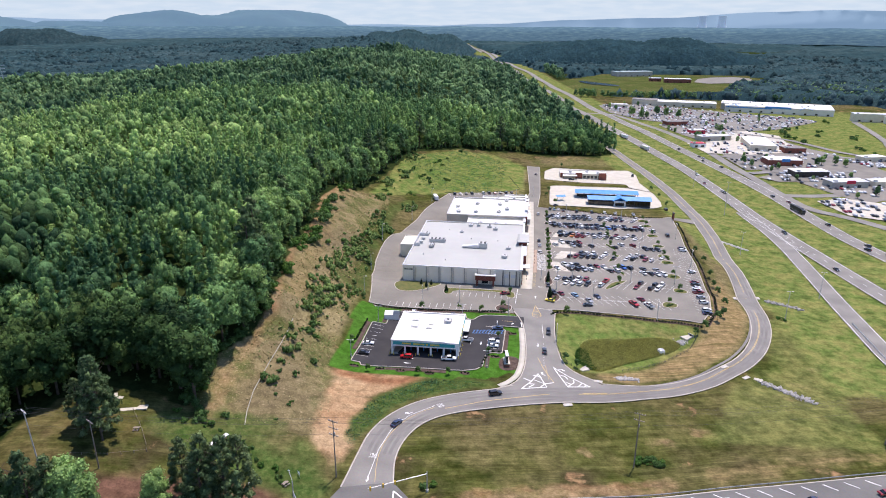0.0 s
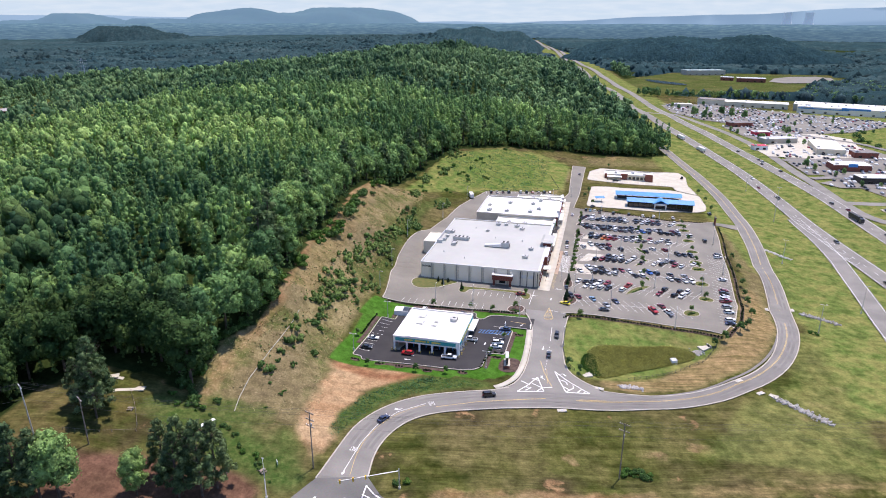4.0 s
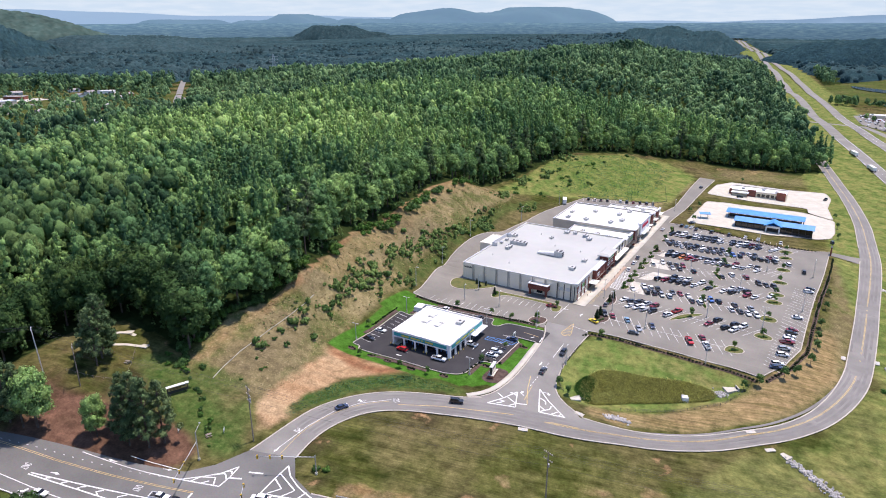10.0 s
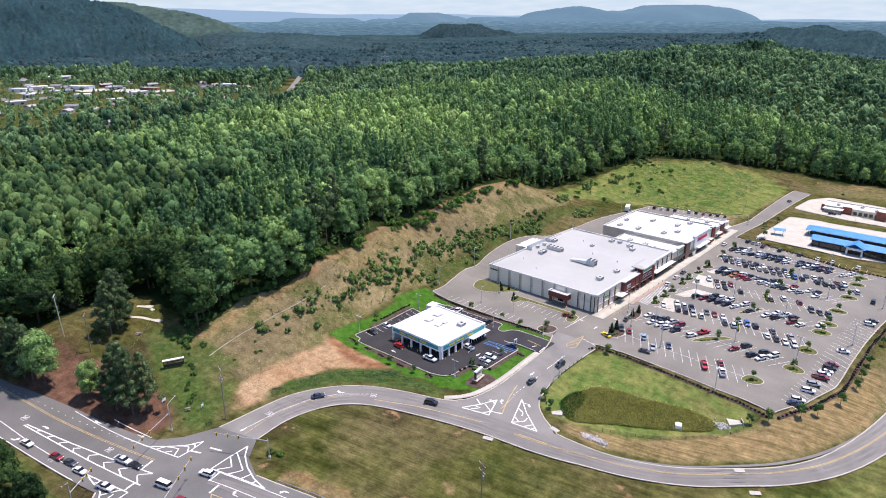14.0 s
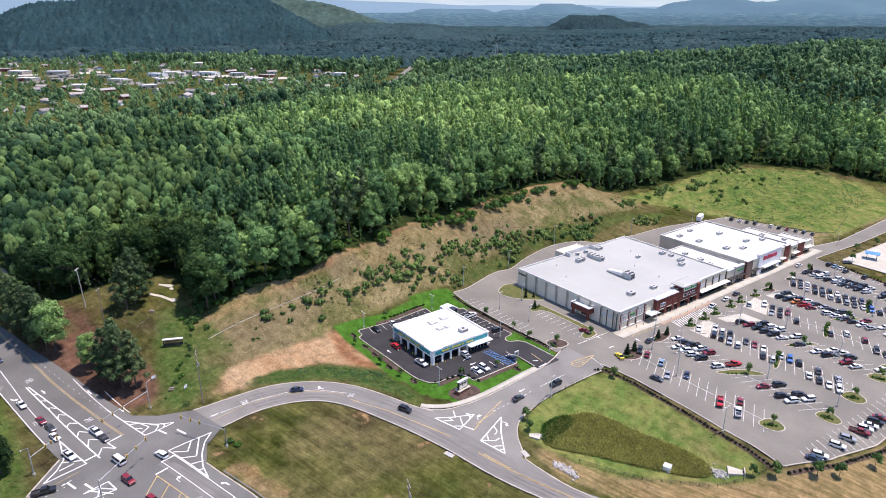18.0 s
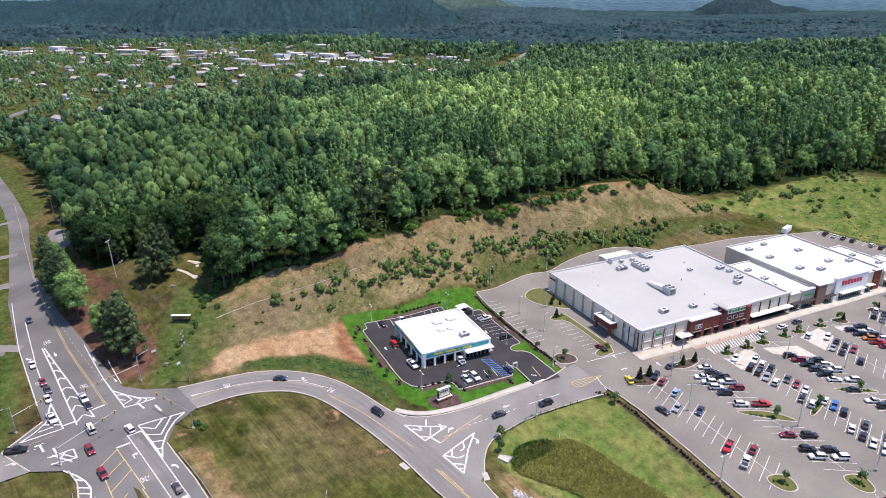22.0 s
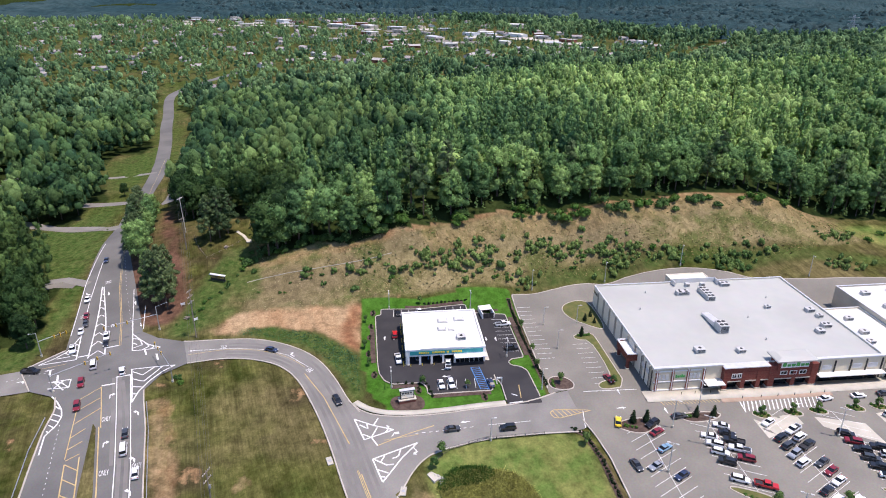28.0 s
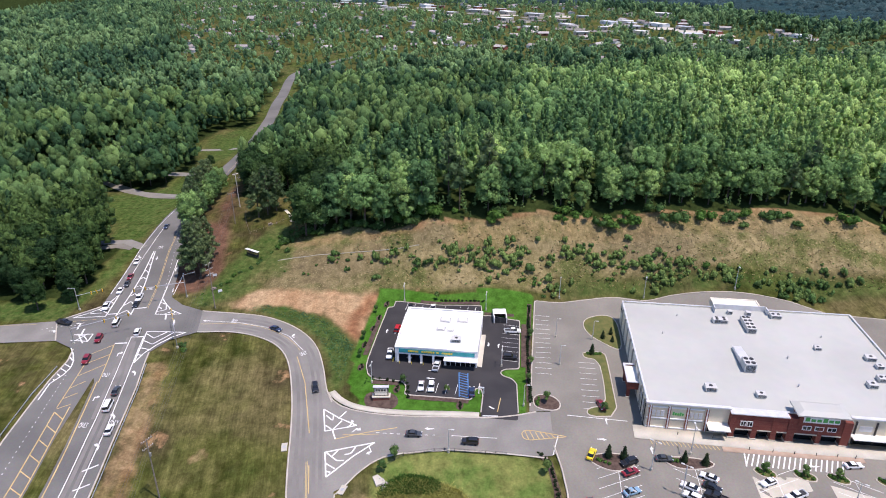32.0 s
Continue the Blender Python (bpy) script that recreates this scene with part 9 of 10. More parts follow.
# drainage: inlets, riprap, headwall, manhole box, rail fence round the basin
for x, y, a in ((17.3, 200.9, 16), (80.6, 242.6, 38), (87.2, 236.6, 38), (106.6, 322, 90), (118.6, 325, 90), (29.4, 220.6, -10)):
    t = thing("storm_inlet", "pale concrete storm drain inlet in the kerb", "drain", (x, y, hz(x, y)), a, "storm inlets")
    part("slab", box(bmesh.new(), -1.6, -0.8, 0.05, 1.6, 0.8, 0.32, 0.04), CONCRETE, t)
    part("lid", boxes((-0.4, -0.4, 0.32, 0.4, 0.4, 0.36)), STEEL, t)


def riprap(line, width, n, seed, label):
    rr = np.random.default_rng(seed)
    p = resample(line, 0.3)
    t = thing("riprap", label, "rocks", (p[0][0], p[0][1], hz(*p[0])), 0, "riprap", "stuff")
    V, F, m = [], [], 0
    for k in range(n):
        q = p[rr.integers(len(p))] + rr.normal(scale=width / 2.4, size=2)
        s = rr.uniform(0.25, 0.6)
        v = BALLS[20][0] * (1 + rr.uniform(-0.3, 0.3, (len(BALLS[20][0]), 1))) * s * rr.uniform(0.6, 1.2, 3)
        V.append(v + np.array([q[0], q[1], hz(*q) + 0.15])), F.append(BALLS[20][1] + m)
        m += len(v)
    bpy.data.objects.remove(t)
    return tagged(arrays("riprap", np.concatenate(V), np.concatenate(F), ROCK), label, "rocks", "riprap", "stuff")


riprap([(93, 235.6), (99, 231), (104, 226.5), (107, 223)], 2.2, 240, 1, "grey riprap rocks lining a ditch")
riprap([(37, 225.4), (44, 227.4)], 1.8, 110, 2, "grey riprap rocks below a drain")
riprap([(66, 262.2), (69.4, 262.6)], 1.8, 90, 3, "pale rocks before the basin's headwall")
riprap([(122, 322), (130, 318), (136, 314)], 1.8, 170, 4, "grey riprap rocks in a roadside ditch")
riprap([(122, 408), (134, 398)], 1.4, 110, 5, "grey riprap rocks in a roadside ditch")
riprap([(24.4, 229.6), (27, 231.6)], 1.3, 40, 6, "pale rocks at the basin's edge")
hw_ = thing("headwall", "sloping pale concrete pipe headwall in the basin", "headwall", (71.4, 266.2, hz(71.4, 266.2)), 215)
part("apron", prism(bmesh.new(), [(-1.8, -1.0), (2.6, -1.9), (2.6, 1.9), (-1.8, 1.0)], -0.3, 0.45), CONCRETE, hw_)
part("wall", boxes((-2.1, -1.4, -0.4, -1.8, 1.4, 1.3)), CONCRETE, hw_)
part("pipe", tube(bmesh.new(), (-1.85, 0, 0.8), (-1.6, 0, 0.8), 0.5, seg=12), BLACKMETAL, hw_)
mh = thing("outlet_box", "square white concrete outlet box in the basin", "drain", (57.8, 251.6, hz(57.8, 251.6)), 20)
part("box", box(bmesh.new(), -1.1, -1.1, -0.5, 1.1, 1.1, 1.7, 0.05), WHITE, mh)
part("grate", boxes(*[(-0.9 + 0.3 * k, -0.9, 1.7, -0.8 + 0.3 * k, 0.9, 1.78) for k in range(7)]), STEEL, mh)
hw2 = thing("headwall", "pale concrete pipe headwall at the basin's mouth", "headwall", (24.6, 228.8, hz(24.6, 228.8)), 40)
part("apron", prism(bmesh.new(), [(-1.4, -0.8), (2.0, -1.4), (2.0, 1.4), (-1.4, 0.8)], -0.3, 0.35), CONCRETE, hw2)
hw3 = thing("headwall", "small concrete pipe headwall by the riprap", "headwall", (91.6, 236.6, hz(91.6, 236.6)), -35)
part("apron", prism(bmesh.new(), [(-1.4, -0.8), (1.6, -1.3), (1.6, 1.3), (-1.4, 0.8)], -0.3, 0.35), CONCRETE, hw3)


def rail_fence(line, label, step=2.6, high=1.1, mat=BLACKMETAL, rails=(0.35, 0.7, 1.05)):
    p = resample(line, step)
    t = thing("fence", label, "fence", (p[0][0], p[0][1], hz(*p[0])))
    for a in p:
        z = hz(*a)
        wpart("post", boxes((a[0] - 0.06, a[1] - 0.06, z - 0.2, a[0] + 0.06, a[1] + 0.06, z + high)), mat, t)
    for u in rails:
        bm = bmesh.new()
        cable(bm, [(a[0], a[1], hz(*a) + u) for a in p], 0.035)
        wpart("rail", bm, mat, t)


rail_fence([(14.6, 262), (14.4, 244), (16.6, 234), (20, 230)], "low dark rail fence beside the entrance road")
rail_fence([(40, 233), (58, 244), (70, 256), (76, 268), (77, 272)], "low dark fence on the basin's rim")
strips("silt_sock", [[(-83, 163), (-85, 169.4), (-87, 179.6), (-87.7, 195.6), (-87.6, 206.5), (-87.6, 215), (-88.2, 222)]], surface("pale_fabric", (0.30, 0.29, 0.23), (0.42, 0.41, 0.34), 1.0), 0.22, 0.02, "long pale silt sock laid across the dry bank", "silt sock", 0.2, 1.0)
rail_fence([(-62, 474), (-12, 491), (-6, 500), (-16, 540)], "black silt fence along the rough grass", 3.0, 0.7, BLACKMETAL, (0.2, 0.35, 0.5, 0.65))
# park: steps, slabs, table
for x, y, a in ((-114.3, 159.2, 15), (-125, 160.8, 30)):
    t = thing("concrete_slab", "pale concrete slab in the park lawn", "slab", (x, y, hz(x, y)), a, "park slabs")
    part("slab", box(bmesh.new(), -2.2, -1.2, -0.2, 2.2, 1.2, 0.18, 0.03), CONCRETE, t)
strips("park_path", [[(-122.8, 152.6), (-119, 156), (-114.5, 158.6)], [(-128, 158), (-125, 160.8), (-121, 161.4)]], CONCRETE, 1.3, 0.08, "narrow pale concrete path in the park", "path", step=1)
rail_fence([(-120, 134.5), (-112, 137.5), (-102.7, 143.2), (-109, 151), (-115.2, 157.2)], "low wooden rail round a bare plot", 3.0, 0.8, POLEWOOD, (0.7,))
for x, y, a in ((-110, 150, 10), (-63, 143.5, 60)):
    t = thing("picnic_table", "weathered wooden picnic table on the lawn", "table", (x, y, hz(x, y)), a, "picnic tables")
    part("top", boxes((-0.9, -0.4, 0.7, 0.9, 0.4, 0.76)), POLEWOOD, t)
    part("bench", boxes((-0.9, -0.95, 0.4, 0.9, -0.65, 0.46)), POLEWOOD, t)
    part("bench", boxes((-0.9, 0.65, 0.4, 0.9, 0.95, 0.46)), POLEWOOD, t)
    part("frame", boxes((-0.6, -0.85, 0, -0.5, 0.85, 0.4), (0.5, -0.85, 0, 0.6, 0.85, 0.4)), POLEWOOD, t)
drape("lay_by", rounded([(-228, 94), (-200, 100), (-186, 99), (-190, 106), (-206, 110), (-228, 102)], 1), ROADWAY, 0.14, 4, "grey gravelled lay-by under the trees", "pavement")
strips("driveway", [[(-93, 97), (-99, 86), (-98, 66), (-112, 46)], [(-160, 86), (-166, 74), (-169, 52), (-180, 30)], [(-200, 80), (-201, 55), (-206, 20)], [(-262, 76), (-258, 55), (-254, 26)]], ROADWAY, 4.2, 0.13, "pale grey driveway off the main road", "driveway", step=3, across=3)
for x, y in ((1.5, 309), (1.5, 313.4), (1.6, 318.4), (5.2, 327), (5.4, 333), (5.4, 338.5), (5.4, 344), (5.2, 349.4), (5.2, 354)):
    t = thing("bollard", "slim dark bollard before the store", "bollard", (x, y, hz(x, y) + 0.25), 0, "bollards")
    part("shaft", tube(bmesh.new(), (0, 0, 0), (0, 0, 0.9), 0.1), BLACKMETAL, t)
    part("cap", tube(bmesh.new(), (0, 0, 0.9), (0, 0, 1.0), 0.1, 0.05), BLACKMETAL, t)

# ---------------------------------------------------------------- the distance: town, shopping centre, hills
def house(x, y, turn, w=11.0, d=8.0, wall_mat=SIDING, label="pale house with a grey shingle roof among trees", group="town houses"):
    z = hz(x, y)
    t = thing("house", label, "house", (x, y, z), turn, group)
    part("wall", boxes((-w / 2, -d / 2, -1, w / 2, d / 2, 3.2)), wall_mat, t)
    part("roof", gable(bmesh.new(), -w / 2, -d / 2, w / 2, d / 2, 3.2, 2.2), SHINGLE, t)
    for s in ((-1, 1) if group == "near houses" else (-1,)):
        part("window", boxes((-2.2, s * (d / 2 + 0.03) - 0.03, 1.0, 2.2, s * (d / 2 + 0.03) + 0.03, 2.2)), GLASS, t)
    if w < 15:
        part("chimney", boxes((w * 0.28, -0.5, 4.0, w * 0.28 + 0.9, 0.5, 6.4)), SHOPBRICK, t)


hr = random.Random(8)
for x, y in TOWN:
    house(x, y, hr.uniform(0, 180), hr.uniform(12, 20), hr.uniform(8, 12), hr.choice((SIDING, SIDING, WHITE, SHOPBRICK)))
for x, y, a in NEAR_HOUSES:
    house(x, y, a, 13, 8, WHITE, "white house under big trees across the road", "near houses")


def hall(x, y, w, d, turn=0.0, high=6.0, roof=ROOF_WHITE, wall=CREAM, label="long low commercial building with a pale flat roof", band=None, group="far halls", category="building"):
    z = hz(x, y)
    t = thing("commercial_building", label, category, (x, y, z), turn, group)
    part("wall", boxes((-w / 2, -d / 2, -2, w / 2, d / 2, high)), wall, t)
    part("roof", boxes((-w / 2 - 0.3, -d / 2 - 0.3, high, w / 2 + 0.3, d / 2 + 0.3, high + 0.35)), roof, t)
    n = max(2, int(w / 14))
    for k in range(n):
        u = -w / 2 + w * (k + 0.5) / n
        part("window", boxes((u - 1.6, -d / 2 - 0.08, 0.6, u + 1.6, -d / 2, 2.8)), GLASS, t)
    if band:
        part("sign_band", boxes((-w * 0.12, -d / 2 - 0.5, high - 1.5, w * 0.12, -d / 2, high + 1.4)), band, t)
    for k in range(max(1, int(w * d / 900))):
        u, v = ((k * 0.37) % 0.8 - 0.4) * w, ((k * 0.61) % 0.7 - 0.35) * d
        part("roof_unit", boxes((u - 1.2, v - 1.2, high + 0.35, u + 1.2, v + 1.2, high + 1.6)), STEEL, t)
    return t


for x, y, w, d in BIG_HALLS:
    hall(x, y, w, d, hr.uniform(-30, 30) + 60, min(hr.uniform(4, 6), 0.2 * w), hr.choice((ROOF_WHITE, ROOF_WHITE, ROOF_EDGE)), hr.choice((CREAM, TAN, WHITE)), group="town halls")

for k, (x, y) in enumerate(CORE[::2] + [(q[0] + 0.4 * q[2], q[1]) for q in BIG_HALLS[:13]]):
    drape("pavement_town_lot", eased([(x + 8 + u * (26 + k % 3 * 6), y + v * (16 + k % 4 * 4) + 0.2 * u * 20) for u, v in ((0, -1), (1, -0.8), (1.2, 0.7), (0.1, 1))], 4), (CONCRETE, ASPHALT)[k % 2], 0.5 + 0.01 * k, 30, "pale paved lot among the town's buildings", "pavement")
for x, y in CORE:
    hall(x, y, hr.uniform(14, 30), hr.uniform(10, 16), hr.uniform(-30, 30) + 65, hr.uniform(3.6, 5.5), hr.choice((ROOF_WHITE, ROOF_WHITE, ROOF_EDGE, SHINGLE)), hr.choice((CREAM, TAN, TAN, CREAM, TAN, SHOPBRICK)), "pale flat-roofed building in the town", group="town halls")

# shopping centre beyond the highway
FARLOT = [(107, 1100), (178, 1142), (289, 1078), (393, 1007), (395, 981), (314, 898), (251, 867), (207, 917), (150, 950), (117, 1015)]
SHOP_LOTS = [([(112, 1120), (168, 977), (200, 806), (201, 683), (232, 606), (262, 530), (300, 560), (334, 656), (321, 733), (305, 760), (274, 863), (231, 945), (215, 1060)], ASPHALT, "grey paving between roadside restaurants and shops", 0.44),
             ([(199, 930), (206, 808), (205, 728), (237, 739), (287, 767), (300, 845), (257, 900)], CONCRETE, "pale concrete lots among roadside restaurants", 0.50),
             ([(176, 770), (246, 795), (290, 812), (296, 745), (251, 726), (229, 716), (186, 716)], CONCRETE, "pale concrete lot before a strip of shops", 0.60),
             ([(198, 694), (293, 734), (306, 707), (268, 656), (203, 640)], ASPHALT, "grey car park round a roadside restaurant", 0.62),
             ([(205, 610), (246, 646), (290, 642), (290, 612), (218, 596)], ASPHALT, "grey car park round a dark restaurant", 0.64),
             ([(243, 580), (323, 632), (312, 570), (255, 560)], ASPHALT, "grey car park beside a tan roadside shop", 0.58),
             ([(226, 534), (250, 546), (276, 533), (284, 500), (258, 482), (234, 496)], CONCRETE, "pale concrete forecourt by the frontage road", 0.58),
             ([(168, 900), (180, 835), (196, 790), (236, 806), (240, 850), (205, 915)], ASPHALT, "grey lots between trees and small shops", 0.58),
             ([(310, 700), (350, 720), (372, 690), (330, 668)], ASPHALT, "grey car lot at the edge of a meadow", 0.58)]
drape("pavement_far_lot", FARLOT, ASPHALT, 0.6, 30, "wide grey car park of a shopping centre", "car park")
for o, m_, lb, up in SHOP_LOTS:
    drape("pavement_shop_lot", o, m_, up, 20, lb, "pavement")
strips("road_service", [[(204, 915), (250, 862), (300, 815), (330, 745), (372, 700)], [(448, 990), (430, 900), (412, 825), (385, 750), (372, 700)], [(196, 700), (250, 716), (310, 720), (372, 700)], [(203, 625), (250, 650), (300, 650)]], ROADWAY, 8, 0.72, "grey service road among the restaurants", "road", step=10, across=3)
big = hall(382, 1101, 150, 70, -17.7, 9, ROOF_WHITE, WALLGREY, "very large white-roofed store with blue entrance bands", BLUEROOF, "shopping centre")
for u in (-62, 38):
    part("entrance_gable", gable(bmesh.new(), u - 8, -38, u + 8, -34, 7.5, 4, False), BLUEROOF, big)
part("front_band", boxes((-74, -35.4, 6.2, -8, -35.02, 7.6)), BLUEROOF, big)
for a in (238, 208):
    part("roof_ridge", boxes((-70 + (a - 208) * 2.2, -20, 9.36, -66 + (a - 208) * 2.2, 30, 10.2)), WHITE, big)
hall(242, 1146, 114, 30, -11.6, 7, ROOF_WHITE, CREAM, "long white-roofed row of cream shops", None, "shopping centre")
hall(188, 1152, 40, 24, -14, 8.5, SHINGLE, CREAM, "cream shop with a taller dark-edged front", None, "shopping centre")
hall(320, 1128, 30, 40, -17, 10, ROOF_WHITE, TAN, "tan shop block beside a large store", None, "shopping centre")
hall(139, 1096, 26, 14, 2, 5, ROOF_WHITE, CREAM, "pale flat-roofed shop beside the highway", None, "roadside shops")
hall(472, 1002, 44, 16, -6, 11, ROOF_EDGE, CREAM, "cream hotel block beside the shopping centre", None, "shopping centre")
hall(500, 985, 30, 14, 20, 9, ROOF_EDGE, WALLGREY, "grey hotel wing beside the shopping centre", None, "shopping centre")
hall(190, 911, 28, 14, 19, 5.5, SHINGLE, SHOPBRICK, "dark roadside restaurant among round trees", None, "roadside shops")
hall(212, 800, 38, 13, 20, 5.5, ROOF_EDGE, TAN, "tan roadside restaurant with a flat roof", None, "roadside shops")
hall(202, 842, 18, 11, 15, 5, ROOF_EDGE, REDSIGN, "small red-fronted roadside restaurant", None, "roadside shops")
hall(184, 752, 14, 9, 12, 4.5, REDSIGN, WHITE, "small red and white roadside restaurant", None, "roadside shops")
hall(252, 768, 26, 58, -6, 6, ROOF_WHITE, CREAM, "white-roofed strip of roadside shops", None, "roadside shops")
hall(279, 740, 22, 14, 4, 5.5, SHINGLE, SHOPBRICK, "brown brick restaurant at a strip's end", None, "roadside shops")
hall(246, 674, 32, 18, 4, 6, ROOF_WHITE, SHOPBRICK, "brown roadside restaurant with a pale roof", BLUEROOF, "roadside shops")
hall(253, 626, 31, 14, 10, 5.5, ROOF_WHITE, DARKBAND, "dark-walled roadside restaurant with a pale roof", None, "roadside shops")
hall(270, 590, 32, 14, 12, 5.5, ROOF_EDGE, TAN, "tan roadside shop with a red front", REDSIGN, "roadside shops")
hall(300, 596, 18, 12, 12, 5.0, ROOF_WHITE, CREAM, "small cream shop with a white roof", None, "roadside shops")
hall(342, 706, 26, 12, 20, 5.0, ROOF_WHITE, CREAM, "low cream garage at a meadow's edge", None, "roadside shops")
hall(245, 1745, 96, 34, 20, 11, GREENROOF, TAN, "long pale school building with a grey-green roof", None, "school")
hall(322, 1572, 56, 26, -6, 8, ROOF_EDGE, SHOPBRICK, "brick school wing with a grey roof", None, "school")
hall(278, 1600, 26, 20, -6, 7, ROOF_EDGE, SHOPBRICK, "small brick school block with a grey roof", None, "school")
drape("pavement_school_lot", rounded([(345, 1530), (490, 1556), (516, 1730), (400, 1700)], 1), ASPHALT, 0.9, 30, "wide grey paved yard beside the school", "pavement")
drape("far_pond", rounded([(96, 1560), (186, 1475), (176, 1440), (110, 1480)], 2), WATER, 1.2, 20, "still pond beside the highway", "pond", kind="structure")
# cars far off, too small to tell apart
cr = np.random.default_rng(77)
for key, n in (("w", 190), ("k", 190), ("s", 120), ("r", 40), ("n", 40)):
    V, F, m = [], [], 0
    cells = [(FARLOT, n)] + [(o, max(4, n // 9)) for o, *_ in SHOP_LOTS]
    for o, cnt in cells:
        x, y = cr.uniform(min(p[0] for p in o), max(p[0] for p in o), cnt * 4), cr.uniform(min(p[1] for p in o), max(p[1] for p in o), cnt * 4)
        y = np.round(y / 9) * 9 + cr.uniform(-0.6, 0.6, len(y))
        s = np.where(inside(o, x, y))[0][:cnt]
        z = h(x[s], y[s]) + 0.6
        shape = np.array([(-1, -2.3, .3), (1, -2.3, .3), (1, 2.3, .3), (-1, 2.3, .3), (-1, -2.3, .95), (1, -2.3, .95), (1, 2.3, .95), (-1, 2.3, .95), (-.75, -1.4, 1.55), (.75, -1.4, 1.55), (.75, 1, 1.55), (-.75, 1, 1.55)])
        faces = np.array([(0, 1, 5, 4), (1, 2, 6, 5), (2, 3, 7, 6), (3, 0, 4, 7), (4, 5, 9, 8), (5, 6, 10, 9), (6, 7, 11, 10), (7, 4, 8, 11), (8, 9, 10, 11)])
        for a, b, c in zip(x[s], y[s], z):
            V.append(shape + np.array([a, b, c])), F.append(faces + m)
            m += len(shape)
    tagged(arrays("far_cars", np.concatenate(V), np.concatenate(F), PAINTS[key][1]), "rows of %s cars far off in the shopping centre" % PAINTS[key][0], "cars", kind="stuff")
for x, y, k in ((143, 986, 1.0), (154, 960, 0.9), (194, 995, 1.0), (208, 979, 1.0), (182, 1005, 1.1), (163, 972, 0.7), (148, 998, 0.8), (208, 667, 0.7), (214, 660, 0.5), (194, 804, 0.6), (199, 812, 0.55), (236, 867, 0.6), (240, 874, 0.6), (278, 672, 0.6), (284, 676, 0.7), (297, 678, 0.7), (304, 672, 0.6), (281, 558, 0.6), (235, 878, 0.6), (237, 792, 0.5), (226, 812, 0.6), (220, 788, 0.5), (172, 858, 0.5), (176, 838, 0.5), (296, 700, 0.5), (236, 652, 0.45), (226, 640, 0.4), (288, 622, 0.45), (130, 1060, 0.6), (122, 1076, 0.6), (172, 1120, 0.6), (150, 1120, 0.5), (300, 880, 0.5), (312, 870, 0.45), (340, 900, 0.4), (250, 606, 0.35), (236, 606, 0.4), (262, 548, 0.4), (240, 700, 0.4), (220, 706, 0.35), (232, 918, 0.45), (262, 940, 0.45), (286, 960, 0.45), (316, 975, 0.45), (240, 985, 0.45), (270, 1010, 0.45), (330, 1020, 0.45), (210, 1040, 0.45), (170, 1060, 0.5), (86, 1190, 0.9), (98, 1196, 1.0), (84, 1200, 1.0), (108, 1204, 0.8), (280, 1270, 0.7), (300, 1285, 0.7), (330, 1290, 0.7), (350, 1278, 0.8), (250, 1300, 0.6)):
    plant(KIT["oak"], x, y, k * 0.95, group="trees by the far shops", label="rounded green tree among roadside shops")
mr_ = random.Random(12)
for k in range(24):
    x, y = mr_.uniform(255, 410), mr_.uniform(730, 990)
    if inside(MEADOW, np.array([x]), np.array([y]))[0]:
        plant(SHRUBS["wild"], x, y, mr_.uniform(1.0, 2.6), group="meadow bushes", label="scrubby green bush in a rough meadow")
x, y = scatter(70, 1180, 280, 1262, 10, 9)
ok = near_line([(84, 1196), (137, 1222), (192, 1240), (262, 1250)], x, y) < 12
wood_mass("woodland", x[ok], y[ok], FAR_P, LEAF, 17, (0.7, 1.0), "belt of trees before the school grounds")


# transmission tower
tw = thing("lattice_tower", "grey steel lattice power tower above the woods", "tower", (-823, 952, hz(-823, 952)), 30)
for sx in (-1, 1):
    for sy in (-1, 1):
        part("leg", tube(bmesh.new(), (sx * 4, sy * 4, -1), (sx * 0.8, sy * 0.8, 40), 0.3, 0.2, 5), STEEL, tw)
for z in (26, 31, 36):
    part("crossarm", boxes((-8, -0.4, z, 8, 0.4, z + 0.5)), STEEL, tw)
for z in np.arange(4, 38, 5.5):
    w = 4 - 3.2 * z / 40
    part("brace", boxes((-w, -w - 0.1, z, w, -w + 0.1, z + 0.3), (-w, w - 0.1, z, w, w + 0.1, z + 0.3)), STEEL, tw)

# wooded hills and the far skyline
# The blue haze of distance is put into these two colours.
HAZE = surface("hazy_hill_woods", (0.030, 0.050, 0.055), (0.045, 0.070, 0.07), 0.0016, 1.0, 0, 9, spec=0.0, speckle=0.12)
HAZE_FAR = surface("far_hazy_hills", (0.05, 0.07, 0.09), (0.06, 0.08, 0.10), 0.001, 1.0, 0, 6, spec=0.0, speckle=0.05)
# Both also glow, the haze before them given as emission.
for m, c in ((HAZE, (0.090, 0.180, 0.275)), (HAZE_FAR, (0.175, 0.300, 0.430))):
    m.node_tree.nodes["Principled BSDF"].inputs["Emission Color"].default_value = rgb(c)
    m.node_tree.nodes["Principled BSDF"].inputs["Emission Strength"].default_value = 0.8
# Hill woods: averaged cloud shade and distance haze are put into the dark blue.
HILL_SHADED = foliage("hill_woods", (0.018, 0.044, 0.058), (0.056, 0.100, 0.102), 0.01, 0.0, 0.0, 0.11, 5.0)
# Lighter copy for the ridge behind; the sun on it is put into the colour.
HILL_SUNLIT = foliage("hill_woods_in_sun", (0.026, 0.052, 0.050), (0.076, 0.118, 0.096), 0.01, 0.0, 0.0, 0.04)


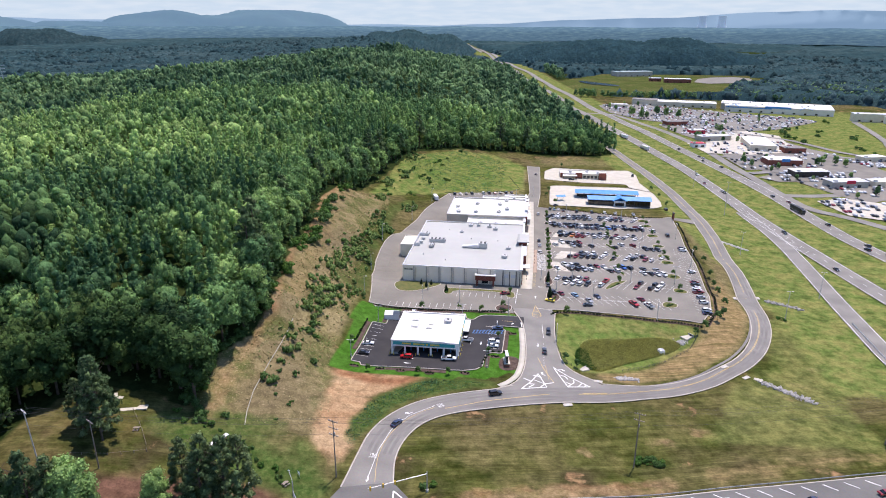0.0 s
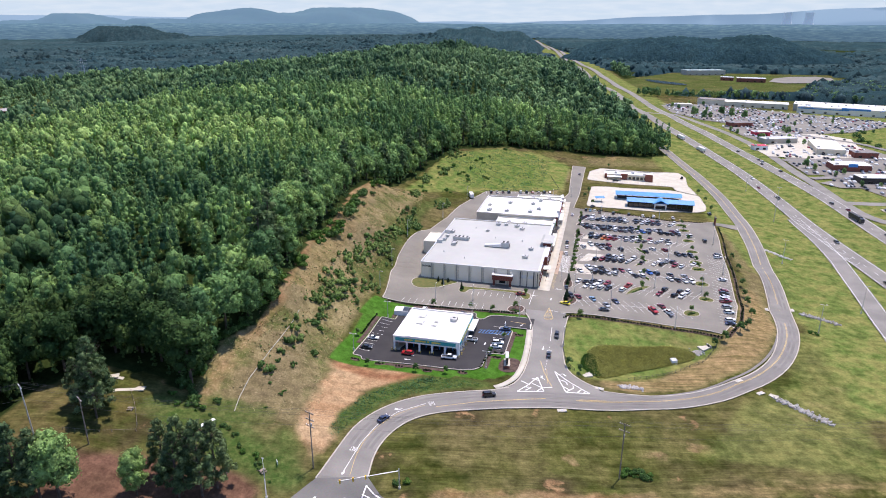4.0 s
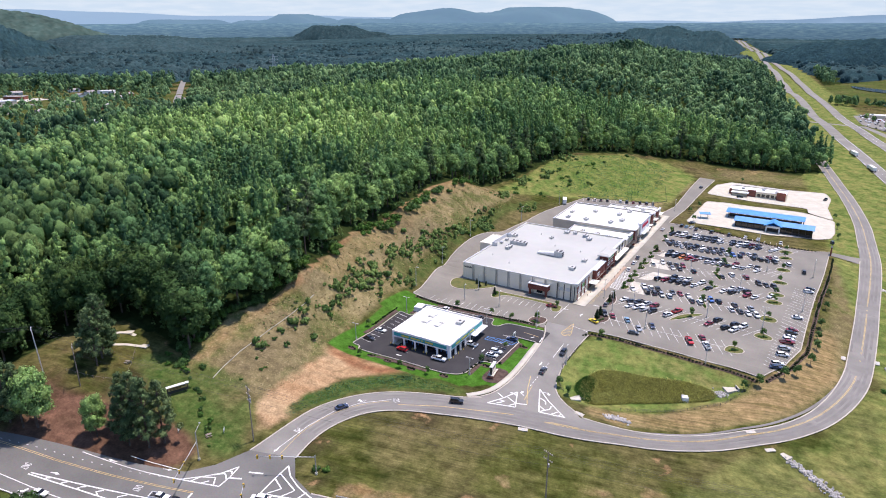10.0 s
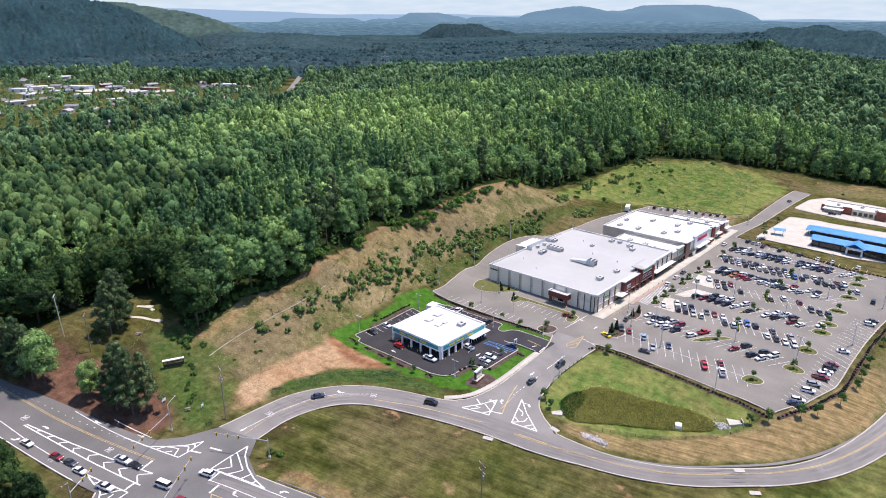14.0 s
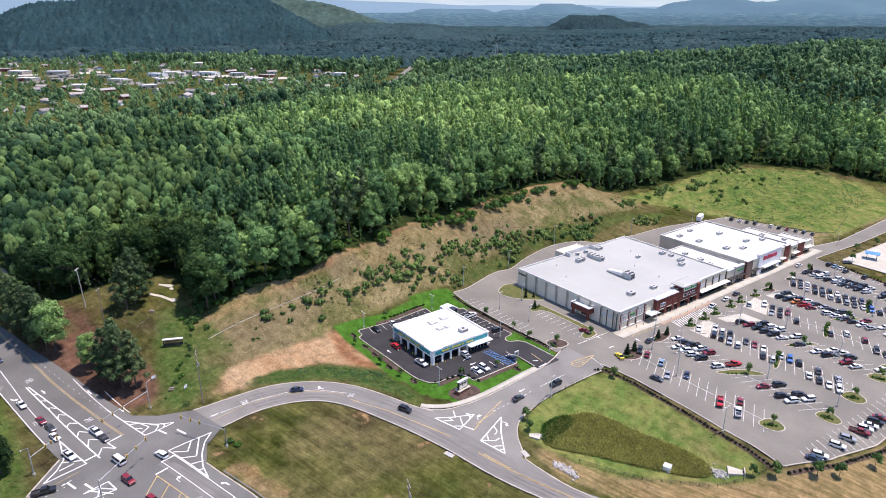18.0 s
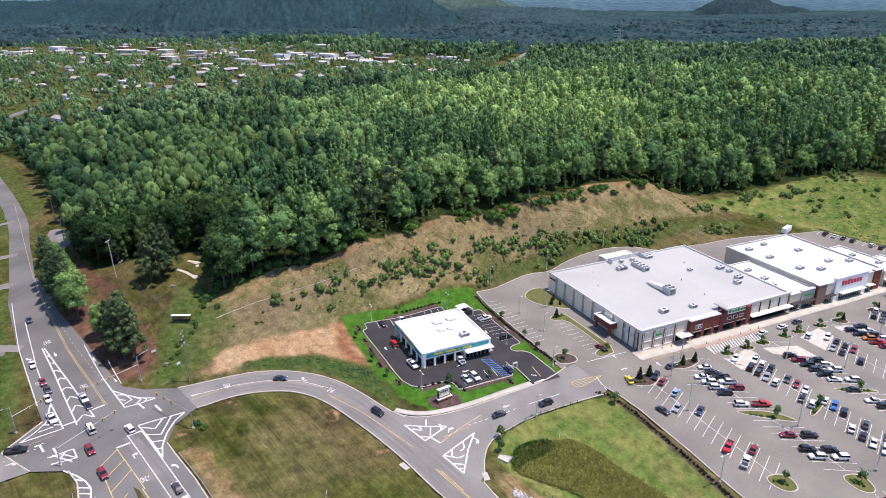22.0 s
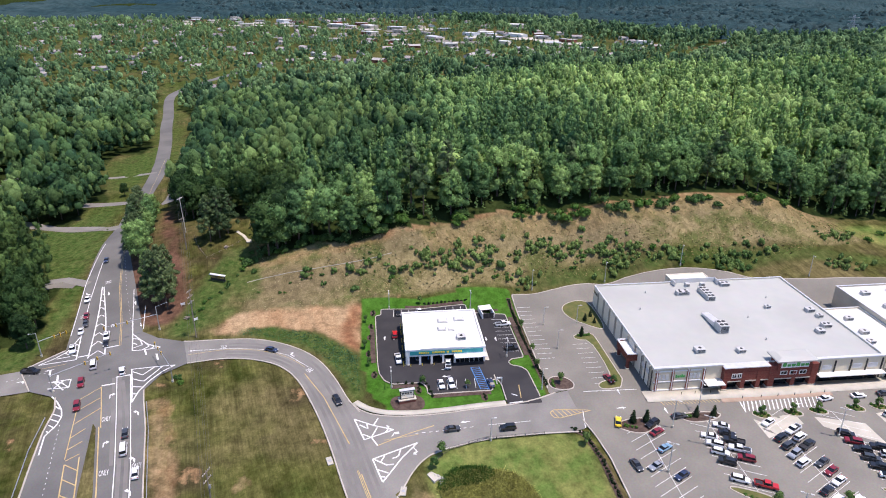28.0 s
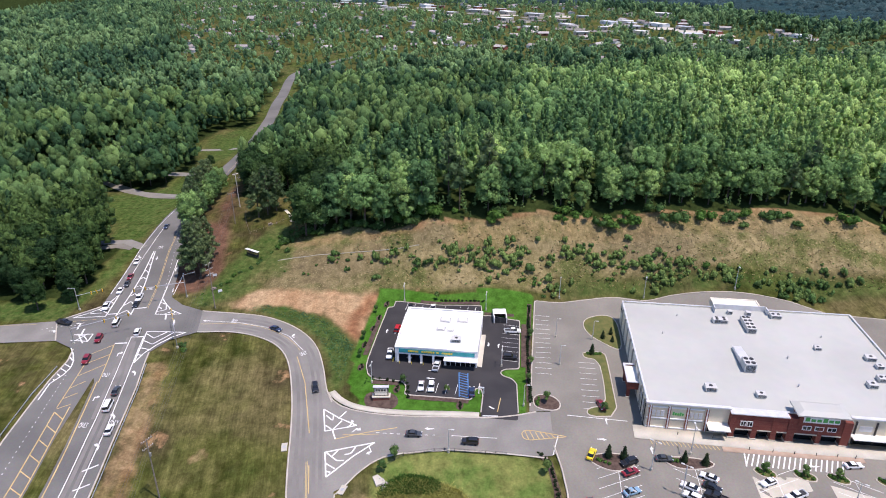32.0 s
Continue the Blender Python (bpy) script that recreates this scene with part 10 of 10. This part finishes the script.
def hill(name, az, dist, wide, deep, high, label, material, base=5.0, flat=1.0, seed=0, rough=8.0, n=64, kind="structure"):
    """A long wooded hill, across the line of sight from the site's middle at azimuth az (degrees left of +y)."""
    rr = np.random.default_rng(seed)
    c, s = math.cos(radians(az)), math.sin(radians(az))
    u, v = np.meshgrid(np.linspace(-1.25, 1.25, n * 2), np.linspace(-1.25, 1.25, n))
    r2 = np.abs(u) ** (2 * flat) + v ** 2
    prof = np.clip(1 - r2, 0, 1) ** 0.75
    wob = 1 + 0.10 * np.sin(u * 5 + seed) + 0.07 * np.sin(u * 11 + 2 * seed) + 0.05 * np.sin(v * 9 + u * 7)
    z = base - 14 + (high - base + 14) * np.minimum(prof * wob, 1.0 + 0.02 * wob) + rr.uniform(-0.5, 0.5, u.shape) * rough * (prof > 0.02)
    a, b = u * wide, dist + v * deep
    x, y = 40 + a * c - b * s, 200 + a * s + b * c
    i = np.arange(u.size).reshape(u.shape)
    q = np.stack([i[:-1, :-1], i[:-1, 1:], i[1:, 1:], i[1:, :-1]], -1).reshape(-1, 4)
    return tagged(arrays(name, np.stack([x, y, z], -1).reshape(-1, 3), q, material, False, {"tint": np.clip(rr.normal(0.45, 0.3, u.size), 0, 1.2)}), label, "hill", kind=kind)


hill("hill_town", 77, 2350, 620, 620, 178, "wooded hill above the town, cloud shade and haze in its colour", HILL_SHADED, 5, 1.0, 1, 20, 130)
hill("hill_shoulder", 58.5, 2500, 560, 420, 62, "lower wooded shoulder of the town hill", HILL_SHADED, 5, 1.0, 2, 9, 80)
hill("hill_shoulder", 95, 2650, 700, 420, 105, "lower wooded shoulder of the town hill", HILL_SHADED, 5, 1.0, 12, 9, 80)
hill("hill_behind", 73, 3150, 960, 300, 176, "wooded ridge behind the town hill, painted lighter as in sun", HILL_SUNLIT, 5, 1.0, 13, 10, 80)
hill("hill_cone", 40.4, 3250, 310, 240, 86, "small wooded cone hill in the valley", HILL_SHADED, 5, 1.0, 3, 8, 50)
hill("hill_ridge", 12, 2450, 270, 620, 90, "wooded end of the long ridge beside the highway", HILL_SHADED, 5, 1.0, 4, 9, 60)
hill("hill_east", -7, 1950, 430, 170, 76, "low wooded rise beyond the shops, cloud shade and haze in its colour", HILL_SHADED, 5, 1.0, 5, 8, 60)
hill("backdrop_mesa", 26.2, 4050, 800, 260, 178, "flat-topped mountain on the horizon, glowing with painted blue haze", HAZE, 5, 2.2, 6, 5, 60)
hill("backdrop_hill", 44.4, 4050, 520, 240, 140, "low hill on the horizon, glowing with painted blue haze", HAZE, 5, 1.0, 7, 5, 50)
hill("backdrop_hill", 38, 4060, 520, 240, 116, "low hill on the horizon, glowing with painted blue haze", HAZE, 5, 1.0, 8, 5, 50)
hill("backdrop_hill", 52, 4060, 600, 240, 112, "low hill on the horizon, glowing with painted blue haze", HAZE, 5, 1.0, 9, 5, 50)


def skyline():
    """The last rim of hills all round, low and even, haze in its glowing blue."""
    n = 240
    a = np.linspace(0, 2 * np.pi, n + 1)
    turn = np.degrees((-a + np.pi) % (2 * np.pi) - np.pi)
    top = np.interp(turn, (-180, -60, -23, -16, -10, -1, 9, 16, 35, 51, 58, 70, 110, 180), (140, 170, 192, 180, 152, 130, 97, 104, 130, 140, 156, 190, 170, 140))
    top = top + 3 * np.sin(a * 23) + 2 * np.sin(a * 51 + 1)
    lo = np.c_[60 + 4420 * np.sin(a), 180 + 4420 * np.cos(a), np.full(n + 1, -60.0)]
    hi = np.c_[60 + 4450 * np.sin(a), 180 + 4450 * np.cos(a), top]
    back = np.c_[60 + 4530 * np.sin(a), 180 + 4530 * np.cos(a), np.full(n + 1, -60.0)]
    v = np.concatenate([lo, hi, back])
    i = np.arange(n)
    q = np.concatenate([np.c_[i, i + 1, n + 2 + i, n + 1 + i], np.c_[n + 1 + i, n + 2 + i, 2 * n + 3 + i, 2 * n + 2 + i]])
    tagged(arrays("backdrop_skyline", v, q, HAZE_FAR, True), "far hills closing the horizon, glowing with painted pale blue haze", "backdrop", kind="structure")


skyline()


def far_plain():
    """A ring standing in for the plain before the last hills: strips of woods, pale fields and haze painted on, up to
    the horizon.
    """
    m = bpy.data.materials.new("hazy_far_plain")
    m.use_nodes = True
    nt, n = m.node_tree, m.node_tree.nodes
    p = n["Principled BSDF"]
    p.inputs["Roughness"].default_value, p.inputs["Specular IOR Level"].default_value = 1.0, 0.0
    co, mp, t, ramp = (n.new("ShaderNode" + k) for k in ("TexCoord", "Mapping", "TexNoise", "ValToRGB"))
    mp.inputs["Scale"].default_value = (0.005, 0.005, 0.05)
    t.inputs["Detail"].default_value, t.inputs["Roughness"].default_value = 5, 0.6
    # Haze is painted into the plain's blue-greens.
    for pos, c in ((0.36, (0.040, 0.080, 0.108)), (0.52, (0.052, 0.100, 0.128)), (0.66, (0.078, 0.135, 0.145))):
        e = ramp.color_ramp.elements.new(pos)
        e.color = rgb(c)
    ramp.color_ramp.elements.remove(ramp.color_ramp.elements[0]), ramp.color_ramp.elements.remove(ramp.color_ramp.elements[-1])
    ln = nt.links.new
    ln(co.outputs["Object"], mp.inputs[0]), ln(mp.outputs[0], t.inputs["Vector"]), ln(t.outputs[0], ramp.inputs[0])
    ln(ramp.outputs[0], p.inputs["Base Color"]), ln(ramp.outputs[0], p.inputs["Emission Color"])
    # The ring glows to stand in for hazy air over the plain.
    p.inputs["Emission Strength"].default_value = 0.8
    a = np.linspace(0, 2 * np.pi, 241)
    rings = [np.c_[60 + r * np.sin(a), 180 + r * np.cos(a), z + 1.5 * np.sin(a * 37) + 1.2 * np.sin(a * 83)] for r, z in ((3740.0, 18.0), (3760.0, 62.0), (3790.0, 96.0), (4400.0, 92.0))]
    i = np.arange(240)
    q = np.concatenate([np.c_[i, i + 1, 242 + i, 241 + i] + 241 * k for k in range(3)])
    tagged(arrays("backdrop_plain", np.concatenate(rings), q, m, True), "backdrop ring for the plain of woods and fields under the far hills, glowing with painted haze", "backdrop", kind="structure")


far_plain()


def far_sky():
    """A glowing backdrop ring, thin bright haze and cloud painted on it, low on the horizon behind everything."""
    m = bpy.data.materials.new("low_hazy_sky")
    m.use_nodes = True
    nt, n = m.node_tree, m.node_tree.nodes
    p = n["Principled BSDF"]
    p.inputs["Base Color"].default_value, p.inputs["Specular IOR Level"].default_value = (0, 0, 0, 1), 0.0
    co, mp, t, ramp = (n.new("ShaderNode" + k) for k in ("TexCoord", "Mapping", "TexNoise", "ValToRGB"))
    mp.inputs["Scale"].default_value = (0.0011, 0.0011, 0.008)
    t.inputs["Detail"].default_value = 6
    ramp.color_ramp.elements[0].position, ramp.color_ramp.elements[1].position = 0.4, 0.66
    ramp.color_ramp.elements[0].color, ramp.color_ramp.elements[1].color = rgb((0.375, 0.505, 0.600)), rgb((0.430, 0.545, 0.620))
    ln = nt.links.new
    ln(co.outputs["Object"], mp.inputs[0]), ln(mp.outputs[0], t.inputs["Vector"]), ln(t.outputs[0], ramp.inputs[0])
    ln(ramp.outputs[0], p.inputs["Emission Color"])
    # The ring gives off its own light in place of the sky there.
    p.inputs["Emission Strength"].default_value = 1.0
    a = np.linspace(0, 2 * np.pi, 97)
    v = np.concatenate([np.c_[60 + 4600 * np.sin(a), 180 + 4600 * np.cos(a), np.full(97, z)] for z in (-80.0, 620.0)])
    i = np.arange(96)
    tagged(arrays("backdrop_sky", v, np.c_[i, i + 1, 98 + i, 97 + i], m, True), "glowing backdrop ring painted as pale hazy sky low over the horizon", "backdrop", kind="structure")


far_sky()
# Faint blue glow added to the towers for the haze before them.
HAZED_TOWER.node_tree.nodes["Principled BSDF"].inputs["Emission Color"].default_value = rgb((0.17, 0.26, 0.35))
HAZED_TOWER.node_tree.nodes["Principled BSDF"].inputs["Emission Strength"].default_value = 0.5
for az, s in ((-13.0, 1.0), (-14.5, 1.0)):
    x, y = 40 - 3830 * math.sin(radians(az)), 200 + 3830 * math.cos(radians(az))
    bm = bmesh.new()
    rings = []
    for k in range(13):
        u = k / 12
        r = 31 * (0.62 + 0.38 * ((u - 0.72) / 0.72) ** 2)
        rings.append([bm.verts.new((r * math.cos(6.2832 * j / 24), r * math.sin(6.2832 * j / 24), 70 * u)) for j in range(24)])
    for p, q in zip(rings, rings[1:]):
        for j in range(24):
            bm.faces.new((p[j], p[(j + 1) % 24], q[(j + 1) % 24], q[j]))
    t = thing("cooling_tower", "pale concrete cooling tower on the horizon, glowing with added haze", "cooling tower", (x, y, 84), 0, "cooling towers")
    part("shell", bm, HAZED_TOWER, t, "", True)
    part("rim", tube(bmesh.new(), (0, 0, 69.0), (0, 0, 70.6), 21.6, seg=24), HAZED_TOWER, t)

# the patterns of the copies are no part of the place
for k in [k for kits in list(KIT.values()) + list(SHRUBS.values()) for k in kits] + list(CAR_KIT.values()):
    for o in (*k.children_recursive, k):
        bpy.data.objects.remove(o)
